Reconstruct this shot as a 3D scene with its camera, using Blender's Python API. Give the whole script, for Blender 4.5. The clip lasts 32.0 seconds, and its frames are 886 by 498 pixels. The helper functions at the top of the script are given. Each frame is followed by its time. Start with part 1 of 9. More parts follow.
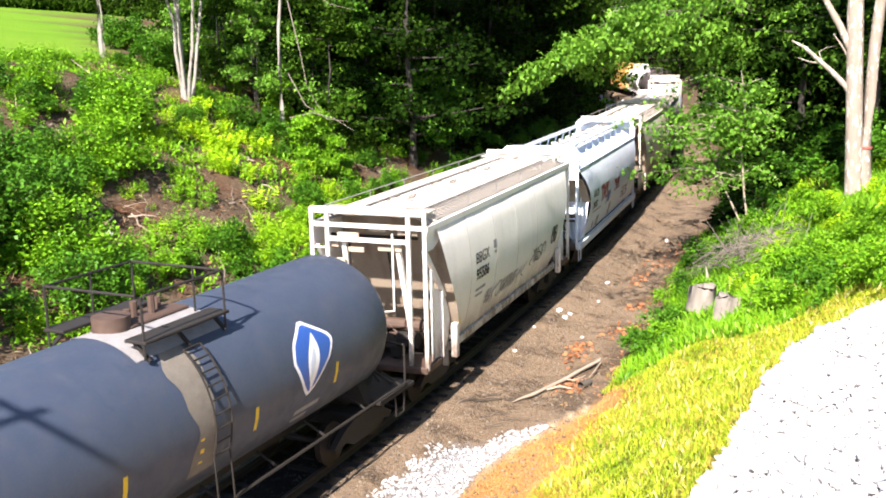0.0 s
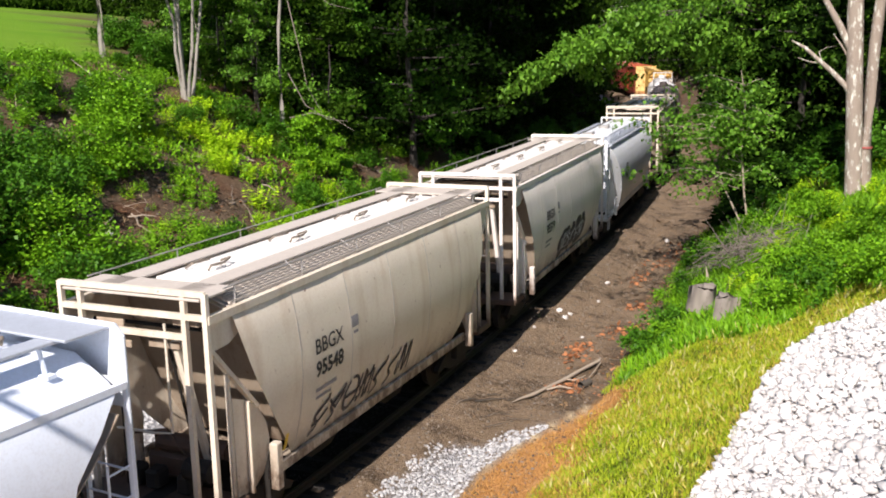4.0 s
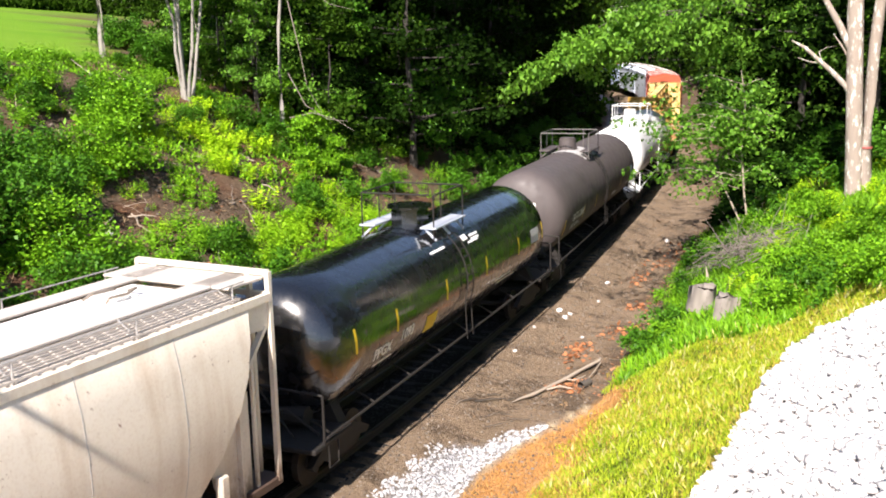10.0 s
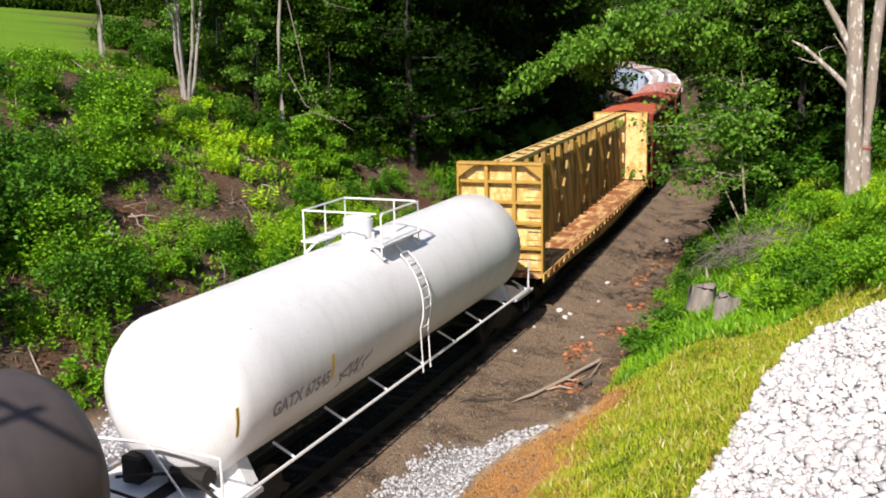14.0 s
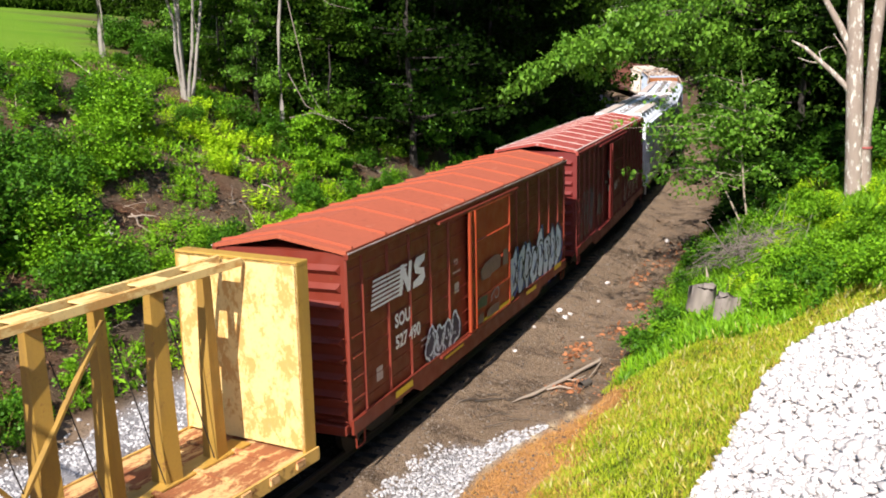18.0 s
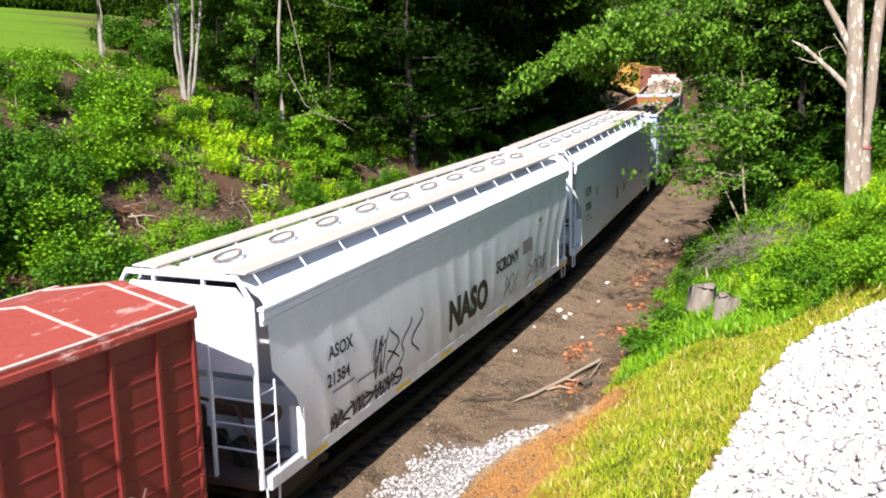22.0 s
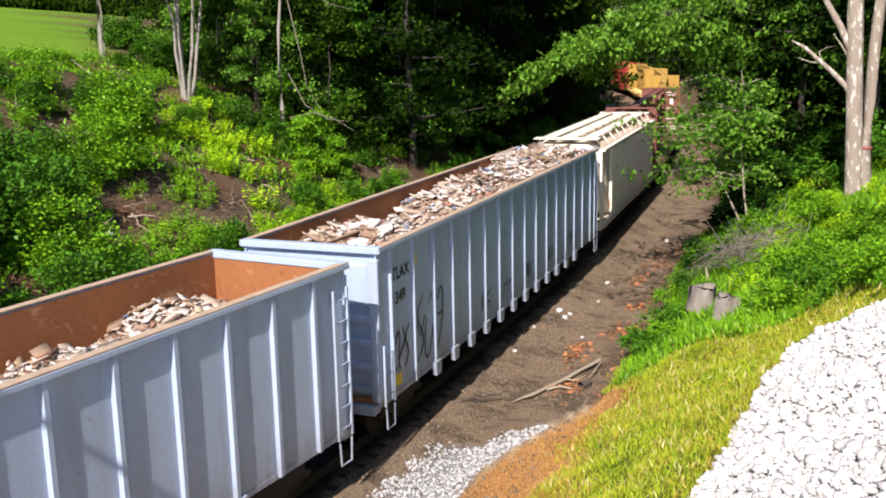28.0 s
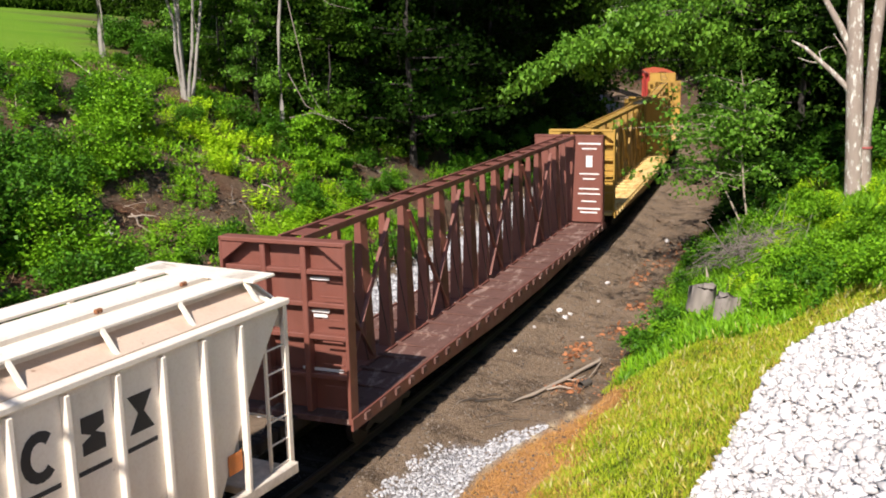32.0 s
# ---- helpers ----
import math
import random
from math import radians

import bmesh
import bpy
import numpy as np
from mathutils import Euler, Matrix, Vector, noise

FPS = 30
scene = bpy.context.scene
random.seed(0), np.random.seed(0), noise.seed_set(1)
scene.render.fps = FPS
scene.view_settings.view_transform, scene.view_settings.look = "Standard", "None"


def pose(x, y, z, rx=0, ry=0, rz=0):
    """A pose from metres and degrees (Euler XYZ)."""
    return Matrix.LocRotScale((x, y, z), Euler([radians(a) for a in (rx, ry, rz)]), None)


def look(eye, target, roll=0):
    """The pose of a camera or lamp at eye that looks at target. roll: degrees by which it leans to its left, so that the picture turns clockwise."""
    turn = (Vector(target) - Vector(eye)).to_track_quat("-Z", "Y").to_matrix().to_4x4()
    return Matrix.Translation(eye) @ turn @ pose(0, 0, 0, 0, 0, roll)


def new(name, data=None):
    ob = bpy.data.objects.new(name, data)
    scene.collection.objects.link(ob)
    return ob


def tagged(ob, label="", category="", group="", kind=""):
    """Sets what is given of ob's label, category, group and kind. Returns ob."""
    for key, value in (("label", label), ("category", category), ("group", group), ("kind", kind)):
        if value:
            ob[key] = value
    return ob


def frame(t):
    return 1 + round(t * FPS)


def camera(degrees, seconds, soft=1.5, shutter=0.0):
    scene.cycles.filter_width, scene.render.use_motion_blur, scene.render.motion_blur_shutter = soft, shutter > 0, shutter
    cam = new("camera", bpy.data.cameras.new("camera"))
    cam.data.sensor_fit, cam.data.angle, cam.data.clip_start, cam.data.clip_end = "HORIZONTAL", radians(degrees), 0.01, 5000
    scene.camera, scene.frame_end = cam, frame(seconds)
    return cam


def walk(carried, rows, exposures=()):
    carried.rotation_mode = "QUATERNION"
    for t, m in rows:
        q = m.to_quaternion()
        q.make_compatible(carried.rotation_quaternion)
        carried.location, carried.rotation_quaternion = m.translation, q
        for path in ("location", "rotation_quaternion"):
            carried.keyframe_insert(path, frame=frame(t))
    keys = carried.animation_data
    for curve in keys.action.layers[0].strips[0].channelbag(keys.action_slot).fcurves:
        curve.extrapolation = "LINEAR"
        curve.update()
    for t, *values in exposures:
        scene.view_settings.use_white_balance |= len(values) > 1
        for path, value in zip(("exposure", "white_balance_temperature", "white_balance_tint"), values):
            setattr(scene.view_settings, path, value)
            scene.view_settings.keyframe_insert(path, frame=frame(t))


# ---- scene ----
from functools import lru_cache

TAU = math.tau

# ---- camera ----
cam = camera(48.06, 32.0, soft=1.9)
EYE = Vector((0, 0, 8.35))
POSE = look(EYE, EYE + Vector((0, math.cos(radians(11.827)), -math.sin(radians(11.827)))), -0.66)
STOPS = [(0.0, 1.53), (1.0, 0.95), (2.0, 0.62), (3.0, 0.44), (6.0, 0.65), (7.0, 0.38), (8.0, 0.40), (9.0, 0.60), (10.0, 1.15), (11.0, 1.70), (12.0, 1.60), (13.0, 1.18),
         (14.0, 0.42), (17.0, 0.82), (18.0, 0.72), (19.0, 1.35), (20.0, 1.38), (21.0, 1.35), (22.0, 0.85), (23.0, 0.48), (25.0, 0.42), (28.0, 0.62), (29.0, 0.52), (30.0, 0.55), (31.0, 0.45), (32.0, 0.52)]
walk(cam, [(0, POSE), (32, POSE)], exposures=[(t, v + 0.08, 6700, 17) for t, v in STOPS])

# ---- sun and sky ----
SUN_AZ, SUN_EL = radians(20), radians(42)
to_sun = Vector((-math.sin(SUN_AZ) * math.cos(SUN_EL), -math.cos(SUN_AZ) * math.cos(SUN_EL), math.sin(SUN_EL)))
world = bpy.data.worlds.new("sky")
scene.world = world
world.use_nodes = True
wn = world.node_tree
sky = wn.nodes.new("ShaderNodeTexSky")
sky.sky_type, sky.sun_disc = "NISHITA", False
sky.air_density, sky.dust_density, sky.ozone_density = 1.1, 0.6, 1.8
sky.sun_elevation, sky.sun_rotation = SUN_EL, math.atan2(to_sun.x, to_sun.y)
wn.links.new(sky.outputs[0], wn.nodes["Background"].inputs[0])
wn.nodes["Background"].inputs[1].default_value = 0.083
sun = new("sun", bpy.data.lights.new("sun", "SUN"))
sun.data.energy, sun.data.angle, sun.data.color = 5.0, radians(0.53), (1.0, 0.95, 0.86)
sun.matrix_world = look(to_sun * 60, (0, 0, 0))

# ---- the railway's line: s metres along it from a point before the camera, lat metres to its right ----
KNOTS_S = [-15, 10, 30, 45, 60, 75, 95, 130, 165, 200]
KNOTS_K = [-0.854, -0.331, -0.135, -0.307, -0.238, -0.157, -0.286, -0.294, -0.42, -0.6]
S_ARR = np.arange(-30, 215.01, 0.5)
_k = np.interp(S_ARR, KNOTS_S, KNOTS_K) / 100
_h = np.concatenate([[0], np.cumsum((_k[1:] + _k[:-1]) / 2 * 0.5)])
H_ARR = _h - np.interp(0, S_ARR, _h) + radians(24.374)
_m = (H_ARR[1:] + H_ARR[:-1]) / 2
X_ARR = np.concatenate([[0], np.cumsum(np.sin(_m) * 0.5)])
Y_ARR = np.concatenate([[0], np.cumsum(np.cos(_m) * 0.5)])
X_ARR = X_ARR - np.interp(0, S_ARR, X_ARR) - 3.571
Y_ARR = Y_ARR - np.interp(0, S_ARR, Y_ARR) + 18.0


def line(s):
    """Place and heading of the track at s; straight on past both ends."""
    s = np.asarray(s, float)
    h = np.interp(s, S_ARR, H_ARR)
    over = s - np.clip(s, S_ARR[0], S_ARR[-1])
    return np.interp(s, S_ARR, X_ARR) + over * np.sin(h), np.interp(s, S_ARR, Y_ARR) + over * np.cos(h), h


def place(s, lat):
    """World x, y of a point lat metres right of the track at s."""
    x, y, h = line(s)
    near = np.clip(lat, -55, 55)
    far = lat - near
    return x + near * np.cos(h) + far * math.cos(0.25), y - near * np.sin(h) - far * math.sin(0.25)


PROFILE_LAT = [-900, -120, -60, -26, -22.5, -14, -7, -6, -4, -2.7, -1.7, 1.7, 2.7, 4.6, 6.2, 10.5, 14, 20, 60, 300, 900]
PROFILE_Z = [40, 17, 11.5, 8.1, 7.55, 3.6, -0.2, -0.45, -0.5, -0.55, -0.19, -0.19, -0.6, -0.55, 0.5, 3.1, 4.7, 5.3, 6.5, 9, 12]


def smooth_noise(x, y, seed=0):
    """Gentle value noise on arrays, about -1 to 1, one bump a metre."""
    x, y = np.asarray(x, float), np.asarray(y, float)
    xi, yi = np.floor(x).astype(np.int64), np.floor(y).astype(np.int64)
    u, v = x - xi, y - yi
    u, v = u * u * (3 - 2 * u), v * v * (3 - 2 * v)

    def h(a, b):
        n = (a * 73856093) ^ (b * 19349663) ^ (seed * 83492791 + 1013)
        n = (n ^ (n >> 13)) * 1274126177 & 0x7FFFFFFF
        return (n & 0xFFFF) / 32767.5 - 1
    return (h(xi, yi) * (1 - u) + h(xi + 1, yi) * u) * (1 - v) + (h(xi, yi + 1) * (1 - u) + h(xi + 1, yi + 1) * u) * v


def height(s, lat):
    """Height of the ground."""
    s, lat = np.asarray(s, float), np.asarray(lat, float)
    z = np.interp(lat, PROFILE_LAT, PROFILE_Z)
    rough = np.clip((np.abs(lat) - 2.6) / 3.0, 0, 1) * np.clip((26 + lat) / 4, 0.15, 1)
    z = z + rough * (0.35 * smooth_noise(s / 4, lat / 3.1, 1) + 0.14 * smooth_noise(s / 1.1, lat / 1.0, 2)) * np.clip(np.abs(lat) / 8, 0.25, 1)
    return z + 0.025 * smooth_noise(s / 0.35, lat / 0.35, 3)


def spot(s, lat, dz=0.0):
    x, y = place(s, lat)
    return Vector((float(x), float(y), float(height(s, lat)) + dz))


# ---- the train's timing ----
def way(t):
    q = t - 16
    return 9.189 * q + 0.0125 * q * q + 0.0004 * q ** 3


CANT = -0.577


def car_pose(phase, half, t):
    """Pose of a car whose middle has this phase; half: half the distance between its bogies."""
    s = phase - way(t)
    x0, y0, _ = line(s - half)
    x1, y1, _ = line(s + half)
    a = math.degrees(math.atan2(y1 - y0, x1 - x0))
    return pose((x0 + x1) / 2, (y0 + y1) / 2, 0, 0, 0, a) @ pose(0, 0, 0, CANT, 0, 0)


TIMES = [i * 0.5 for i in range(65)]
TRAIN = []        # (object, phase, half distance between bogies)


# ---- mesh helpers ----
def link_mesh(name, bm, mat, parent=None, label="", smooth=False):
    me = bpy.data.meshes.new(name)
    bmesh.ops.recalc_face_normals(bm, faces=bm.faces)
    bm.to_mesh(me)
    bm.free()
    if smooth:
        me.shade_smooth()
        me.set_sharp_from_angle(angle=radians(35))
    for m in (mat if isinstance(mat, (list, tuple)) else [mat]):
        me.materials.append(m)
    ob = new(name, me)
    if parent is not None:
        ob.parent = parent
    if label:
        tagged(ob, label=label)
    return ob


def part(name, bm, mat, parent, label="", smooth=False):
    return link_mesh(name, bm, mat, parent, label, smooth)


def pieces(name, bm, mat, parent):
    """Each separate piece of the shape as a part of its own."""
    bm.verts.index_update()
    left, out = set(bm.verts), []
    while left:
        todo, isle = [left.pop()], []
        while todo:
            v = todo.pop()
            isle.append(v)
            for e in v.link_edges:
                w = e.other_vert(v)
                if w in left:
                    left.discard(w)
                    todo.append(w)
        out.append(isle)
    for isle in sorted(out, key=lambda q: min(v.index for v in q)):
        b2 = bmesh.new()
        at = {v: b2.verts.new(v.co) for v in isle}
        for f in {f for v in isle for f in v.link_faces}:
            b2.faces.new([at[v] for v in f.verts])
        link_mesh(name, b2, mat, parent)
    bm.free()


def again(ob, x, y, z, parent=None, rz=0.0):
    """Another piece on the same mesh."""
    o = new(ob.name.split(".")[0], ob.data)
    o.parent = parent if parent is not None else ob.parent
    o.matrix_basis = pose(x, y, z, 0, 0, rz)
    return o


def box(bm, cx, cy, cz, sx, sy, sz, rz=0.0, ry=0.0, rx=0.0):
    m = Matrix.LocRotScale((cx, cy, cz), Euler((rx, ry, rz)), (sx, sy, sz))
    return bmesh.ops.create_cube(bm, size=1, matrix=m)["verts"]


def rbox(bm, cx, cy, cz, sx, sy, sz, b=0.01):
    """A box with bevelled edges."""
    vs = box(bm, cx, cy, cz, sx, sy, sz)
    es = list({e for v in vs for e in v.link_edges})
    bmesh.ops.bevel(bm, geom=es, offset=b, segments=1, affect="EDGES", clamp_overlap=True)


def tube(bm, p0, p1, r, n=6):
    p0, p1 = Vector(p0), Vector(p1)
    d = p1 - p0
    m = Matrix.Translation((p0 + p1) / 2) @ d.to_track_quat("Z", "Y").to_matrix().to_4x4()
    bmesh.ops.create_cone(bm, cap_ends=True, segments=n, radius1=r, radius2=r, depth=d.length, matrix=m)


def pipe(bm, pts, r, n=6):
    """A bent rod of one piece."""
    pts = [Vector(p) for p in pts]
    rings = []
    for i, p in enumerate(pts):
        d = pts[min(i + 1, len(pts) - 1)] - pts[max(i - 1, 0)]
        q = d.to_track_quat("Z", "Y")
        rings.append([bm.verts.new(p + q @ Vector((r * math.cos(TAU * k / n), r * math.sin(TAU * k / n), 0))) for k in range(n)])
    for a, b in zip(rings, rings[1:]):
        # join each ring to the next where they lie nearest, so that the rod does not twist
        sh = min(range(n), key=lambda h: sum((a[k].co - b[(k + h) % n].co).length for k in range(n)))
        for k in range(n):
            bm.faces.new((a[k], a[(k + 1) % n], b[(k + 1 + sh) % n], b[(k + sh) % n]))
    bm.faces.new(rings[0][::-1])
    bm.faces.new(rings[-1])


def bar(bm, p0, p1, w, h):
    """A square bar from p0 to p1."""
    p0, p1 = Vector(p0), Vector(p1)
    d = p1 - p0
    m = Matrix.Translation((p0 + p1) / 2) @ d.to_track_quat("X", "Z").to_matrix().to_4x4() @ Matrix.Diagonal((d.length, w, h, 1))
    bmesh.ops.create_cube(bm, size=1, matrix=m)


def slab(bm, pts, thick, axis):
    """A plate: an outline of points, thickened along axis."""
    a = [bm.verts.new(p) for p in pts]
    b = [bm.verts.new(Vector(p) + Vector(axis) * thick) for p in pts]
    bm.faces.new(a)
    bm.faces.new(b[::-1])
    for i in range(len(a)):
        j = (i + 1) % len(a)
        bm.faces.new((a[i], a[j], b[j], b[i]))


def fast_mesh(name, verts, faces):
    """verts (n, 3), faces (m, k) of one size k."""
    me = bpy.data.meshes.new(name)
    verts, faces = np.ascontiguousarray(verts, np.float32), np.ascontiguousarray(faces, np.int32)
    m, k = faces.shape
    me.vertices.add(len(verts))
    me.vertices.foreach_set("co", verts.ravel())
    me.loops.add(m * k)
    me.loops.foreach_set("vertex_index", faces.ravel())
    me.polygons.add(m)
    me.polygons.foreach_set("loop_start", np.arange(0, m * k, k, dtype=np.int32))
    me.update(calc_edges=True)
    return me


def letters(text, size, bold=0.0):
    """A flat mesh of words in the plane x, y."""
    cu = bpy.data.curves.new("text", "FONT")
    cu.body, cu.size, cu.offset, cu.resolution_u = text, size, bold, 3
    ob = bpy.data.objects.new("text", cu)
    me = bpy.data.meshes.new_from_object(ob)
    bpy.data.objects.remove(ob)
    return me

# ---- materials ----
def mat_start(name):
    m = bpy.data.materials.new(name)
    m.use_nodes = True
    nt = m.node_tree
    return m, nt, nt.nodes["Principled BSDF"]


def node(nt, kind, **sets):
    n = nt.nodes.new(kind)
    for k, v in sets.items():
        n.inputs[k.replace("_", " ")].default_value = v
    return n


def noise_tex(nt, vec, scale, detail=4.0, rough=0.55):
    n = node(nt, "ShaderNodeTexNoise", Scale=scale, Detail=detail, Roughness=rough)
    nt.links.new(vec, n.inputs["Vector"])
    return n.outputs["Fac"]


def ramp(nt, fac, lo, hi, c0=0.0, c1=1.0):
    r = nt.nodes.new("ShaderNodeMapRange")
    nt.links.new(fac, r.inputs["Value"])
    for k, v in (("From Min", lo), ("From Max", hi), ("To Min", c0), ("To Max", c1)):
        r.inputs[k].default_value = v
    return r.outputs["Result"]


def mix(nt, fac, a, b):
    n = nt.nodes.new("ShaderNodeMix")
    n.data_type = "RGBA"
    for sock, val in ((n.inputs["Factor"], fac), (n.inputs[6], a), (n.inputs[7], b)):
        if isinstance(val, (int, float)):
            sock.default_value = val
        elif isinstance(val, tuple):
            sock.default_value = (*val, 1)
        else:
            nt.links.new(val, sock)
    return n.outputs[2]


def times(nt, a, b):
    n = nt.nodes.new("ShaderNodeMath")
    n.operation = "MULTIPLY"
    for sock, val in zip(n.inputs, (a, b)):
        if isinstance(val, (int, float)):
            sock.default_value = val
        else:
            nt.links.new(val, sock)
    return n.outputs[0]


def bump(nt, bsdf, fac, strength, dist):
    b = node(nt, "ShaderNodeBump", Strength=strength, Distance=dist)
    nt.links.new(fac, b.inputs["Height"])
    nt.links.new(b.outputs[0], bsdf.inputs["Normal"])


def coords(nt, scale=(1, 1, 1), kind="Object"):
    tc = nt.nodes.new("ShaderNodeTexCoord")
    mp = nt.nodes.new("ShaderNodeMapping")
    mp.inputs["Scale"].default_value = scale
    nt.links.new(tc.outputs[kind], mp.inputs["Vector"])
    return mp.outputs[0]


def paint(name, color, stain=(0.25, 0.17, 0.10), amount=0.35, rust=0.06, rough=0.5, fade=0.16, splash=0.0):
    """Weathered vehicle paint: faded patches, run-down streaks, rust spots, mud thrown up along the lower edge."""
    m, nt, b = mat_start(name)
    v = coords(nt)
    streak = coords(nt, (1.3, 1.3, 0.16))
    base = tuple(c * (1 - fade) for c in color)
    col = mix(nt, noise_tex(nt, v, 0.7, 3), base, color)
    col = mix(nt, ramp(nt, noise_tex(nt, v, 22, 3), 0.45, 0.75, 0, 0.18), col, stain)
    col = mix(nt, times(nt, ramp(nt, noise_tex(nt, streak, 2.2, 5), 0.50, 0.80), amount), col, stain)
    if rust > 0:
        col = mix(nt, ramp(nt, noise_tex(nt, v, 5.5, 6, 0.65), 0.72 - rust, 0.76 - rust * 0.5, 0, 0.85), col, (0.16, 0.06, 0.025))
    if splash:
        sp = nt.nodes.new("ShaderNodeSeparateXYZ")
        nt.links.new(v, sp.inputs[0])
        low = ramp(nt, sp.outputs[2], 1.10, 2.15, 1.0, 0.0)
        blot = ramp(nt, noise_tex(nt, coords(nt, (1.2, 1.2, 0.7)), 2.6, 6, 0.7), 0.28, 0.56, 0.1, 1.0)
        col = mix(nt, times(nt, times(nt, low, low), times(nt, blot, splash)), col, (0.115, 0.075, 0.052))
    nt.links.new(col, b.inputs["Base Color"])
    nt.links.new(ramp(nt, noise_tex(nt, v, 3, 4), 0.3, 0.7, rough - 0.1, rough + 0.15), b.inputs["Roughness"])
    bump(nt, b, noise_tex(nt, v, 9, 3), 0.12, 0.01)
    return m


def plain(name, color, rough=0.6, metal=0.0, vary=0.25, scale=6.0, bumps=0.15):
    m, nt, b = mat_start(name)
    v = coords(nt)
    col = mix(nt, noise_tex(nt, v, scale, 5), tuple(c * (1 - vary) for c in color), tuple(min(1, c * (1 + vary)) for c in color))
    col = mix(nt, ramp(nt, noise_tex(nt, v, scale * 6, 3), 0.4, 0.7, 0, 0.3), col, tuple(c * 0.6 for c in color))
    nt.links.new(col, b.inputs["Base Color"])
    b.inputs["Roughness"].default_value, b.inputs["Metallic"].default_value = rough, metal
    bump(nt, b, noise_tex(nt, v, scale * 4, 4), bumps, 0.01)
    return m


def foliage(name, dark, light, clear=0.3, rough=0.45, gloss=0.18):
    """Leaves: each its own green, light shining partly through."""
    m, nt, b = mat_start(name)
    g = nt.nodes.new("ShaderNodeNewGeometry")
    col = mix(nt, g.outputs["Random Per Island"], dark, light)
    v = coords(nt)
    col = mix(nt, ramp(nt, noise_tex(nt, v, 0.9, 2), 0.35, 0.65, 0, 0.45), col, light)
    nt.links.new(col, b.inputs["Base Color"])
    b.inputs["Roughness"].default_value = rough
    b.inputs["Specular IOR Level"].default_value = gloss
    t = nt.nodes.new("ShaderNodeBsdfTranslucent")
    nt.links.new(col, t.inputs[0])
    ms = nt.nodes.new("ShaderNodeMixShader")
    ms.inputs[0].default_value = clear
    nt.links.new(b.outputs[0], ms.inputs[1])
    nt.links.new(t.outputs[0], ms.inputs[2])
    nt.links.new(ms.outputs[0], nt.nodes["Material Output"].inputs[0])
    return m


def bark(name, color, mark, marks=0.5, fine=1.0):
    m, nt, b = mat_start(name)
    v = coords(nt, (1, 1, 0.35))
    col = mix(nt, noise_tex(nt, v, 6, 5), tuple(c * 0.65 for c in color), color)
    col = mix(nt, ramp(nt, noise_tex(nt, v, 9 * fine, 5, 0.65), 0.72 - marks * 0.25, 0.8 - marks * 0.2, 0, 0.9), col, mark)
    nt.links.new(col, b.inputs["Base Color"])
    b.inputs["Roughness"].default_value = 0.85
    bump(nt, b, noise_tex(nt, v, 24, 4), 0.5, 0.02)
    return m


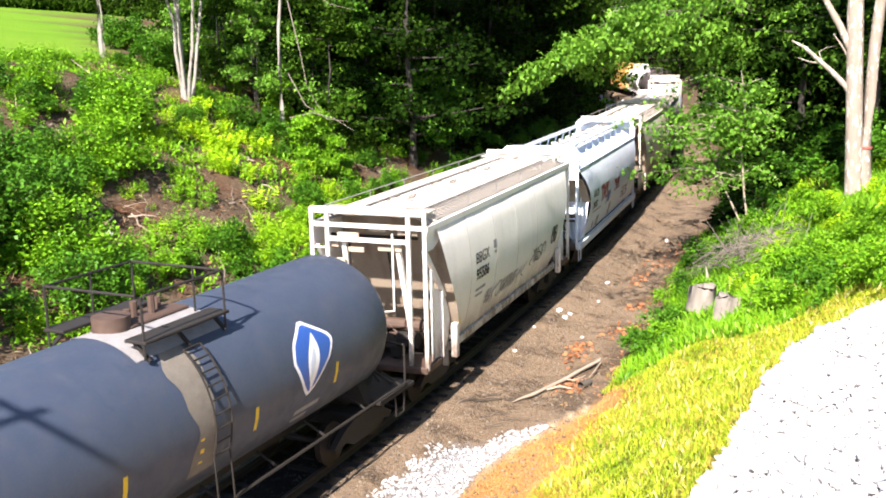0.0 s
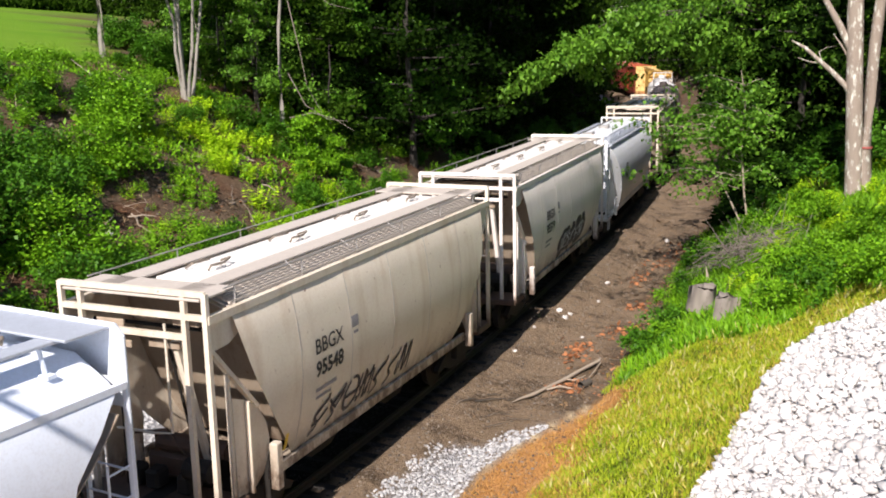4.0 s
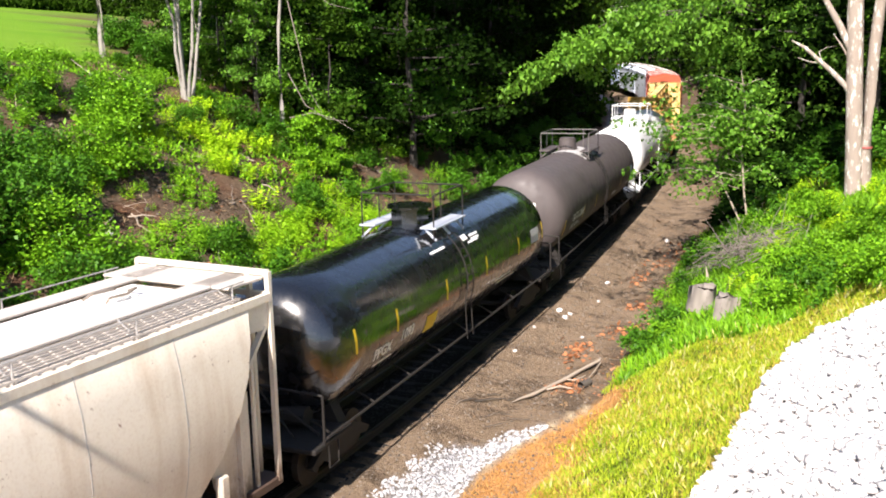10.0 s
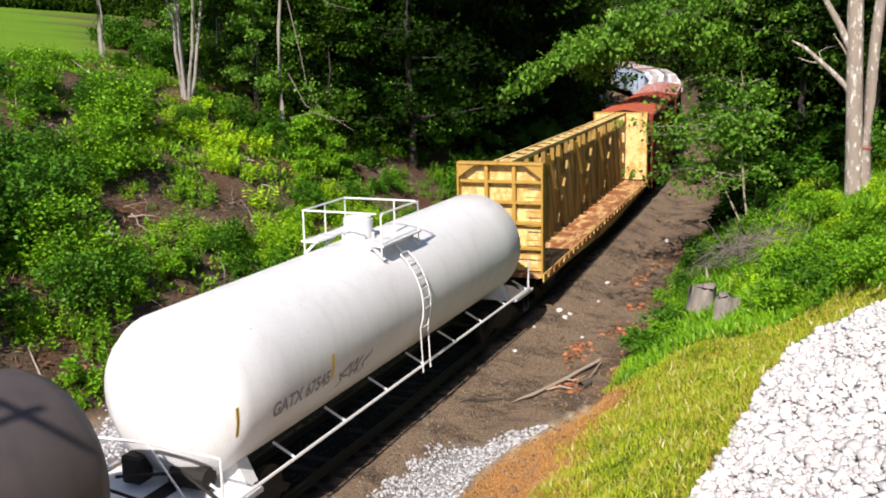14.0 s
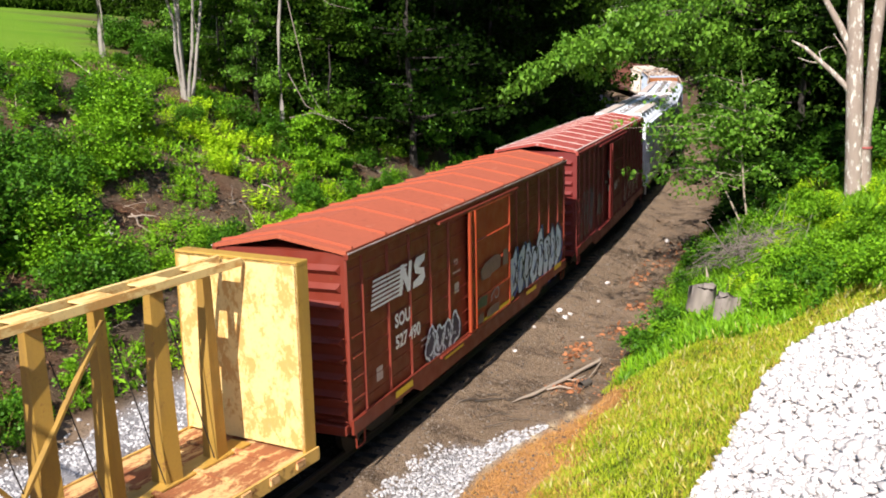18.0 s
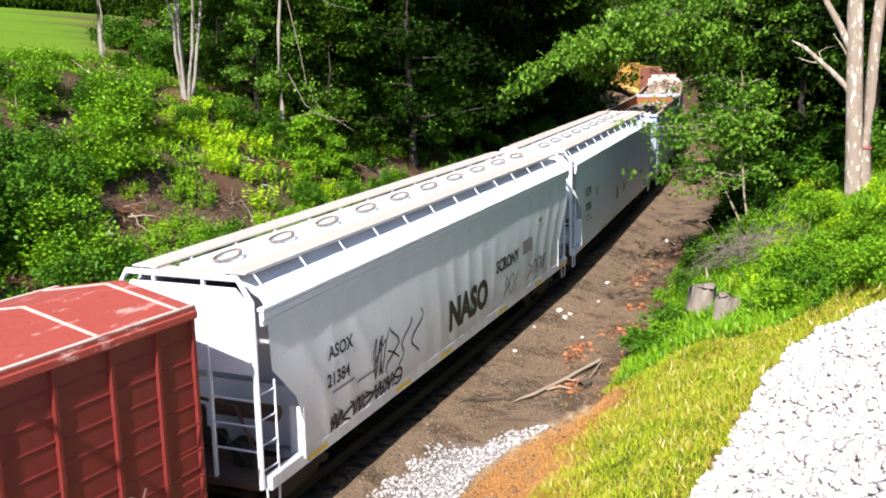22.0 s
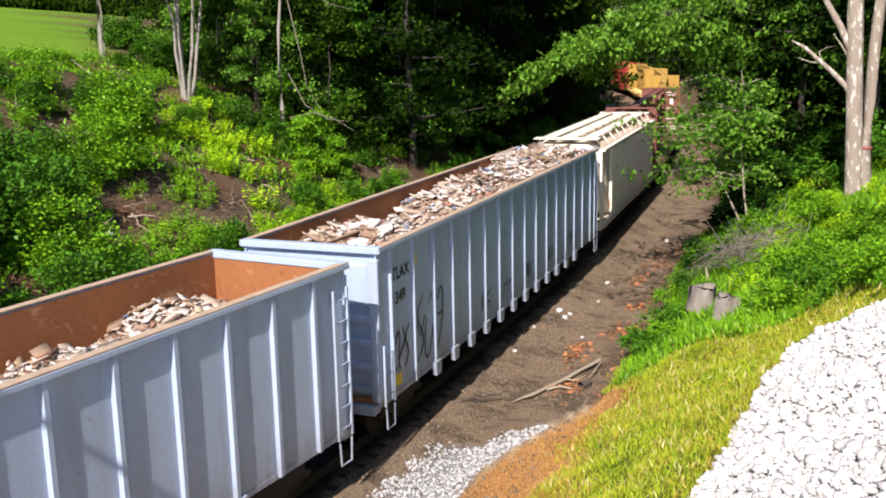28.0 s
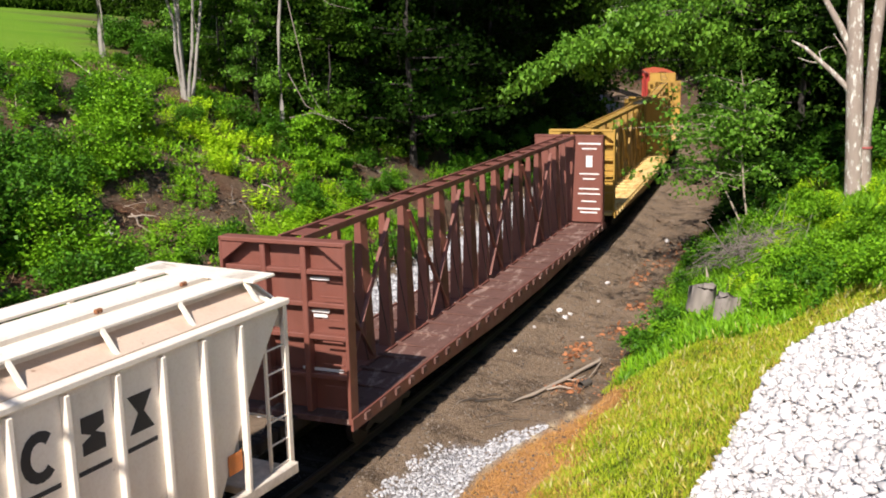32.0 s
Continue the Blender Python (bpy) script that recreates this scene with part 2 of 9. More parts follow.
def ground_mat():
    """Earth with litter; stone, sand, turf and mown grass where the ground's own layers say so."""
    m, nt, b = mat_start("earth")
    v = coords(nt)

    def layer(name):
        a = nt.nodes.new("ShaderNodeAttribute")
        a.attribute_name = name
        return a.outputs["Fac"]
    dirt = mix(nt, noise_tex(nt, v, 0.8, 5), (0.145, 0.103, 0.068), (0.305, 0.222, 0.152))
    dirt = mix(nt, ramp(nt, noise_tex(nt, coords(nt, (0.55, 0.8, 1)), 1.1, 6, 0.7), 0.50, 0.62, 0, 0.75), dirt, (0.052, 0.037, 0.026))
    dirt = mix(nt, ramp(nt, noise_tex(nt, v, 14, 5, 0.7), 0.5, 0.72, 0, 0.7), dirt, (0.34, 0.26, 0.185))
    dirt = mix(nt, ramp(nt, noise_tex(nt, v, 5, 4, 0.7), 0.60, 0.72, 0, 0.6), dirt, (0.028, 0.022, 0.018))
    litter = mix(nt, noise_tex(nt, v, 2.2, 6, 0.7), (0.040, 0.028, 0.019), (0.150, 0.108, 0.074))
    litter = mix(nt, ramp(nt, noise_tex(nt, v, 0.33, 3), 0.50, 0.62, 0, 0.7), litter, (0.115, 0.052, 0.028))
    litter = mix(nt, ramp(nt, noise_tex(nt, v, 11, 5, 0.7), 0.52, 0.7, 0, 0.6), litter, (0.27, 0.20, 0.14))
    stone = mix(nt, noise_tex(nt, v, 18, 3, 0.7), (0.18, 0.18, 0.19), (0.42, 0.42, 0.43))
    sand = mix(nt, noise_tex(nt, v, 3, 5), (0.42, 0.20, 0.07), (0.58, 0.31, 0.12))
    sand = mix(nt, ramp(nt, noise_tex(nt, v, 0.9, 4), 0.52, 0.68, 0, 0.6), sand, (0.66, 0.46, 0.26))
    quarry = mix(nt, noise_tex(nt, v, 12, 4, 0.7), (0.36, 0.34, 0.33), (0.72, 0.70, 0.69))
    turf = mix(nt, noise_tex(nt, v, 5, 5, 0.7), (0.07, 0.09, 0.02), (0.20, 0.20, 0.05))
    mown = mix(nt, noise_tex(nt, v, 0.18, 3), (0.075, 0.21, 0.010), (0.19, 0.32, 0.030))
    col = mix(nt, layer("litter"), dirt, litter)
    # Near-black strip paints the shade under the train onto the track bed.
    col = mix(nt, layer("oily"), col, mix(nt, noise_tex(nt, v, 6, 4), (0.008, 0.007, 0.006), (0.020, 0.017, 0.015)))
    col = mix(nt, layer("turf"), col, turf)
    col = mix(nt, layer("sand"), col, sand)
    col = mix(nt, layer("lip"), col, mix(nt, noise_tex(nt, v, 8, 4), (0.50, 0.36, 0.20), (0.80, 0.68, 0.48)))
    col = mix(nt, layer("stone"), col, stone)
    col = mix(nt, layer("quarry"), col, quarry)
    col = mix(nt, layer("mown"), col, mown)
    nt.links.new(col, b.inputs["Base Color"])
    b.inputs["Roughness"].default_value = 0.95
    b.inputs["Specular IOR Level"].default_value = 0.1
    bump(nt, b, noise_tex(nt, v, 9, 7, 0.75), 1.0, 0.09)
    return m


def stone_mat(name, lo, hi, dust=(0.42, 0.36, 0.31)):
    m, nt, b = mat_start(name)
    v = coords(nt)
    oi = nt.nodes.new("ShaderNodeObjectInfo")
    g = nt.nodes.new("ShaderNodeNewGeometry")
    add = nt.nodes.new("ShaderNodeMath")
    add.operation = "ADD"
    nt.links.new(oi.outputs["Random"], add.inputs[0])
    nt.links.new(g.outputs["Random Per Island"], add.inputs[1])
    fr = nt.nodes.new("ShaderNodeMath")
    fr.operation = "FRACT"
    nt.links.new(add.outputs[0], fr.inputs[0])
    col = mix(nt, fr.outputs[0], lo, hi)
    col = mix(nt, ramp(nt, noise_tex(nt, v, 9, 5), 0.45, 0.7, 0, 0.35), col, dust)
    nt.links.new(col, b.inputs["Base Color"])
    b.inputs["Roughness"].default_value = 0.85
    bump(nt, b, noise_tex(nt, v, 30, 5), 0.4, 0.02)
    return m


EARTH = ground_mat()
RIPRAP = stone_mat("limestone", (0.42, 0.405, 0.40), (0.76, 0.745, 0.735), (0.55, 0.50, 0.46))
PEBBLE = stone_mat("crushed_stone", (0.26, 0.265, 0.28), (0.54, 0.545, 0.56), (0.34, 0.33, 0.32))
DIRT_STONE = stone_mat("dirty_pebbles", (0.035, 0.028, 0.022), (0.24, 0.20, 0.16), (0.14, 0.11, 0.085))
# Ballast to wheels: near black, the shade under the cars put into their colours.
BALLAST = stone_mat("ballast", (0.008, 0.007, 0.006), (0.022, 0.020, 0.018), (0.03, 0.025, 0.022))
STEEL_RAIL = plain("rail_steel", (0.028, 0.020, 0.016), 0.7, 0.2)
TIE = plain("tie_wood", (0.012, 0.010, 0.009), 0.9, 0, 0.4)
DARK = plain("running_gear", (0.017, 0.014, 0.012), 0.8, 0.1, 0.5)
WHEEL = plain("wheel_steel", (0.022, 0.016, 0.013), 0.7, 0.3, 0.4)
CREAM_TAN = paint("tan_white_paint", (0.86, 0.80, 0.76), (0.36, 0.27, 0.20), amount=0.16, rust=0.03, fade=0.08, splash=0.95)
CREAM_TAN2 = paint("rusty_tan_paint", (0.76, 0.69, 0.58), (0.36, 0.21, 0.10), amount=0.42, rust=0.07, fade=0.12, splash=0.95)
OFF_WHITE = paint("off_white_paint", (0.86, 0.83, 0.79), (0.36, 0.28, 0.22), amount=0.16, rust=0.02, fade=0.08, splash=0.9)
COOL_WHITE = paint("cool_white_paint", (0.78, 0.85, 0.96), (0.40, 0.39, 0.39), amount=0.16, rust=0.02, rough=0.42, fade=0.08, splash=0.3)
BRIGHT_WHITE = paint("bright_white_paint", (0.81, 0.85, 0.91), (0.45, 0.45, 0.45), amount=0.15, rust=0.0, rough=0.4, splash=0.45)
PALE_GREY = paint("pale_grey_paint", (0.76, 0.85, 0.98), (0.45, 0.46, 0.48), amount=0.16, rust=0.0, rough=0.42, fade=0.08)
WALK_GREY = plain("galvanised_walkway", (0.42, 0.40, 0.38), 0.6, 0.3, 0.2)
WALK_BEIGE = plain("worn_beige_walkway", (0.54, 0.47, 0.43), 0.7, 0.0, 0.15)
WALK_TAN = plain("tan_handle", (0.20, 0.165, 0.13), 0.7, 0.0, 0.3)
WALK_BLUE = plain("zinc_walkway", (0.52, 0.56, 0.63), 0.5, 0.3, 0.15)
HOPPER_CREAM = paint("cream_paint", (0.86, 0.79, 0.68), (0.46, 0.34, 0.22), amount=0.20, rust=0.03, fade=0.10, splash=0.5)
SLATE = paint("slate_blue_paint", (0.040, 0.056, 0.092), (0.10, 0.09, 0.085), amount=0.18, rust=0.0, rough=0.55)
BLACK = paint("gloss_black_paint", (0.005, 0.0055, 0.007), (0.018, 0.017, 0.017), amount=0.15, rust=-0.06, rough=0.24)
for _n in BLACK.node_tree.nodes:
    if _n.type == "BSDF_PRINCIPLED":
        _n.inputs["Coat Weight"].default_value, _n.inputs["Coat Roughness"].default_value, _n.inputs["Coat IOR"].default_value = 1.0, 0.10, 1.7
TAUPE = paint("taupe_paint", (0.086, 0.070, 0.068), (0.042, 0.037, 0.037), amount=0.5, rust=0.0, rough=0.6)
TANK_WHITE = paint("tank_white_paint", (0.78, 0.79, 0.80), (0.42, 0.38, 0.32), amount=0.25, rust=0.02, rough=0.38)
SLATE_TOP = plain("scuffed_slate_top", (0.27, 0.26, 0.26), 0.7, 0, 0.35)
TANK_STAIN = plain("tan_spill_stain", (0.17, 0.15, 0.125), 0.7, 0, 0.35)
TANK_GREY_TOP = plain("worn_tank_top", (0.42, 0.41, 0.40), 0.7)
YELLOW = paint("ochre_yellow_paint", (0.46, 0.275, 0.050), (0.20, 0.11, 0.035), amount=0.75, rust=0.10)
# Darker copy of the yellow: shade painted on truss posts and braces.
YELLOW_SHADE = paint("dirty_yellow_paint", (0.33, 0.200, 0.036), (0.13, 0.075, 0.028), amount=0.8, rust=0.10)
RUST_DECK = plain("rusty_deck", (0.28, 0.115, 0.05), 0.85, 0.1, 0.45, 3.0)
RAIL_GREY = plain("dull_grey_rail", (0.13, 0.12, 0.115), 0.6, 0.2)
BRAKE = plain("greasy_brake_gear", (0.085, 0.052, 0.038), 0.7, 0.1, 0.5)
ROOF_TAN = paint("tan_roof_sheet", (0.64, 0.50, 0.39), (0.36, 0.24, 0.15), amount=0.4, rust=0.08)
TAG_SMUDGE = plain("faded_spray", (0.46, 0.48, 0.54), 0.7, 0, 0.35)
# Grime on barrel hopper ends; on the short hopper it paints hood shade.
END_GRIME_SHADE = paint("stained_end_sheet", (0.44, 0.36, 0.28), (0.15, 0.09, 0.055), amount=0.7, rust=0.10, fade=0.3, splash=0.9)
ROOF_DUST = paint("dusty_roof_sheet", (0.60, 0.54, 0.48), (0.38, 0.30, 0.24), amount=0.35, rust=0.04)
WALK_BUFF = plain("buff_roof_walk", (0.50, 0.45, 0.40), 0.8, 0.0, 0.15)
DOOR_ORANGE = paint("orange_red_paint", (0.38, 0.058, 0.018), (0.18, 0.030, 0.018), amount=0.35, rust=0.05)
# Darker strip paints the soft shading in creases between side panels.
SEAM_SHADE = plain("dirty_weld", (0.50, 0.47, 0.43), 0.7)


def worn_deck(name, rust, shown, share, deep=0.45):
    """Rusted planking with patches of its old paint left."""
    m, nt, b = mat_start(name)
    v = coords(nt)
    col = mix(nt, noise_tex(nt, v, 1.6, 5, 0.7), tuple(c * deep for c in rust), rust)
    col = mix(nt, ramp(nt, noise_tex(nt, coords(nt, (0.5, 1.6, 1.0)), 1.7, 7, 0.78), 0.62 - share, 0.68 - share, 0, 0.85), col, shown)
    col = mix(nt, ramp(nt, noise_tex(nt, v, 7, 6, 0.75), 0.56, 0.66, 0, 0.7), col, tuple(c * deep * 0.7 for c in rust))
    nt.links.new(col, b.inputs["Base Color"])
    b.inputs["Roughness"].default_value = 0.9
    bump(nt, b, noise_tex(nt, v, 12, 5), 0.4, 0.015)
    return m


YELLOW_DECK = worn_deck("worn_yellow_deck", (0.38, 0.135, 0.048), (0.66, 0.43, 0.18), 0.13)
YELLOW_SILL = worn_deck("worn_yellow_sill", (0.30, 0.12, 0.04), (0.62, 0.40, 0.10), 0.20)
YELLOW_PALE = worn_deck("worn_pale_yellow", (0.80, 0.60, 0.25), (0.52, 0.27, 0.07), 0.13, 0.80)
RED_ROOF = worn_deck("worn_red_roof", (0.40, 0.092, 0.042), (0.50, 0.19, 0.11), 0.0, 0.78)
RED_ROOF_PALE = worn_deck("blotched_red_roof", (0.36, 0.062, 0.045), (0.62, 0.36, 0.32), 0.05, 0.78)
GON_RUST = worn_deck("rusted_inside", (0.36, 0.135, 0.048), (0.46, 0.25, 0.13), 0.04, .6)
BROWN_DECK = worn_deck("worn_brown_deck", (0.17, 0.080, 0.062), (0.30, 0.20, 0.165), 0.08)
STUMP = bark("weathered_stump", (0.27, 0.24, 0.21), (0.16, 0.13, 0.11), .6)
TWIG = bark("dead_twigs", (0.25, 0.21, 0.18), (0.13, 0.10, 0.085), .5)


def debris_mat():
    """Broken boards, plaster and rust-brown scraps, each piece its own colour."""
    m, nt, b = mat_start("rubble")
    g = nt.nodes.new("ShaderNodeNewGeometry")
    r = nt.nodes.new("ShaderNodeValToRGB")
    r.color_ramp.interpolation = "CONSTANT"
    cols = ((0.0, (0.62, 0.57, 0.52)), (0.20, (0.30, 0.21, 0.14)), (0.36, (0.72, 0.68, 0.64)), (0.52, (0.46, 0.36, 0.28)), (0.66, (0.16, 0.09, 0.06)), (0.76, (0.55, 0.47, 0.44)), (0.88, (0.30, 0.15, 0.10)), (0.945, (0.62, 0.42, 0.36)), (0.975, (0.10, 0.22, 0.42)))
    while len(r.color_ramp.elements) < len(cols):
        r.color_ramp.elements.new(0.5)
    for el, (p, c) in zip(r.color_ramp.elements, cols):
        el.position, el.color = p, (*c, 1)
    nt.links.new(g.outputs["Random Per Island"], r.inputs[0])
    v = coords(nt)
    col = mix(nt, ramp(nt, noise_tex(nt, v, 8, 5, 0.7), 0.45, 0.7, 0, 0.6), r.outputs[0], (0.20, 0.14, 0.10))
    nt.links.new(col, b.inputs["Base Color"])
    b.inputs["Roughness"].default_value = 0.9
    bump(nt, b, noise_tex(nt, v, 25, 5), 0.4, 0.015)
    return m

BROWN = paint("brown_car_paint", (0.20, 0.070, 0.050), (0.09, 0.04, 0.03), amount=0.4, rust=0.05)
RED_BOX = paint("box_red_paint", (0.19, 0.028, 0.014), (0.10, 0.022, 0.014), amount=0.45, rust=0.06)
RED_DARK = paint("dark_red_paint", (0.175, 0.020, 0.017), (0.10, 0.02, 0.018), amount=0.4, rust=0.04)
RED_BRIGHT = paint("bright_red_paint", (0.48, 0.06, 0.045), (0.2, 0.05, 0.04), amount=0.3, rust=0.03)
SEAM_WHITE = worn_deck("worn_seam", (0.60, 0.49, 0.45), (0.40, 0.11, 0.09), 0.07, .85)
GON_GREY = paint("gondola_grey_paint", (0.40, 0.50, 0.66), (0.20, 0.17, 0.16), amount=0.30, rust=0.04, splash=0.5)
GON_RIM = plain("worn_tan_rim", (0.42, 0.31, 0.22), 0.8, 0.0, 0.35, 4.0)
INK = plain("black_lettering", (0.025, 0.025, 0.028), 0.7, 0, 0.2)
INK_WHITE = plain("white_lettering", (0.78, 0.77, 0.75), 0.7, 0, 0.1)
INK_YELLOW = plain("yellow_stripe", (0.75, 0.52, 0.03), 0.5, 0, 0.1)
TAG_BLACK = plain("spray_black", (0.03, 0.028, 0.035), 0.6, 0, 0.3)
TAG_NAVY = plain("spray_navy", (0.05, 0.045, 0.085), 0.6, 0, 0.4)
BUFFED = plain("buffed_paint", (0.19, 0.115, 0.085), 0.7, 0, 0.4)
TAG_GREEN = plain("faded_green_paint", (0.075, 0.10, 0.055), 0.7, 0, 0.3)
TAG_PALE = plain("spray_pale_blue", (0.62, 0.69, 0.80), 0.6, 0, 0.25)
TAG_BLUE = plain("spray_blue_grey", (0.52, 0.58, 0.68), 0.6, 0, 0.25)
TAG_RED = plain("spray_red", (0.40, 0.10, 0.09), 0.6, 0, 0.3)
TAG_GREY = plain("spray_grey", (0.28, 0.27, 0.29), 0.7, 0, 0.3)
SIGN_BLUE = plain("emblem_blue", (0.03, 0.10, 0.38), 0.4, 0, 0.1)
SIGN_WHITE = plain("emblem_white", (0.8, 0.81, 0.82), 0.4, 0, 0.05)
ORANGE = plain("orange_placard", (0.62, 0.20, 0.05), 0.6)
DEBRIS = debris_mat()
BOARD_PALE = plain("bleached_board", (0.50, 0.42, 0.35), 0.9, 0, 0.35)
BOARD_BROWN = plain("brown_board", (0.24, 0.16, 0.11), 0.9, 0, 0.4)
BOARD_PLASTER = plain("broken_plaster", (0.66, 0.63, 0.60), 0.9, 0, 0.2)
DEBRIS_BED = plain("rubble_dust", (0.30, 0.22, 0.17), 0.95, 0, 0.6, 7.0, 0.5)


# ---- the ground: one sheet laid along the railway ----
def slope_foot(s):
    """Where the bare earth ends and the near slope begins."""
    return np.interp(s, [-6, 2.0, 3.2, 4.5, 5.7, 6.8, 7.8, 9, 30], [3.4, 3.35, 3.30, 3.52, 3.87, 4.21, 4.6, 4.7, 4.7])


def sand_width(s):
    return np.interp(s, [-6, 2.3, 5.3, 7.4, 8.8], [3.1, 2.75, 2.2, 1.3, .0])


def riprap_edge(s):
    """Where the heap of white stone begins, right of the track."""
    return np.interp(s, [-12, -1.3, 2.5, 5.0, 5.6, 7.5, 12], [7.6, 8.6, 8.95, 9.35, 10.6, 12.2, 14.5])


def build_ground():
    far_s = np.array([-1500, -900, -600, -400, -300, -220, -160, -110, -75, -50, -35, -25])
    s = np.concatenate([far_s, np.arange(-18, 60, .30), np.arange(60, 170, 1.0), [175, 185, 200, 225, 260, 320, 420, 600, 900, 1500, 2200]])
    lat = np.concatenate([[-1500, -900, -500, -300, -200, -130, -90, -65, -50, -40, -34, -30, -27], np.arange(-25, -7, .45), np.arange(-7, 13, .22),
                          np.arange(13, 24, .8), [25, 28, 33, 40, 50, 65, 90, 140, 250, 500, 900, 1500]])
    S, La = np.meshgrid(s, lat, indexing="ij")
    X, Y = place(S, La)
    Z = height(S, La)
    n, m = S.shape
    idx = np.arange(n * m).reshape(n, m)
    faces = np.stack([idx[:-1, :-1], idx[1:, :-1], idx[1:, 1:], idx[:-1, 1:]], -1).reshape(-1, 4)[:, ::-1]
    me = fast_mesh("ground", np.stack([X, Y, Z], -1).reshape(-1, 3), faces)
    me.shade_smooth()
    me.materials.append(EARTH)
    wob = .5 * smooth_noise(S / 1.3, La / 1.3, 7) + .3 * smooth_noise(S / .5, La / .5, 8)

    def soft(a):
        return np.clip(a, 0, 1)
    layers = {
        "litter": soft((np.abs(La + 1) - 5.0 + wob) / .8),
        "turf": soft((La - slope_foot(S) - .1 + .4 * wob) / .5) * soft((18 - S) / 6 + .3 * wob) * soft((La - 3) / 2),
        "sand": soft((La - slope_foot(S) + .1 * wob) / .12) * soft((slope_foot(S) + sand_width(S) - La + .5 * wob) / .6) * soft((9.0 - S) / 1.0),
        "lip": soft((La - slope_foot(S) + .12 + .1 * wob) / .08) * soft((slope_foot(S) + .16 - La + .10 * wob) / .12) * soft((7.9 - S) / .6) * soft((S - 2.2) / 2.5),
        "stone": np.maximum(soft((3.3 + 1.75 * (La - 2.05) - S) * 1.5 + wob) * soft((La - 2.0) / .4) * soft((slope_foot(S) - La) / .15),
                            soft((1.15 - np.abs(La + 4.9)) * 2.2 + .8 * wob)),
        "quarry": soft((La - riprap_edge(S)) * 3) * soft((10 - S) / 2) * soft((17 - La) / 2),
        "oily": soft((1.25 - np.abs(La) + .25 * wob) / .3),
        "mown": soft((-La - 22.6 + 1.2 * wob) / 1.0) * soft(-(X + .352 * Y) + 1.6 + .8 * wob),
    }
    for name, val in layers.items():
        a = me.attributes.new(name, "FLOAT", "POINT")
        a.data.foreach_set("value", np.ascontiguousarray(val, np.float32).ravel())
    tagged(new("ground", me), "earth cutting with littered banks, gravel by the track and a mown field", "ground", kind="structure")


build_ground()


def build_track():
    """Rails on ties in a low bed of dark ballast."""
    track = tagged(new("railway_track"), "rusty steel rails on wooden ties in dark ballast", "railway track", kind="structure")
    s = np.concatenate([np.arange(-330, -30, 10), np.arange(-30, 215, 1.0), np.arange(215, 430, 10)])
    sec = np.array([(-.035, 0), (.035, 0), (.035, -.04), (.01, -.06), (.01, -.13), (.07, -.15), (-.07, -.15), (-.01, -.13), (-.01, -.06), (-.035, -.04)])
    for side in (-.755, .755):
        ring = []
        for y, z in sec:
            x_, y_ = place(s, side + y)
            ring.append(np.stack([x_, y_, np.full_like(x_, z)], 1))
        v = np.stack(ring, 1)
        n, k = v.shape[:2]
        idx = np.arange(n * k).reshape(n, k)
        f = np.stack([idx[:-1], idx[1:], np.roll(idx, -1, 1)[1:], np.roll(idx, -1, 1)[:-1]], -1).reshape(-1, 4)
        me = fast_mesh("rail", v.reshape(-1, 3), f)
        me.materials.append(STEEL_RAIL)
        o = new("rail", me)
        o.parent = track
    bm = bmesh.new()
    rbox(bm, 0, 0, -.275, .22, 2.6, .17, .015)
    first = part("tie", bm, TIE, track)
    for i in range(150):
        q = -12 + .55 * i
        x, y, h = line(q)
        m = pose(float(x), float(y), 0, 0, 0, 90 - math.degrees(float(h)))
        o = first if i == 0 else new("tie", first.data)
        o.parent = track
        o.matrix_basis = m


build_track()


def rock_mesh(seed, squash=.7):
    rng = random.Random(seed)
    bm = bmesh.new()
    bmesh.ops.create_icosphere(bm, subdivisions=1, radius=1)
    for v in bm.verts:
        v.co *= rng.uniform(.62, 1.25)
        v.co.z *= squash
    me = bpy.data.meshes.new("stone")
    bm.to_mesh(me)
    bm.free()
    return me


def stones_joined(name, pts, sizes, seed, mat, label, category):
    """Many small stones in one mesh."""
    rng = np.random.default_rng(seed)
    base = [rock_mesh(seed + k) for k in range(5)]
    co = [np.array([v.co[:] for v in b.vertices]) for b in base]
    tri = np.array([list(p.vertices) for p in base[0].polygons])
    n = len(pts)
    pick = rng.integers(0, 5, n)
    a = rng.uniform(0, TAU, n)
    allv = np.empty((n, len(co[0]), 3))
    for k in range(5):
        q = pick == k
        v = co[k][None] * (sizes[q, None, None] * rng.uniform(.75, 1.3, (q.sum(), 1, 3)))
        c, s_ = np.cos(a[q])[:, None], np.sin(a[q])[:, None]
        allv[q] = np.stack([v[..., 0] * c - v[..., 1] * s_, v[..., 0] * s_ + v[..., 1] * c, v[..., 2]], -1) + pts[q, None]
    me = fast_mesh(name, allv.reshape(-1, 3), (tri[None] + len(co[0]) * np.arange(n)[:, None, None]).reshape(-1, 3))
    me.materials.append(mat)
    return tagged(new(name, me), label, category, kind="stuff")


def on_ground(s, lat, dz=0.0):
    x, y = place(s, lat)
    return np.stack([x, y, height(s, lat) + dz], -1)


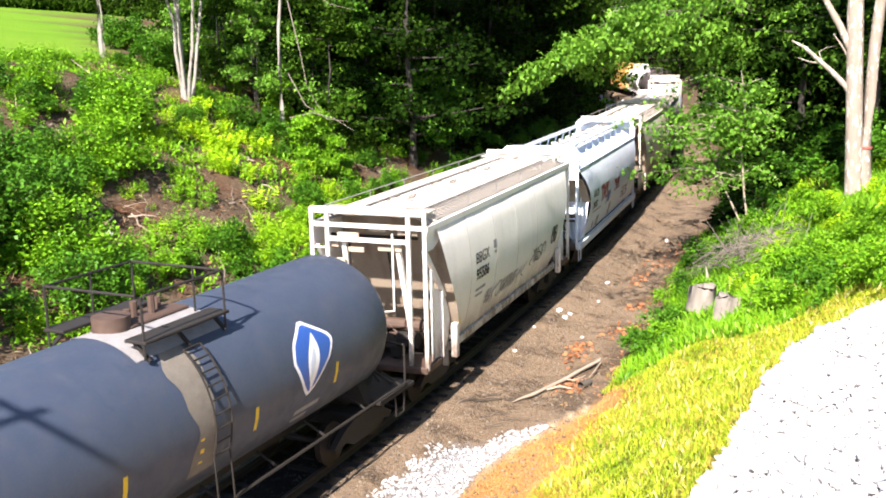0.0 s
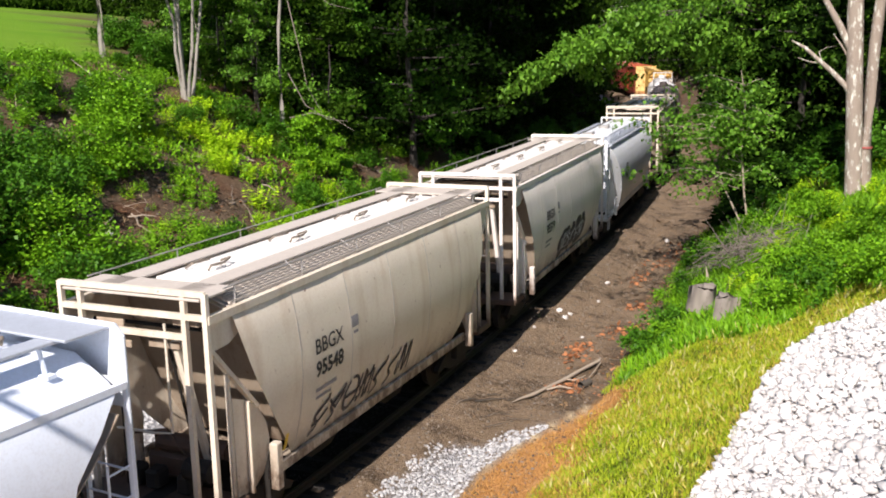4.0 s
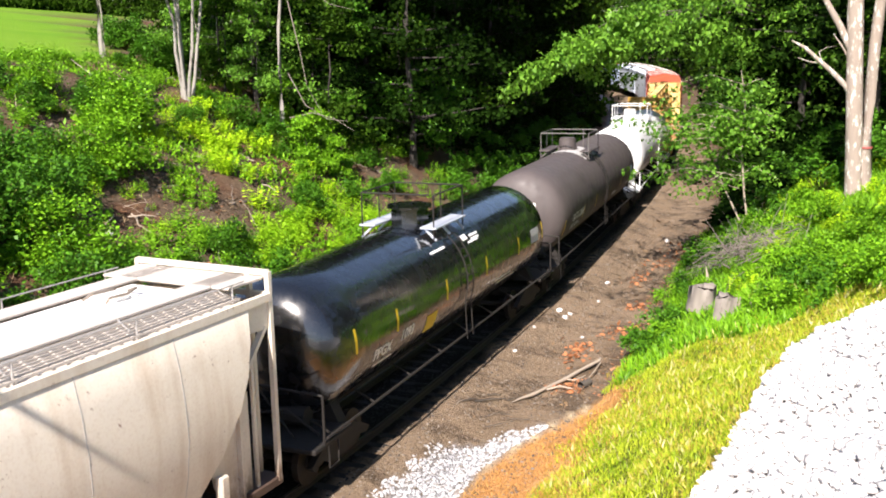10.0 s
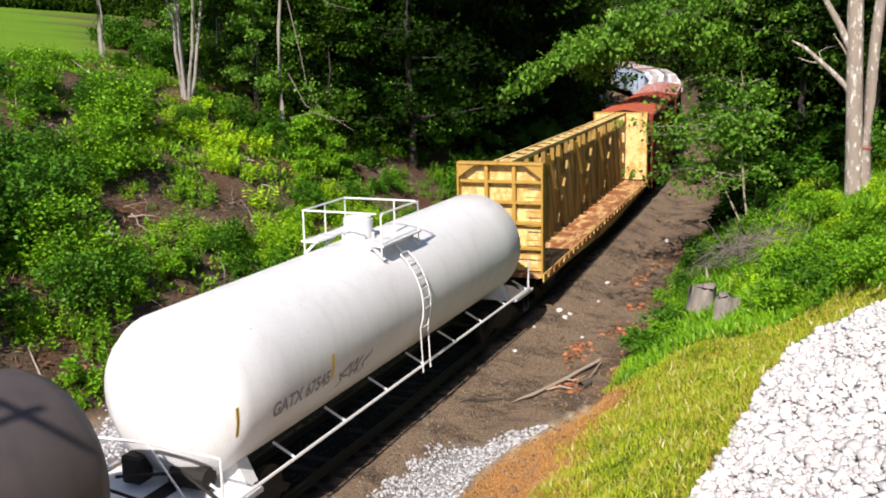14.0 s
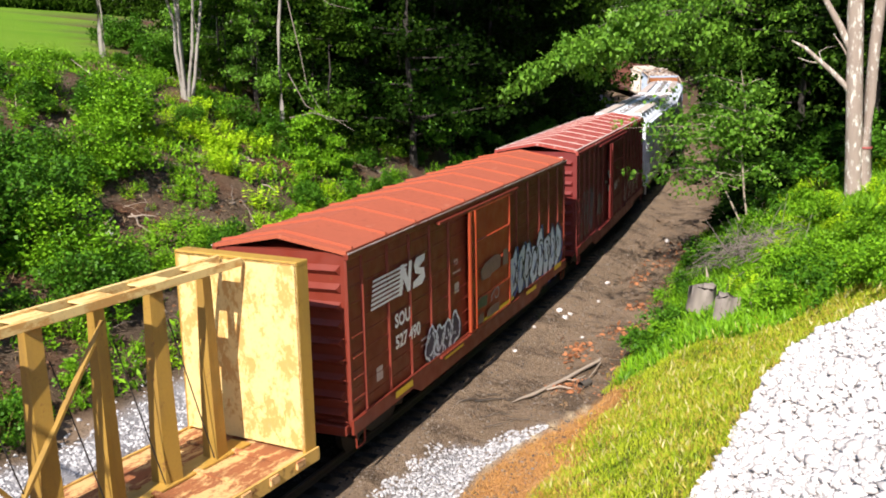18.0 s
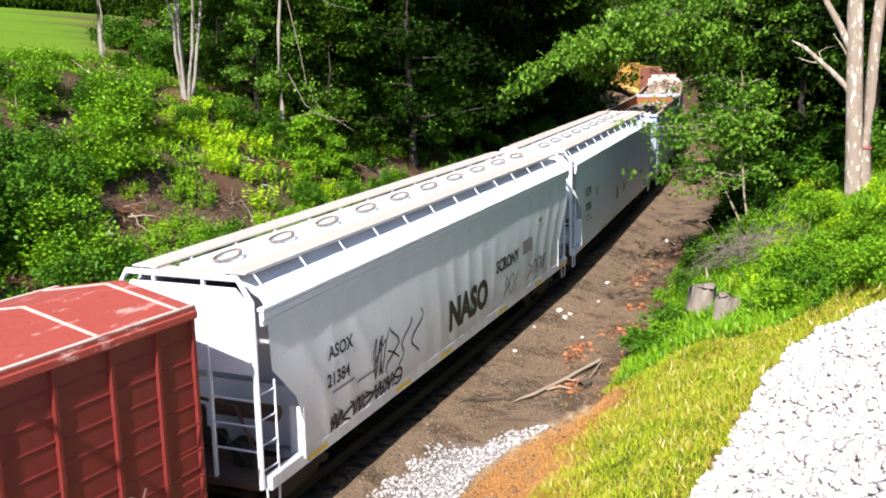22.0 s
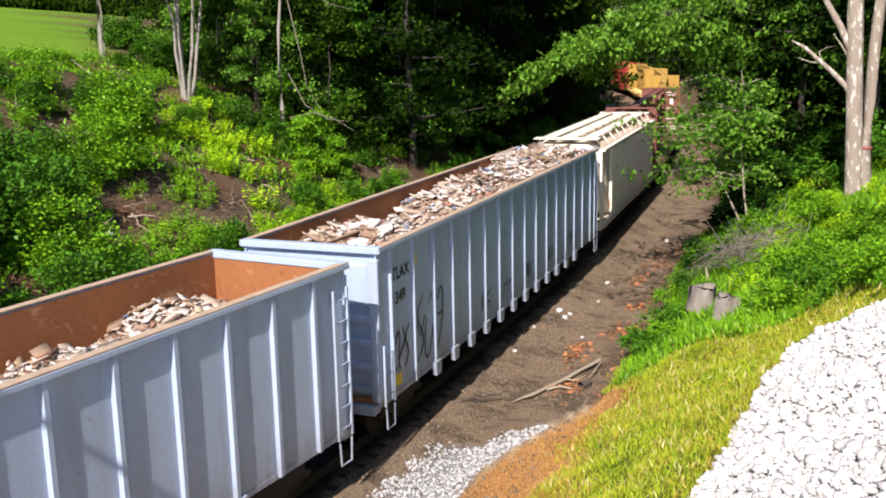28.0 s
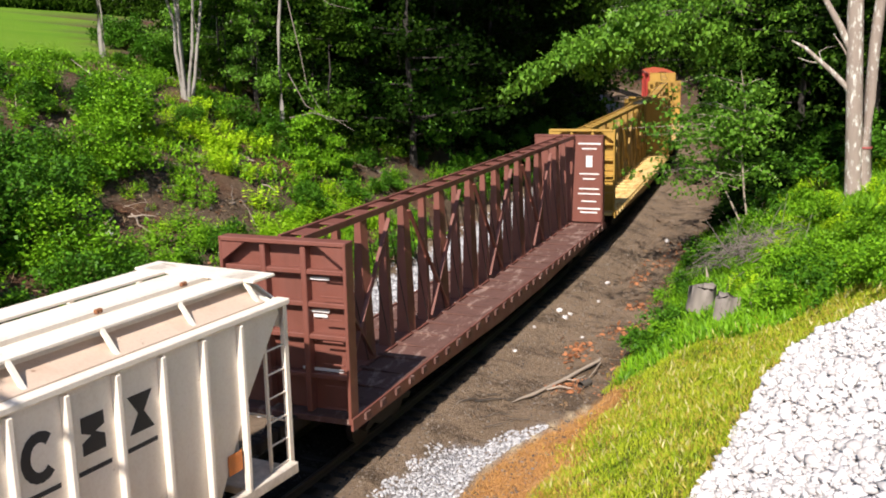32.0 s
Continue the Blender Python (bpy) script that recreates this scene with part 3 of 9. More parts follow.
def build_stones():
    rng = np.random.default_rng(4)
    # white quarry stone on the slope
    n = 62000
    s, l = rng.uniform(-9, 9, n), rng.uniform(8, 17, n)
    ok = l > riprap_edge(s) + .12 * smooth_noise(s * 2, l * 2, 5)
    s, l = s[ok], l[ok]
    size = rng.lognormal(-3.12, .45, len(s)).clip(.025, .15)
    pts = on_ground(s, l)
    pts[:, 2] += rng.uniform(.0, .12, len(s))
    bank = tagged(new("stone_bank"), "bank of coarse white quarry stone on the slope", "stones", kind="structure")
    near = np.argsort(np.abs(l - riprap_edge(s)))[:300]
    meshes = [rock_mesh(90 + k) for k in range(6)]
    for me in meshes:
        me.materials.append(RIPRAP)
    for j, i in enumerate(near):
        o = new("stone", meshes[j % 6])
        o.parent = bank
        k = float(size[i]) * 1.15
        o.matrix_basis = Matrix.LocRotScale(Vector(pts[i]), Euler((rng.uniform(-.4, .4), rng.uniform(-.4, .4), rng.uniform(0, 6))), (k, k * rng.uniform(.7, 1.2), k))
    rest = np.setdiff1d(np.arange(len(s)), near)
    o = stones_joined("stone_heap", pts[rest], size[rest], 31, RIPRAP, "coarse white quarry stones heaped together", "stones")
    # crushed stone by the track, and along its far side
    n = 9000
    s, l = rng.uniform(-5, 6, n), rng.uniform(1.9, 4.6, n)
    rim = 3.3 + 1.75 * (l - 2.05) - s + .5 * smooth_noise(s * 1.5, l * 1.5, 19) + rng.normal(0, .22, n)
    ok = (rim > 0) & (l < slope_foot(s) - .02) & (l > 2.05 + .2 * smooth_noise(s * 2, l * 2, 20) + rng.normal(0, .12, n))
    s, l = s[ok], l[ok]
    stones_joined("gravel", on_ground(s, l), rng.uniform(.02, .055, len(s)), 41, PEBBLE, "pale crushed stone spilled beside the track", "gravel")
    n = 9000
    s, l = rng.uniform(-8, 45, n), rng.normal(-4.9, .62, n)
    stones_joined("gravel", on_ground(s, l), rng.uniform(.025, .08, n), 42, PEBBLE, "pale crushed stone in the ditch beyond the track", "gravel")
    n = 12000
    s, l = rng.uniform(-8, 60, n), rng.uniform(-1.75, 1.3, n)
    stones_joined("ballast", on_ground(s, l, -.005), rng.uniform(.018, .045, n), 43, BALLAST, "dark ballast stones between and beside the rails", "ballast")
    # loose bits on the bare earth
    n = 15000
    s, l = -3 + 48 * rng.uniform(0, 1, n) ** 1.25, rng.uniform(1.15, 4.9, n)
    stones_joined("loose_pebbles", on_ground(s, l), rng.lognormal(-4.05, .42, n).clip(.008, .06), 44, DIRT_STONE, "scattered pebbles on bare earth", "pebbles")


build_stones()


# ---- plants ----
# The LEAF greens are lit and shaded copies, light put into their colours.
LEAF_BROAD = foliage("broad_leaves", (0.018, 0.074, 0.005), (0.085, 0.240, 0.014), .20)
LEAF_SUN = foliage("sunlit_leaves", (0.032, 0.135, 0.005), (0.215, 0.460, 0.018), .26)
LEAF_WEED = foliage("fresh_weeds", (0.090, 0.26, 0.006), (0.360, 0.62, 0.022), .30)
STEM = foliage("green_shoots", (0.06, 0.07, 0.015), (0.16, 0.15, 0.04), .1, .7)
STRAW = foliage("dry_straw", (0.12, 0.075, 0.035), (0.34, 0.24, 0.13), .15, .8)
# Near black: the deep shade of the woods is put into these leaves.
LEAF_DEEP_SHADE = foliage("deep_green_leaves", (0.003, 0.010, 0.001), (0.012, 0.034, 0.003), .12, .8, .04)
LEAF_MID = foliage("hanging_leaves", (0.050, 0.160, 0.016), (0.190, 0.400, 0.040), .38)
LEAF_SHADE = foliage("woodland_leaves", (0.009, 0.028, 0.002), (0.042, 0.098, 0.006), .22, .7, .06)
FERN = foliage("fern_fronds", (0.17, 0.38, 0.006), (0.50, 0.74, 0.022), .30)
GRASS_PALE = foliage("pale_stalks", (0.42, 0.40, 0.13), (0.68, 0.62, 0.28), .3)
GRASS = foliage("grass_blades", (0.13, 0.27, 0.006), (0.50, 0.56, 0.040), .35)
GRASS_GOLD = foliage("golden_grass", (0.34, 0.25, 0.03), (0.60, 0.48, 0.10), .30)
GRASS_DRY = foliage("dry_grass", (0.40, 0.19, 0.045), (0.62, 0.36, 0.12), .25)
BIRCH = bark("pale_grey_bark", (0.34, 0.315, 0.28), (0.10, 0.085, 0.07), .75)
GREY_BARK = bark("grey_bark", (0.085, 0.072, 0.06), (0.09, 0.075, 0.06), .6)
# Bark with the woods' shade put into its colour.
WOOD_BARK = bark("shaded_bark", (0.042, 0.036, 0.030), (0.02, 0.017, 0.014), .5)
LICHEN = bark("lichen_bark", (0.33, 0.27, 0.225), (0.72, 0.73, 0.66), .74, .8)
DEAD = bark("bare_dead_wood", (0.40, 0.33, 0.26), (0.25, 0.2, 0.16), .4)


def leaf_quads(c, d, size, rng, droop=.35, slim=.45):
    """Folded leaf shapes at centres c, pointing along d (n, 3)."""
    n = len(c)
    d = d / (np.linalg.norm(d, axis=1, keepdims=True) + 1e-9)
    up = np.stack([rng.normal(0, .5, n), rng.normal(0, .5, n), np.ones(n)], 1)
    side = np.cross(d, up)
    side /= np.linalg.norm(side, axis=1, keepdims=True) + 1e-9
    nrm = np.cross(side, d)
    L = size[:, None]
    base = c
    tip = c + d * L - nrm * L * droop * .5
    mid = c + d * L * .45 + nrm * L * .08
    w = L * slim
    v = np.stack([base, mid - side * w - nrm * L * .06, tip, mid + side * w - nrm * L * .06], 1)
    return v


def leaves_mesh(name, v, mat):
    n = len(v)
    me = fast_mesh(name, v.reshape(-1, 3), np.arange(4 * n).reshape(n, 4))
    me.materials.append(mat)
    return me


def crown_leaves(rng, boughs, per, spread, size, droop=.35, slim=.45):
    """Clusters of leaves round bough tips (n, 3)."""
    n = len(boughs) * per
    c = np.repeat(boughs, per, 0) + rng.normal(0, 1, (n, 3)) * spread
    d = rng.normal(0, 1, (n, 3)) + np.array([0, 0, -.35])
    return leaf_quads(c, d, rng.uniform(.6, 1.25, n) * size, rng, droop, slim)


def limb_mesh(name, segs, mat, n=7):
    """Tapered limbs: lists of (point, radius)."""
    vs, fs = [], []
    for seg in segs:
        o = len(vs)
        for i, (p, r) in enumerate(seg):
            p = Vector(p)
            a = Vector(seg[max(0, i - 1)][0])
            b = Vector(seg[min(len(seg) - 1, i + 1)][0])
            q = (b - a).to_track_quat("Z", "Y")
            for k in range(n):
                w = q @ Vector((math.cos(TAU * k / n), math.sin(TAU * k / n), 0))
                vs.append((p + w * r)[:])
        for i in range(len(seg) - 1):
            for k in range(n):
                fs.append((o + i * n + k, o + i * n + (k + 1) % n, o + (i + 1) * n + (k + 1) % n, o + (i + 1) * n + k))
    me = fast_mesh(name, np.array(vs), np.array(fs))
    me.shade_smooth()
    me.materials.append(mat)
    return me


def wobble_path(rng, p0, p1, r0, r1, k=6, amp=.12):
    p0, p1 = Vector(p0), Vector(p1)
    out = []
    for i in range(k + 1):
        u = i / k
        q = p0.lerp(p1, u) + Vector((rng.normal(0, amp), rng.normal(0, amp), 0)) * (math.sin(u * math.pi) if i not in (0, k) else 0)
        out.append((q, r0 + (r1 - r0) * u))
    return out


def tree_meshes(seed, tall, trunk_r, crown_lo, crown_r, boughs, per, leaf, bark_mat, leaf_mat, stems=1, flat=1.0, spread=.38):
    """Meshes of one tree: trunk with limbs, and its crown of leaves."""
    rng = np.random.default_rng(seed)
    segs, tips = [], []
    for st in range(stems):
        a = TAU * st / stems + rng.uniform(0, 1)
        lean = 0.0 if stems == 1 else rng.uniform(.3, 1.1) * (2.0 if stems > 3 else 1.0)
        base = Vector((math.cos(a) * .18 * (stems > 1), math.sin(a) * .18 * (stems > 1), -.25))
        top = Vector((math.cos(a) * lean + rng.normal(0, .2), math.sin(a) * lean + rng.normal(0, .2), tall * rng.uniform(.85, 1)))
        path = wobble_path(rng, base, top, trunk_r / (stems ** .5), trunk_r * .18, 9, .10)
        path[0] = (path[0][0], path[0][1] * 1.35)
        segs.append(path)
        for _ in range(max(3, boughs // (3 * stems))):
            u = rng.uniform(crown_lo, .97)
            i = min(8, int(u * 9))
            p = path[i][0].lerp(path[i + 1][0], u * 9 - i) if i < 9 else path[9][0]
            ang = rng.uniform(0, TAU)
            reach = crown_r * (1.05 - .7 * max(0, u - crown_lo) / (1.001 - crown_lo)) * rng.uniform(.5, 1.1)
            e = p + Vector((math.cos(ang) * reach, math.sin(ang) * reach, rng.uniform(-.15, .45) * reach * flat))
            bp = wobble_path(rng, p, e, path[i][1] * .45, .015, 4, reach * .06)
            segs.append(bp)
            for j in (2, 3, 4):
                for _k in range(3 if j < 4 else 2):
                    tips.append(bp[j][0] + Vector((rng.normal(0, .32), rng.normal(0, .32), rng.normal(0, .22))) * reach * .5)
    tips = np.array([t[:] for t in tips])
    v = crown_leaves(rng, tips, per, np.array([spread, spread, spread * .55]), leaf)
    return limb_mesh("trunk", segs, bark_mat), leaves_mesh("crown", v, leaf_mat)


def set_tree(name, meshes, at, rz, k, label, category="tree", group=""):
    t = new(name)
    t.matrix_basis = Matrix.LocRotScale(at, Euler((0, 0, rz)), (k, k, k))
    tagged(t, label, category, group)
    for n, me in zip(("trunk", "crown"), meshes):
        o = new(n, me)
        o.parent = t
    return t


def bush_mesh(seed, r, h, n, leaf, mat, slim=.42, lift=.1):
    """A shrub: leaves in many small sprays over a few arching shoots."""
    rng = np.random.default_rng(seed)
    k = max(9, n // 62)
    a, u = rng.uniform(0, TAU, k), rng.uniform(0, 1, k) ** .6
    top = h * np.sqrt(np.maximum(0, 1 - (u * .92) ** 2)) * rng.uniform(.30, 1.15, k)
    tips = np.stack([np.cos(a) * u * r, np.sin(a) * u * r, lift + top], 1)
    per = n // k
    c = np.repeat(tips, per, 0) + rng.normal(0, 1, (k * per, 3)) * np.array([.125, .125, .10]) * (r / .8)
    c[:, 2] = np.maximum(c[:, 2], .03)
    d = rng.normal(0, .6, (k * per, 3)) + np.repeat(np.stack([np.cos(a), np.sin(a), np.full(k, .35)], 1), per, 0)
    v = leaf_quads(c, d, rng.uniform(.6, 1.3, k * per) * leaf, rng, .4, slim)
    # green shoots from the root to each spray
    root = np.stack([rng.normal(0, .015, k), rng.normal(0, .015, k), np.full(k, -.05)], 1)
    bend = (root + tips) / 2 + np.array([0, 0, .12 * h])
    wide = np.array([.008, .006, 0]) * (r / .6)
    shoots = np.concatenate([np.stack([root - wide, root + wide, bend + wide, bend - wide], 1), np.stack([bend - wide, bend + wide, tips + wide * .4, tips - wide * .4], 1)])
    return leaves_mesh("woody_base", shoots, STEM), leaves_mesh("foliage", v, mat)


def fern_mesh(seed, n, size, mat):
    """A clump of upright fronds."""
    rng = np.random.default_rng(seed)
    vs = []
    for _ in range(n):
        a = rng.uniform(0, TAU)
        b = np.array([rng.normal(0, .18), rng.normal(0, .18), 0])
        out = np.array([math.cos(a), math.sin(a), 0])
        L = size * rng.uniform(.6, 1.2)
        m = 9
        t = np.linspace(.15, 1, m)
        spine = b + out * (t ** 1.6)[:, None] * L * .26 + np.array([0, 0, 1.08]) * (t - .35 * t ** 3)[:, None] * L
        side = np.array([-out[1], out[0], 0.1])
        for sg in (-1, 1):
            w = L * .16 * np.sin(t * 2.8 + .25)
            d = side[None] * sg + out[None] * .35
            vs.append(leaf_quads(spine, np.repeat(d, m, 0), np.maximum(w, .02), rng, .2, .26))
        q = np.concatenate([np.zeros((1, 3)), spine])
        wide = np.array([-out[1], out[0], 0]) * .008
        vs.append(np.stack([q[:-1] - wide, q[:-1] + wide, q[1:] + wide * .7, q[1:] - wide * .7], 1))
    return leaves_mesh("fern", np.concatenate(vs), mat)


def stalk_mesh(seed, n, tall, leaf, mat, wide=.3):
    """A patch of upright weeds: leafy stalks."""
    rng = np.random.default_rng(seed)
    out = []
    for _ in range(n):
        b = np.array([rng.normal(0, wide), rng.normal(0, wide), -.03])
        h = tall * rng.uniform(.45, 1.1)
        tip = b + np.array([rng.normal(0, .14) * h, rng.normal(0, .14) * h, h])
        m = 9
        u = np.linspace(.15, 1, m)[:, None]
        c = b * (1 - u) + tip * u
        a = rng.uniform(0, 6) + np.arange(m) * 2.4
        d = np.stack([np.cos(a), np.sin(a), rng.uniform(.2, 1.1, m)], 1)
        out.append(leaf_quads(c, d, leaf * rng.uniform(.7, 1.2, m) * (1.1 - .5 * u[:, 0]), rng, .5, .24))
        w = np.array([.006, .004, 0])
        out.append(np.stack([b - w, b + w, tip + w * .4, tip - w * .4])[None])
    return leaves_mesh("weed", np.concatenate(out), mat)


def put(name, me, at, rz, k, label, category, group="", kind="", tilt=0.0):
    """Sets one thing; a pair of meshes becomes its stems and its foliage."""
    if isinstance(me, tuple):
        o = new(name)
        for n, q in zip(("woody_base", "foliage"), me):
            c = new(n, q)
            c.parent = o
    else:
        o = new(name, me)
    o.matrix_basis = Matrix.LocRotScale(at, Euler((tilt, 0, rz)), (k, k, k))
    return tagged(o, label, category, group, kind)


WEEDS = {}


def grow(label, me, at, rz, k):
    """Notes one more tuft for the weeds that share this label."""
    if isinstance(me, tuple):
        me = me[1]
    v = np.empty(len(me.vertices) * 3, np.float32)
    me.vertices.foreach_get("co", v)
    c, d = math.cos(rz) * k, math.sin(rz) * k
    v = v.reshape(-1, 3) @ np.array([[c, d, 0], [-d, c, 0], [0, 0, k]]) + np.array(at)
    WEEDS.setdefault((label, me.materials[0].name), []).append(v.reshape(-1, 4, 3))


def build_weeds():
    for (label, leaf), tufts in WEEDS.items():
        tagged(new("weeds", leaves_mesh("weeds", np.concatenate(tufts), bpy.data.materials[leaf])), label, "weeds", kind="stuff")


def open_field(s, l, clear=.8):
    """True where a mown field keeps the trees off."""
    x, y = place(s, l)
    return l < -21 and float(x) + .352 * float(y) < clear


def build_woods():
    rng = random.Random(8)
    # crowns take the shade-darkened leaf colours
    near_kinds = [tree_meshes(100 + i, 17, .19, .08, 3.9, 78, 30, .24, WOOD_BARK, (LEAF_SHADE, LEAF_DEEP_SHADE, LEAF_DEEP_SHADE)[i], flat=.35, spread=.30) for i in range(3)]
    far_kinds = [tree_meshes(120 + i, 20, .24, .06, 4.6, 60, 15, .46, WOOD_BARK, (LEAF_DEEP_SHADE, LEAF_SHADE, LEAF_DEEP_SHADE)[i], flat=.6, spread=.6) for i in range(3)]
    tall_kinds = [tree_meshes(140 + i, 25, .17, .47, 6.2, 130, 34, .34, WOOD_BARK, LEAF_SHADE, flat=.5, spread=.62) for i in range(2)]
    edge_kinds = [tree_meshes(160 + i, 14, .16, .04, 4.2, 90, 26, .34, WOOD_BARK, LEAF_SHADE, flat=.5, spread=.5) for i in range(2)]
    kinds = {"near": near_kinds, "far": far_kinds, "tall": tall_kinds, "edge": edge_kinds}
    j = 0

    def stand(s, l, kind, what, any_place=False):
        nonlocal j
        j += 1
        a, k = rng.uniform(0, 6), rng.uniform(.85, 1.2)
        if any_place or not open_field(s, l, 5.5):
            ks = kinds[kind]
            set_tree("tree", ks[j % len(ks)], spot(s, l, -.1), a, k, what, group="trees of the woods")
    left, right = "leafy broadleaf tree in dark woods on the bank", "leafy broadleaf tree at the edge of the woods"
    # beyond the track: an edge of leafy trees, and deep woods behind it
    for s in np.arange(34, 80, 3.1):
        stand(s + rng.uniform(-1, 1), -11.4 + rng.uniform(-1.2, 1.0), "near", left)
    for s in np.arange(31, 72, 5):
        stand(s + rng.uniform(-1.5, 1.5), -15.5 + rng.uniform(-1.5, 1.5), "near", left)
    for s in np.arange(34, 200, 6.2):
        for l in (-17.0, -23.5, -30.0):
            stand(s + rng.uniform(-2, 2), l + rng.uniform(-2, 2), "far", left)
    for s in np.arange(78, 200, 4.4):
        stand(s + rng.uniform(-1, 1), -9.4 + rng.uniform(-1, 1), "far", left)
    # tall trees added to shade the woods; their crowns stay out of view
    for s, l in ((29.5, -17.5), (32.5, -15.2), (33.5, -19.5), (37.0, -14.6), (39.5, -18.0), (41.5, -13.2), (45.0, -15.6), (47.5, -12.6), (50.5, -13.6), (54.0, -10.8), (58.0, -13.5), (62.0, -10.8), (67, -12.5), (73, -11), (36.5, -22.5), (43.0, -20.5), (49.0, -19.0)):
        stand(s, l, "tall", "tall tree added so that its crown, out of view, shades the woods")
    for l in np.arange(-190, -40, 9.0):
        stand(112 + rng.uniform(-6, 6) + (-40 - l) * .35, l, "edge", "leafy tree along the far edge of a mown field", True)
    for s, l in ((82, -72), (85, -76), (88, -70), (92, -80), (90, -86), (96, -76), (88, -94), (98, -98), (80, -80), (79, -88)):
        stand(s, l, "edge", "leafy tree along the far edge of a mown field", True)
    for s, l in [(86 + .53 * i, -78 + 2.1 * i) for i in range(18)]:
        stand(s, l, "edge", "leafy tree along the far edge of a mown field", True)
    # leafy edge of the woods beside the field
    for s, l in ((36.5, -23.6), (40.5, -24.8), (45.0, -27.5), (50.0, -30.5), (56.0, -33.5), (62.0, -37.5), (68, -42)):
        stand(s, l, "edge", "leafy tree where the woods meet a mown field")
    # near side
    for s in np.arange(45, 88, 3.6):
        stand(s + rng.uniform(-1, 1), 8.8 + rng.uniform(-.8, 1.4), "near", right)
    for s in np.arange(31, 80, 4.8):
        stand(s + rng.uniform(-1, 1), 15.5 + rng.uniform(-1.2, 1.2), "near", right)
    for s in np.arange(26, 210, 8.0):
        for l in (20.0, 28.0):
            stand(s + rng.uniform(-2, 2), l + rng.uniform(-2, 2), "far", right)
    for s in np.arange(86, 250, 5.6):
        stand(s + rng.uniform(-1.5, 1.5), 8.6 + rng.uniform(-1, 1.5), "far", right)
    for s, l in ((43, 9.0), (31, 12.5), (48, 7.6), (53, 7.2), (19, 18), (15, 22), (22, 23), (10, 27), (17, 29), (6, 33), (14, 36)):
        stand(s, l, "far", right)


def build_undergrowth():
    """Dense low growth on the floor of the woods, both sides."""
    g = np.random.default_rng(91)
    for name, n, s0, s1, l0, l1, hi in (("undergrowth", 26000, 27, 110, 5.2, 17, 1.7), ("undergrowth", 16000, 40, 120, -16, -6.6, 1.3)):
        s, l = g.uniform(s0, s1, n), g.uniform(l0, l1, n)
        h = .5 + .5 * smooth_noise(s / 2.2, l / 2.2, 17)
        keep = h > .25
        p = on_ground(s, l)[keep]
        m = len(p)
        p[:, 2] += g.uniform(0, 1, m) ** .6 * hi * h[keep]
        d = np.stack([g.normal(0, .7, m), g.normal(0, .7, m), g.uniform(-.2, .7, m)], 1)
        # near-black leaves paint the shade on the woods' floor
        tagged(new(name, leaves_mesh(name, leaf_quads(p, d, g.uniform(.25, .6, m), g, .4, .42), LEAF_DEEP_SHADE)),
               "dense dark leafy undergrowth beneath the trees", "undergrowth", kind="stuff")


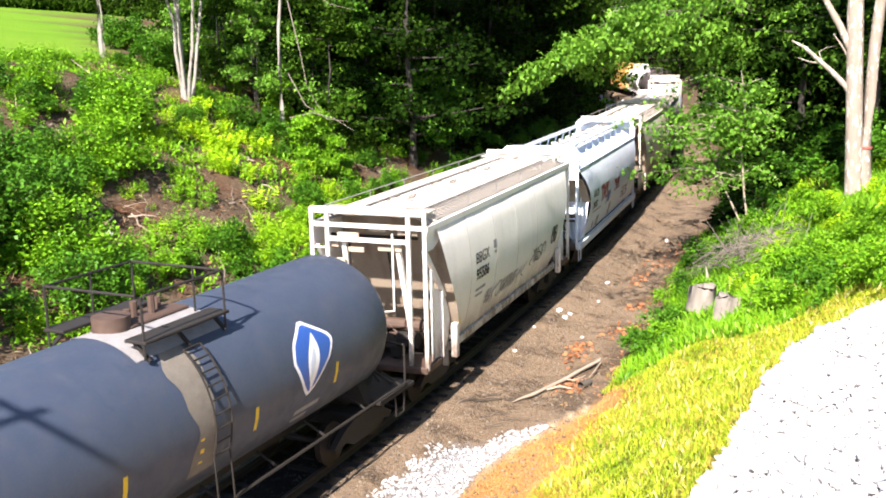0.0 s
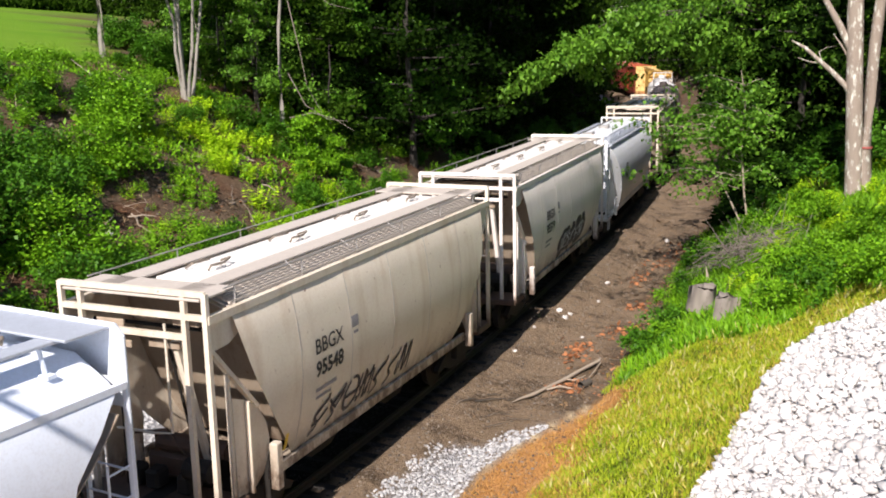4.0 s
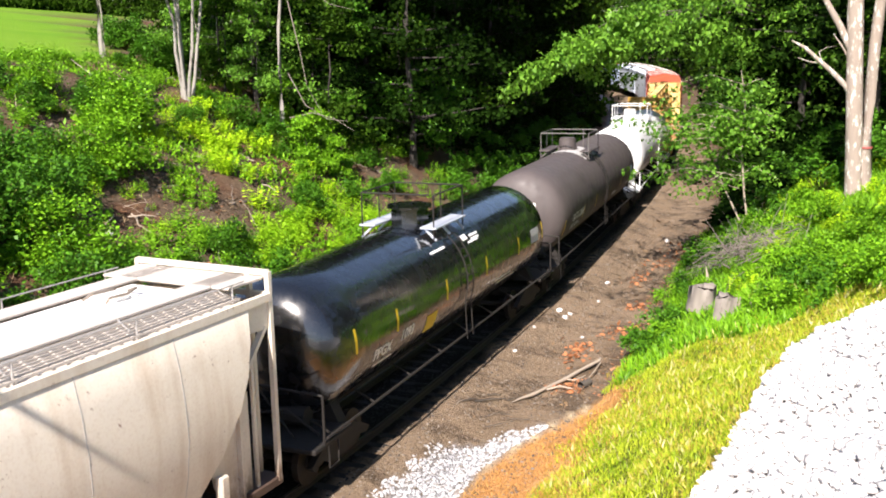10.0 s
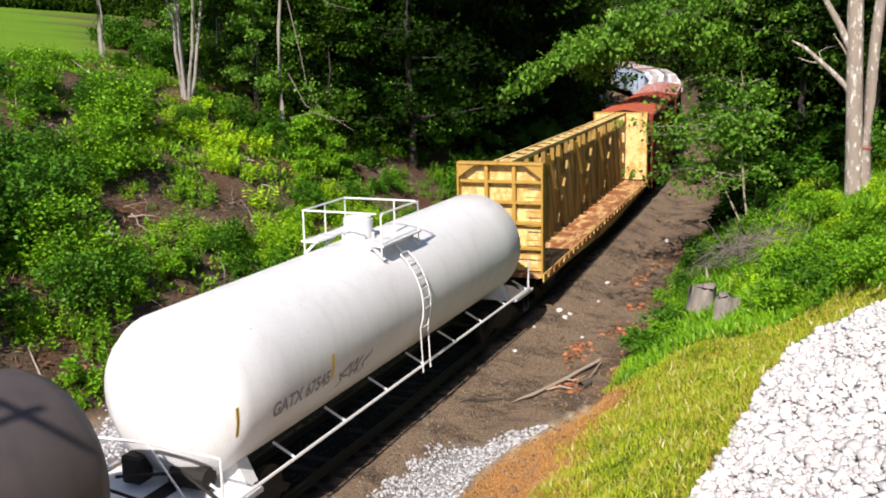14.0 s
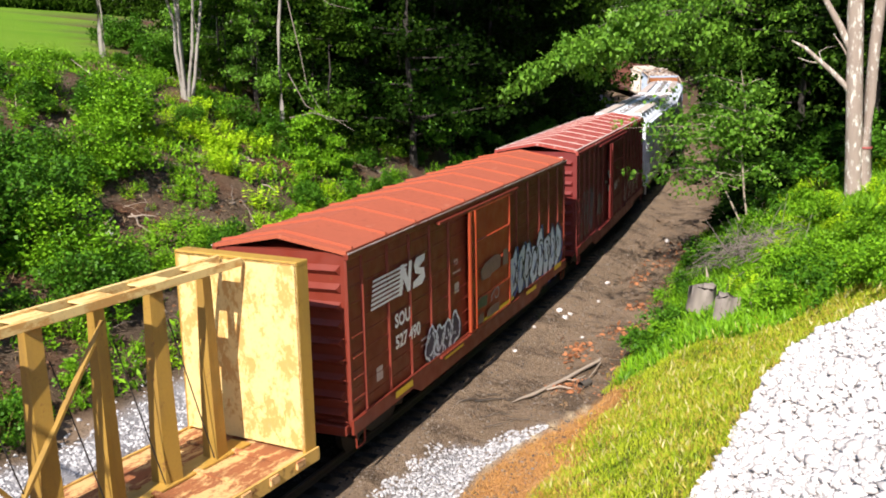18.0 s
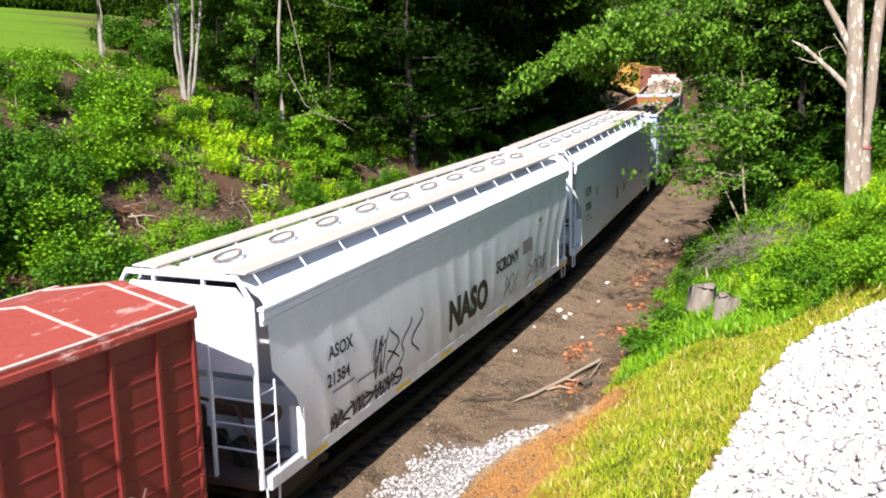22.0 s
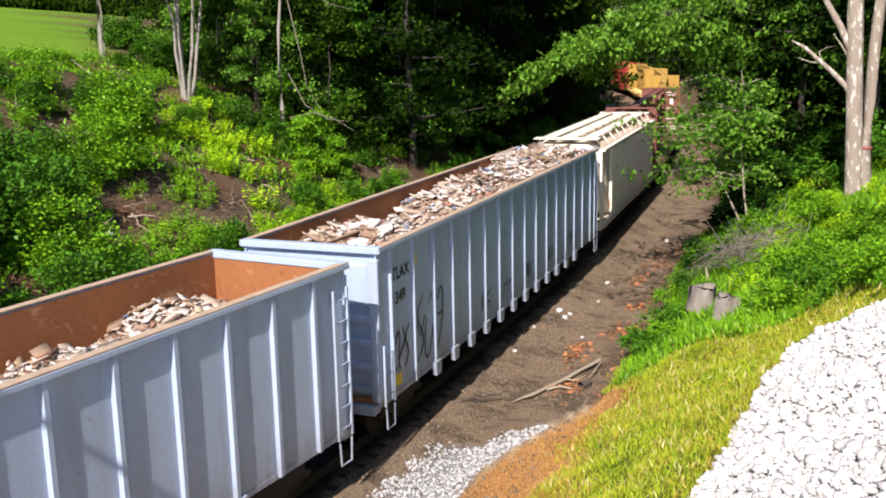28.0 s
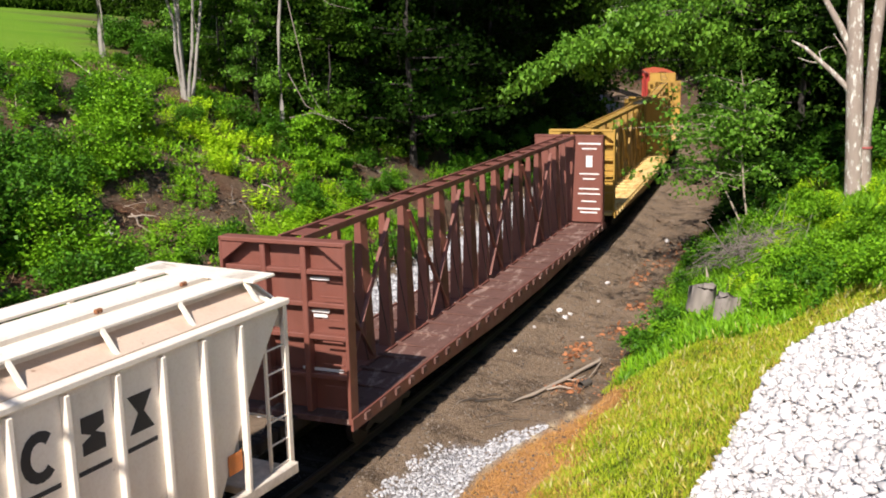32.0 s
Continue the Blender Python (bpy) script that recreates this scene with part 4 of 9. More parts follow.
def build_birches():
    one = tree_meshes(201, 14, .095, .55, 2.4, 30, 30, .15, BIRCH, LEAF_BROAD)
    two = tree_meshes(202, 13, .17, .5, 2.4, 36, 30, .15, BIRCH, LEAF_BROAD, stems=3)
    six = tree_meshes(203, 12, .21, .40, 2.6, 56, 34, .15, BIRCH, LEAF_BROAD, stems=6)
    for me, s, l, k, lab in ((one, 25.4, -23.7, 1.15, "slender pale-barked birch at the rim of the bank"), (one, 26.0, -24.0, .5, "short pale-barked birch beside another"),
                             (six, 24.0, -18.1, 1.0, "clump of pale birch stems fanning out from one root"),
                             (two, 34.2, -21.2, 1.1, "birch with three grey stems on the bank"), (one, 31.0, -18.2, 1.2, "tall birch deeper in the woods"), (one, 29.2, -20.6, .6, "young pale birch in the shade"),
                             (one, 33.0, -21.9, .9, "slender pale-barked birch at the rim of the bank"), (one, 31.6, -20.9, .75, "young pale birch in the shade"),
                             (one, 26.9, -14.8, 1.2, "tall thin pale-barked birch on the bank")):
        set_tree("birch", me, spot(s, l, -.1), s * 1.7, k, lab, "birch tree", "birches on the bank")
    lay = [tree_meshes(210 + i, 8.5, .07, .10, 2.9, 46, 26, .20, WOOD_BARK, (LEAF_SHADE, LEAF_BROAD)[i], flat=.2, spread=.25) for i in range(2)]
    for i, (s, l, k) in enumerate(((28.6, -12.9, 1.0), (31.5, -13.0, 1.1), (34.0, -11.6, .95), (36, -11.3, 1.0), (30.0, -15.9, 1.1), (39, -10.2, .9), (33.0, -15.5, 1.2), (37.5, -11.6, 1.1), (28.2, -18.6, .75), (31.5, -22.3, .8), (28.5, -22.0, .55))):
        set_tree("sapling", lay[i % 2], spot(s, l, -.1), i * 2.1, k, "young tree with flat layers of leaves", "sapling", "saplings on the bank")
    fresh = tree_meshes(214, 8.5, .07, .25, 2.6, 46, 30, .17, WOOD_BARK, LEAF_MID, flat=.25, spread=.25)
    for i, (s, l, k) in enumerate(((29.0, -19.4, 1.0), (30.2, -16.8, 1.0), (27.6, -16.4, .75), (32.0, -20.8, 1.1), (28.6, -21.6, .8), (29.4, -14.2, .9))):
        set_tree("sapling", fresh, spot(s, l, -.1), i * 1.9, k, "young tree with sunlit leaves among the birches", "sapling", "saplings on the bank")
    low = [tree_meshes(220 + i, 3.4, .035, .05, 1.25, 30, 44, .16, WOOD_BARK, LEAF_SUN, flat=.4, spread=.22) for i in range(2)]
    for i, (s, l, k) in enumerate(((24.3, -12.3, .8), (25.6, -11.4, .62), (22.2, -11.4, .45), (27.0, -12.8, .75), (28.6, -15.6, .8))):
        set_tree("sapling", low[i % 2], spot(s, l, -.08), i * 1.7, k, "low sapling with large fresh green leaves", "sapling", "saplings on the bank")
    # bare limbs hanging beside the tall birch
    b = spot(26.4, -14.2)
    for i, pts in enumerate((((.1, 0, 3.2), (.9, -.2, 1.7), (1.9, -.3, 1.05), (2.9, -.5, .95)), ((.2, .1, 6.5), (.7, 0, 4.2), (1.0, -.2, 2.6), (1.7, -.4, 1.3)), ((0, 0, 8.2), (1.2, 0, 7.0), (2.2, -.2, 6.3), (3.4, -.3, 6.0)), ((.1, 0, 1.1), (1.2, -.3, 1.35), (2.2, -.4, 1.1), (3.2, -.6, .5)))):
        o = new("dead_limb", limb_mesh("dead_limb", [[(Vector(q), r) for q, r in zip(pts, (.028, .022, .016, .007))]], TWIG, 6))
        o.location = b
        tagged(o, "bare grey limb hanging from the birch", "branch", "bare limbs by the birch")


BARE = ((12.3, -19.2, 1.9, 1.3), (13.6, -16.9, 1.0, .8), (11.6, -17.6, 1.3, .7), (14.3, -13.5, 1.0, .9), (13.1, -12.1, 1.3, .9), (14.1, -10.7, 1.9, 1.0), (16.6, -11.1, .9, .6), (9.8, -11.6, 1.1, .8),
        (11.3, -12.3, .8, .6), (3.9, -10.4, 1.3, .7), (7.8, -11.2, .8, .5), (29.8, -12.2, 1.6, 1.0), (27.6, -9.3, 1.6, .8), (23.0, -9.8, 1.4, .6), (21.0, -13.0, .6, .5), (19.2, -14.4, .5, .5), (15.6, -18.2, .9, .6), (12.2, -15.6, .8, .5), (15.9, -14.6, .7, .5),
        (30.5, -22.0, 2.5, 1.0), (27.5, -20.0, 1.4, .8), (33.0, -20.0, 2.0, 1.5), (17.5, -20.5, .7, .5), (21.5, -21.0, .9, .4), (26.2, -16.4, 1.0, .7), (2.0, -8.0, 2.5, .5), (8.0, -8.2, 1.2, .4))


def bareness(s, l):
    """Below 1 inside a bare patch, with a ragged rim."""
    s, l = np.asarray(s, float), np.asarray(l, float)
    q = np.full(np.broadcast(s, l).shape, 9.0)
    for a, b, c, d in BARE:
        q = np.minimum(q, np.hypot((s - a) / c, (l - b) / d))
    return q + .30 * smooth_noise(s * 1.2, l * 1.2, 41)


def build_left_bank():
    rng = random.Random(21)
    dark = [bush_mesh(300 + i, .95, 1.25, 1500, .125, LEAF_BROAD) for i in range(3)]
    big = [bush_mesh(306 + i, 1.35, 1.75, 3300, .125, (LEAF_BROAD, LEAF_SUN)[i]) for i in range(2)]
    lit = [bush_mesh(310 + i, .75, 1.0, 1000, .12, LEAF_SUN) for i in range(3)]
    ferns = [fern_mesh(320 + i, 17, 1.1, FERN) for i in range(3)]
    weeds = [stalk_mesh(330 + i, 20, .85, .19, LEAF_WEED) for i in range(3)]
    green = [stalk_mesh(335 + i, 22, .8, .17, LEAF_SUN) for i in range(3)]
    # the large shrubs
    for s, l, k in ((16.5, -20.0, .75), (17.1, -16.9, 1.15), (16.3, -16.3, .9), (18.0, -17.6, .8), (13.5, -14.3, 1.0), (12.7, -14.9, .8), (11.6, -15.8, .62), (7.8, -13.1, 1.1), (6.7, -10.9, 1.0), (8.0, -14.6, 1.0), (5.4, -12.6, 1.15), (4.4, -14.2, 1.2),
                    (3.0, -12.2, 1.1), (5.2, -9.4, .8), (9.2, -13.0, .75), (6.2, -14.6, 1.0), (1.5, -10.5, 1.1), (.2, -12.5, 1.2), (2.2, -14.8, 1.1), (21.6, -16.4, .6), (20.4, -18.6, .7), (24.8, -16.2, .7), (19.6, -20.0, .55), (14.6, -20.9, .6), (9.6, -16.6, .7), (7.4, -9.6, .62), (12.2, -9.3, .5)):
        put("shrub", big[int(s * 10) % 2], spot(s, l, -.1), s, k, ("large dark green shrub on the earth bank", "large fresh green shrub on the earth bank")[int(s * 10) % 2], "shrub", "shrubs on the bank")
    count = 0
    while count < 640:
        s, l = rng.uniform(-4, 31), rng.uniform(-23.4, -6.5)
        count += 1
        v = rng.random()
        open_ = float(bareness(s, l))
        if open_ < 1.0:
            if open_ > .45 and v < .4:
                grow("low clump of green weeds on the bank", green[count % 3], spot(s, l, -.04), rng.uniform(0, 6), rng.uniform(.3, .6))
            continue
        low = .88 if l > -20.5 else .55
        dens = float(smooth_noise(s / 2.1, l / 2.1, 23))
        u = 16.8 < s < 23.6 and -18.2 + .25 * (23 - s) < l < -10.6
        if u:
            if v < .66:
                put("fern", ferns[count % 3], spot(s, l, -.03), rng.uniform(0, 6), rng.uniform(.65, 1.15), "yellow-green fern clump on the sunny bank", "fern", "ferns on the bank")
            elif v < .78:
                grow("upright weeds on the sunny bank", weeds[count % 3], spot(s, l, -.03), rng.uniform(0, 6), rng.uniform(.6, 1.1))
        elif s > 26.5 and l > -19:
            if v < .3:
                grow("low clump of green weeds on the bank", green[count % 3], spot(s, l, -.04), rng.uniform(0, 6), rng.uniform(.5, .9))
        elif dens > .15 and v < .42:
            put("shrub", dark[count % 3], spot(s, l, -.08), rng.uniform(0, 6), rng.uniform(.5, 1.0) * low, "dense green shrub on the earth bank", "shrub", "shrubs on the bank")
        elif dens > -.2 and v < .55:
            put("shrub", lit[count % 3], spot(s, l, -.08), rng.uniform(0, 6), rng.uniform(.4, .95) * low, "bright green leafy shrub on the earth bank", "shrub", "shrubs on the bank")
        elif v < .80:
            grow("low clump of green weeds on the bank", green[count % 3], spot(s, l, -.04), rng.uniform(0, 6), rng.uniform(.7, 1.3) * low)
        else:
            grow("upright weeds on the sunny bank", weeds[count % 3], spot(s, l, -.04), rng.uniform(0, 6), rng.uniform(.6, 1.2) * low)
    for i in range(34):
        s, l = rng.uniform(26, 40), rng.uniform(-27.5, -21.5)
        if not open_field(s, l):
            put("shrub", dark[i % 3], spot(s, l, -.08), rng.uniform(0, 6), rng.uniform(.6, 1.2), "dense green shrub where the woods meet the field", "shrub", "shrubs on the bank")
    # dim growth under the trees at the foot of the woods
    for i in range(64):
        s, l = rng.uniform(25.5, 36), rng.uniform(-15.5, -7.6)
        if i % 3:
            grow("low clump of green weeds on the bank", green[i % 3], spot(s, l, -.04), rng.uniform(0, 6), rng.uniform(.5, 1.1))
        else:
            put("shrub", dark[i % 3], spot(s, l, -.08), rng.uniform(0, 6), rng.uniform(.45, .95), "dark shrub in the shade of the woods", "shrub", "shrubs under the trees")
    # a lit fringe of weeds above the ditch
    for i in range(60):
        s = rng.uniform(13.5, 24)
        l = -9.3 + rng.gauss(0, .5)
        grow("upright weeds on the sunny bank", weeds[i % 3], spot(s, l, -.03), rng.uniform(0, 6), rng.uniform(.5, 1.0))
    for i in range(46):
        s, l = rng.uniform(34, 95), rng.uniform(-9.5, -6.4)
        put("shrub", dark[i % 3], spot(s, l, -.08), rng.uniform(0, 6), rng.uniform(.6, 1.1), "dark shrub in the shade of the woods", "shrub", "shrubs under the trees")
    for i in range(40):
        s, l = 14 + rng.uniform(-12, 12), -23.6 + rng.uniform(-1.2, .8)
        grow("tall weeds along the edge of the field", green[i % 3], spot(s, l, -.04), rng.uniform(0, 6), rng.uniform(.5, .9))
    # low growth over the slope
    g = np.random.default_rng(31)
    n = 36000
    s, l = g.uniform(-5, 27, n), g.uniform(-23.8, -6.3, n)
    keep = (smooth_noise(s / 1.6, l / 1.6, 9) + .5 * smooth_noise(s / .6, l / .6, 10) > .02) & (bareness(s, l) > 1.0)
    p = on_ground(s, l)[keep]
    m = len(p)
    p[:, 2] += g.uniform(0, .18, m)
    d = np.stack([g.normal(0, .5, m), g.normal(0, .5, m), g.uniform(.3, 1.2, m)], 1)
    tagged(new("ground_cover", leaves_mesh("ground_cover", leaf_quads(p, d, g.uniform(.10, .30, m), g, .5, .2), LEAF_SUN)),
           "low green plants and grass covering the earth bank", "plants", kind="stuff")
    # brown leaves and straw on the bare patches and between the plants
    for name, n, size, slim, mat, label in (("leaf_litter", 9000, (.06, .20), .35, foliage("leaf_litter", (.05, .025, .012), (.26, .13, .07), .08, .8), "brown leaf litter on bare patches of the bank"),
                                            ("straw", 9000, (.15, .50), .035, STRAW, "dry straw and thin twigs strewn on bare patches of the bank")):
        s, l = g.uniform(0, 34, n), g.uniform(-22, -7, n)
        near = (bareness(s, l) < 1.25) | (g.uniform(0, 1, n) < .25)
        p = on_ground(s, l, .02)[near]
        m = len(p)
        d = np.stack([g.normal(0, 1, m), g.normal(0, 1, m), g.normal(.05, .25, m)], 1)
        tagged(new(name, leaves_mesh(name, leaf_quads(p, d, g.uniform(*size, m), g, .3, slim), mat)), label, "leaf litter", kind="stuff")
    # fallen sticks
    for i in range(90):
        a, b, c, d = BARE[i % len(BARE)]
        s, l = (a + rng.gauss(0, .7) * c, b + rng.gauss(0, .7) * d) if i < 70 else (rng.uniform(2, 30), rng.uniform(-20, -6.5))
        a, L = rng.uniform(0, 6.3), rng.uniform(.4, 1.5)
        p = spot(s, l, .08)
        q = spot(s + math.cos(a) * L, l + math.sin(a) * L, .08 + rng.uniform(0, .45))
        r = rng.choice((.010, .014, .02, .032))
        me = limb_mesh("stick", [[(Vector((0, 0, 0)), r), ((q - p) * .3 + Vector((rng.gauss(0, .07), rng.gauss(0, .07), .03)), r * .9), ((q - p) * .65 + Vector((rng.gauss(0, .1), rng.gauss(0, .1), .05)), r * .7), (q - p, r * .35)]], DEAD if i % 3 else TWIG, 5)
        put("stick", me, p, 0, 1, "dry fallen stick on the bank", "stick", "sticks on the bank")
    put("white_rock", rock_mesh(77), spot(9.6, -11.7, .08), 0, .19, "small pale rock on the bank", "rock").data.materials.append(RIPRAP)
    for i in range(26):
        a, b, c, d = BARE[i % 12]
        put("rock", rock_mesh(500 + i), spot(a + rng.gauss(0, .6) * c, b + rng.gauss(0, .6) * d, .03), rng.uniform(0, 6), rng.uniform(.06, .15), "small grey rock on bare earth of the bank", "rock", "rocks on the bank").data.materials.append(DIRT_STONE)


def build_right_bank():
    rng = random.Random(33)
    lit = [bush_mesh(410 + i, .6, .66, 900, .085, LEAF_SUN, .34) for i in range(3)]
    mid = [bush_mesh(415 + i, .6, .74, 900, .085, LEAF_BROAD, .38) for i in range(2)]
    ferns = [fern_mesh(420 + i, 18, .75, FERN) for i in range(3)]
    for i in range(95):
        s = rng.uniform(7.5, 24)
        l = rng.uniform(4.6 + .02 * s, 9.6)
        if (s < 10 and l < 5.2 + (10 - s) * .5) or math.hypot((s - 10.7) / 3.7, (l - 7.1) / 1.35) < 1 or (abs((l - 6.1) - (18.4 - s) * .68) < 1.25 and 12.5 < s < 20):
            continue
        grow("bright green weeds and brambles on the slope", (mid if rng.random() < .3 else lit)[i % 2], spot(s, l, -.04), rng.uniform(0, 6), rng.uniform(.6, 1.25))
    for i in range(70):
        s, l = rng.uniform(13, 27), rng.uniform(7.6, 13.5)
        put("fern", ferns[i % 3], spot(s, l, -.03), rng.uniform(0, 6), rng.uniform(.7, 1.2), "yellow-green fern clump below the big tree", "fern", "ferns below the big tree")
    for i in range(46):
        s, l = rng.uniform(5.8, 14), rng.uniform(9.6, 15)
        if l > riprap_edge(s) - .2 and s < 8:
            continue
        grow("bright green weeds above the quarry stone", lit[i % 3], spot(s, l, -.04), rng.uniform(0, 6), rng.uniform(.7, 1.2))
    for i in range(26):
        s, l = rng.uniform(24, 80), rng.uniform(5.0, 8.0)
        put("shrub", mid[i % 2], spot(s, l, -.05), rng.uniform(0, 6), rng.uniform(.8, 1.5), "green shrub along the foot of the bank", "shrub", "shrubs along the track")
    for i in range(34):
        s, l = rng.uniform(23, 52), rng.uniform(7.0, 17)
        put("shrub", mid[i % 2], spot(s, l, -.05), rng.uniform(0, 6), rng.uniform(1.0, 2.0), "green shrub in the shade of the near woods", "shrub", "shrubs along the track")
    # grass on the slope
    g = np.random.default_rng(51)

    def blades(name, n, s0, s1, test, hi, mat, label):
        s, l = g.uniform(s0, s1, n), g.uniform(3.4, 15, n)
        ok = test(s, l)
        p = on_ground(s, l)[ok]
        m = len(p)
        d = np.stack([g.normal(0, .38, m), g.normal(0, .38, m), np.ones(m)], 1)
        tagged(new(name, leaves_mesh(name, leaf_quads(p, d, g.uniform(.5, 1.2, m) * hi, g, .5, .07), mat)), label, "grass", kind="stuff")
    def rim(s, l):
        return slope_foot(s) + sand_width(s) * (.50 + .45 * g.uniform(0, 1, len(s)) ** .7) + .45 * smooth_noise(s * 1.3, l * 1.3, 12) + .2 * smooth_noise(s * 5, l * 5, 15)
    slope = lambda s, l: (l > rim(s, l)) & (l < riprap_edge(s) - .1 + .35 * smooth_noise(s * 2, l, 16))
    lip = lambda s, l: (l > slope_foot(s) + np.where(s > 3, .24, .06)) & (l < slope_foot(s) + sand_width(s) + .3 + .3 * smooth_noise(s * 2, l, 13))
    dry = lambda s, l: (l > rim(s, l) - .3) & (l < riprap_edge(s) + .1) & ((smooth_noise(s * .9, l * .9, 18) + .6 * smooth_noise(s * 3, l * 3, 19) > -.05) | (l > riprap_edge(s) - .45))
    blades("grass", 190000, -5, 13, slope, .14, GRASS, "short yellow-green grass on the slope")
    blades("tall_grass", 5200, -5, 13, slope, .22, GRASS_PALE, "scattered pale grass stalks on the slope")
    blades("dry_grass", 60000, -5, 8.5, lip, .10, GRASS_DRY, "short dry tan grass along the sandy lip")
    blades("dry_grass", 60000, -5, 11.5, dry, .14, GRASS_GOLD, "golden dry grass among the green on the slope")
    blades("rank_grass", 62000, 8, 30, lambda s, l: (l > 5.0 + .3 * smooth_noise(s, l, 14)) & (l < 14.5), .36, LEAF_SUN, "rank green grass among the weeds")
    for i, (s, l, k) in enumerate(((14.7, 1.79, .10), (14.9, 2.1, .09), (14.4, 2.05, .11), (19.7, 2.34, .13), (17.3, 2.5, .07), (12.6, 1.55, .06), (28.5, 3.4, .14), (13.2, 2.9, .06), (10.2, 1.7, .06))):
        o = put("pale_stone", rock_mesh(80 + i), spot(s, l, k * .3), i, k, "pale stone lying on the bare earth", "stone", "pale stones by the track")
        o.data.materials.append(RIPRAP)
    # drifts of rust-orange dead leaves on the bare earth
    rust = foliage("rust_leaves", (0.20, 0.075, 0.032), (0.52, 0.22, 0.10), .12, .75)
    for s0, l0, ls, ll in ((21.0, 3.3, .9, .30), (14.0, 3.85, .45, .22), (17.0, 4.0, .35, .2), (11.3, 3.2, .40, .22), (12.2, 3.1, .3, .2), (8.75, 3.5, .25, .22), (24.4, 3.7, .6, .25), (27.0, 4.1, .7, .3)):
        n = 52
        s, l = g.normal(s0, ls, n), g.normal(l0, ll, n)
        d = np.stack([g.normal(0, 1, n), g.normal(0, 1, n), g.normal(.1, .35, n)], 1)
        tagged(new("dead_leaves", leaves_mesh("dead_leaves", leaf_quads(on_ground(s, l, .03), d, g.uniform(.08, .24, n), g, .4, .30), rust)),
               "drift of rust-orange dead leaves on bare earth", "dead leaves", kind="stuff")
    # the two stumps and a splintered stub
    for s, l, r, h in ((13.2, 6.4, .37, .80), (10.7, 7.3, .29, .72)):
        segs = [[(Vector((0, 0, -.2)), r * 1.25), (Vector((0, 0, .12)), r * 1.08), (Vector((.01, 0, h * .5)), r * 1.0), (Vector((.02, 0, h)), r * .97), (Vector((.02, 0, h + .01)), r * .9), (Vector((.02, 0, h + .012)), .01)]]
        me = limb_mesh("tree_stump", segs, STUMP, 16)
        for q in me.vertices:
            a = math.atan2(q.co.y, q.co.x)
            k = 1 + .10 * math.sin(a * 5 + s) + .05 * math.sin(a * 9 + 2 * s)
            q.co.x, q.co.y = q.co.x * k, q.co.y * k
            if q.co.z > h * .9:
                q.co.z += .07 * math.sin(a * 2 + s) + .03 * math.sin(a * 7)
        t = new("tree_stump", me)
        t.location = spot(s, l)
        tagged(t, "grey weathered tree stump cut flat, among weeds", "tree stump", "stumps on the slope")
    for s, l, h in ((14.9, 6.4, .75), (11.0, 7.6, .5), (9.6, 8.1, .45)):
        me = limb_mesh("stub", [[(Vector((0, 0, -.1)), .06), (Vector((.03, .02, h * .6)), .05), (Vector((.12, .0, h)), .012)]], DEAD, 6)
        put("stub", me, spot(s, l), s, 1, "splintered pale stub of a sapling", "stub", "stubs on the slope")
    # brush heap
    heap = tagged(new("brush_heap"), "heap of dead grey twigs and branches on the slope", "brush")
    for i in range(330):
        u = rng.random()
        s, l = 18.6 - 3.2 * u + rng.gauss(0, .9), 6.2 + 1.9 * u + rng.gauss(0, .5)
        a = 2.36 + rng.gauss(0, 1.0) + (math.pi if rng.random() < .5 else 0)
        L = rng.uniform(.4, 1.3) if i < 290 else rng.uniform(.4, .8)
        p = spot(s, l, rng.uniform(.1, .75))
        tilt = rng.uniform(-.3, .45) if i < 290 else rng.uniform(.8, 1.8)
        ds, dl = math.cos(a), math.sin(a)
        q = spot(s + ds * L, l + dl * L, 0) - spot(s, l, 0)
        d = Vector((q.x, q.y, q.z * .6 + tilt * L))
        r = rng.choice((.006, .007, .009, .012, .020))
        me = limb_mesh("twig", [[(p, r), (p + d * .5 + Vector((rng.uniform(-.08, .08), rng.uniform(-.08, .08), .06)), r * .75), (p + d, r * .3)]], TWIG, 4)
        o = new("twig", me)
        o.parent = heap
    # fallen limb on the bare earth
    pts = [spot(7.15, 2.62, .03), spot(7.5, 2.72, .06), spot(7.8, 2.95, .09), spot(8.5, 3.12, .07), spot(9.2, 3.45, .10), spot(9.9, 3.62, .08), spot(10.7, 4.0, .12)]
    segs = [[(p, r) for p, r in zip(pts, (.012, .030, .048, .042, .055, .050, .045))]]
    segs.append([(spot(10.6, 4.05, .1), .022), (spot(9.9, 4.05, .14), .016), (spot(9.3, 4.0, .08), .012), (spot(8.9, 4.15, .05), .006)])
    segs.append([(spot(8.4, 3.15, .06), .03), (spot(8.55, 3.45, .12), .028), (spot(8.5, 3.8, .10), .018)])
    segs.append([(spot(9.2, 3.45, .08), .025), (spot(9.0, 3.75, .16), .018), (spot(9.3, 3.95, .2), .008)])
    o = new("fallen_limb", limb_mesh("fallen_limb", segs, DEAD, 8))
    tagged(o, "barkless fallen limb lying on bare earth beside the track", "branch")
    for p0, p1, r in (((6.3, 1.95), (7.2, 2.45), .022), ((6.9, 2.05), (7.25, 2.3), .016), ((6.0, 1.75), (6.5, 1.95), .018), ((7.1, 2.5), (7.6, 2.65), .014), ((5.4, 2.55), (6.0, 3.05), .012), ((5.7, 2.3), (6.6, 2.75), .010)):
        a, b = spot(*p0, .03), spot(*p1, .03)
        me = limb_mesh("stick", [[(Vector((0, 0, 0)), r), ((b - a) * .5 + Vector((.04, -.03, .03)), r * .9), (b - a, r * .4)]], GREY_BARK, 5)
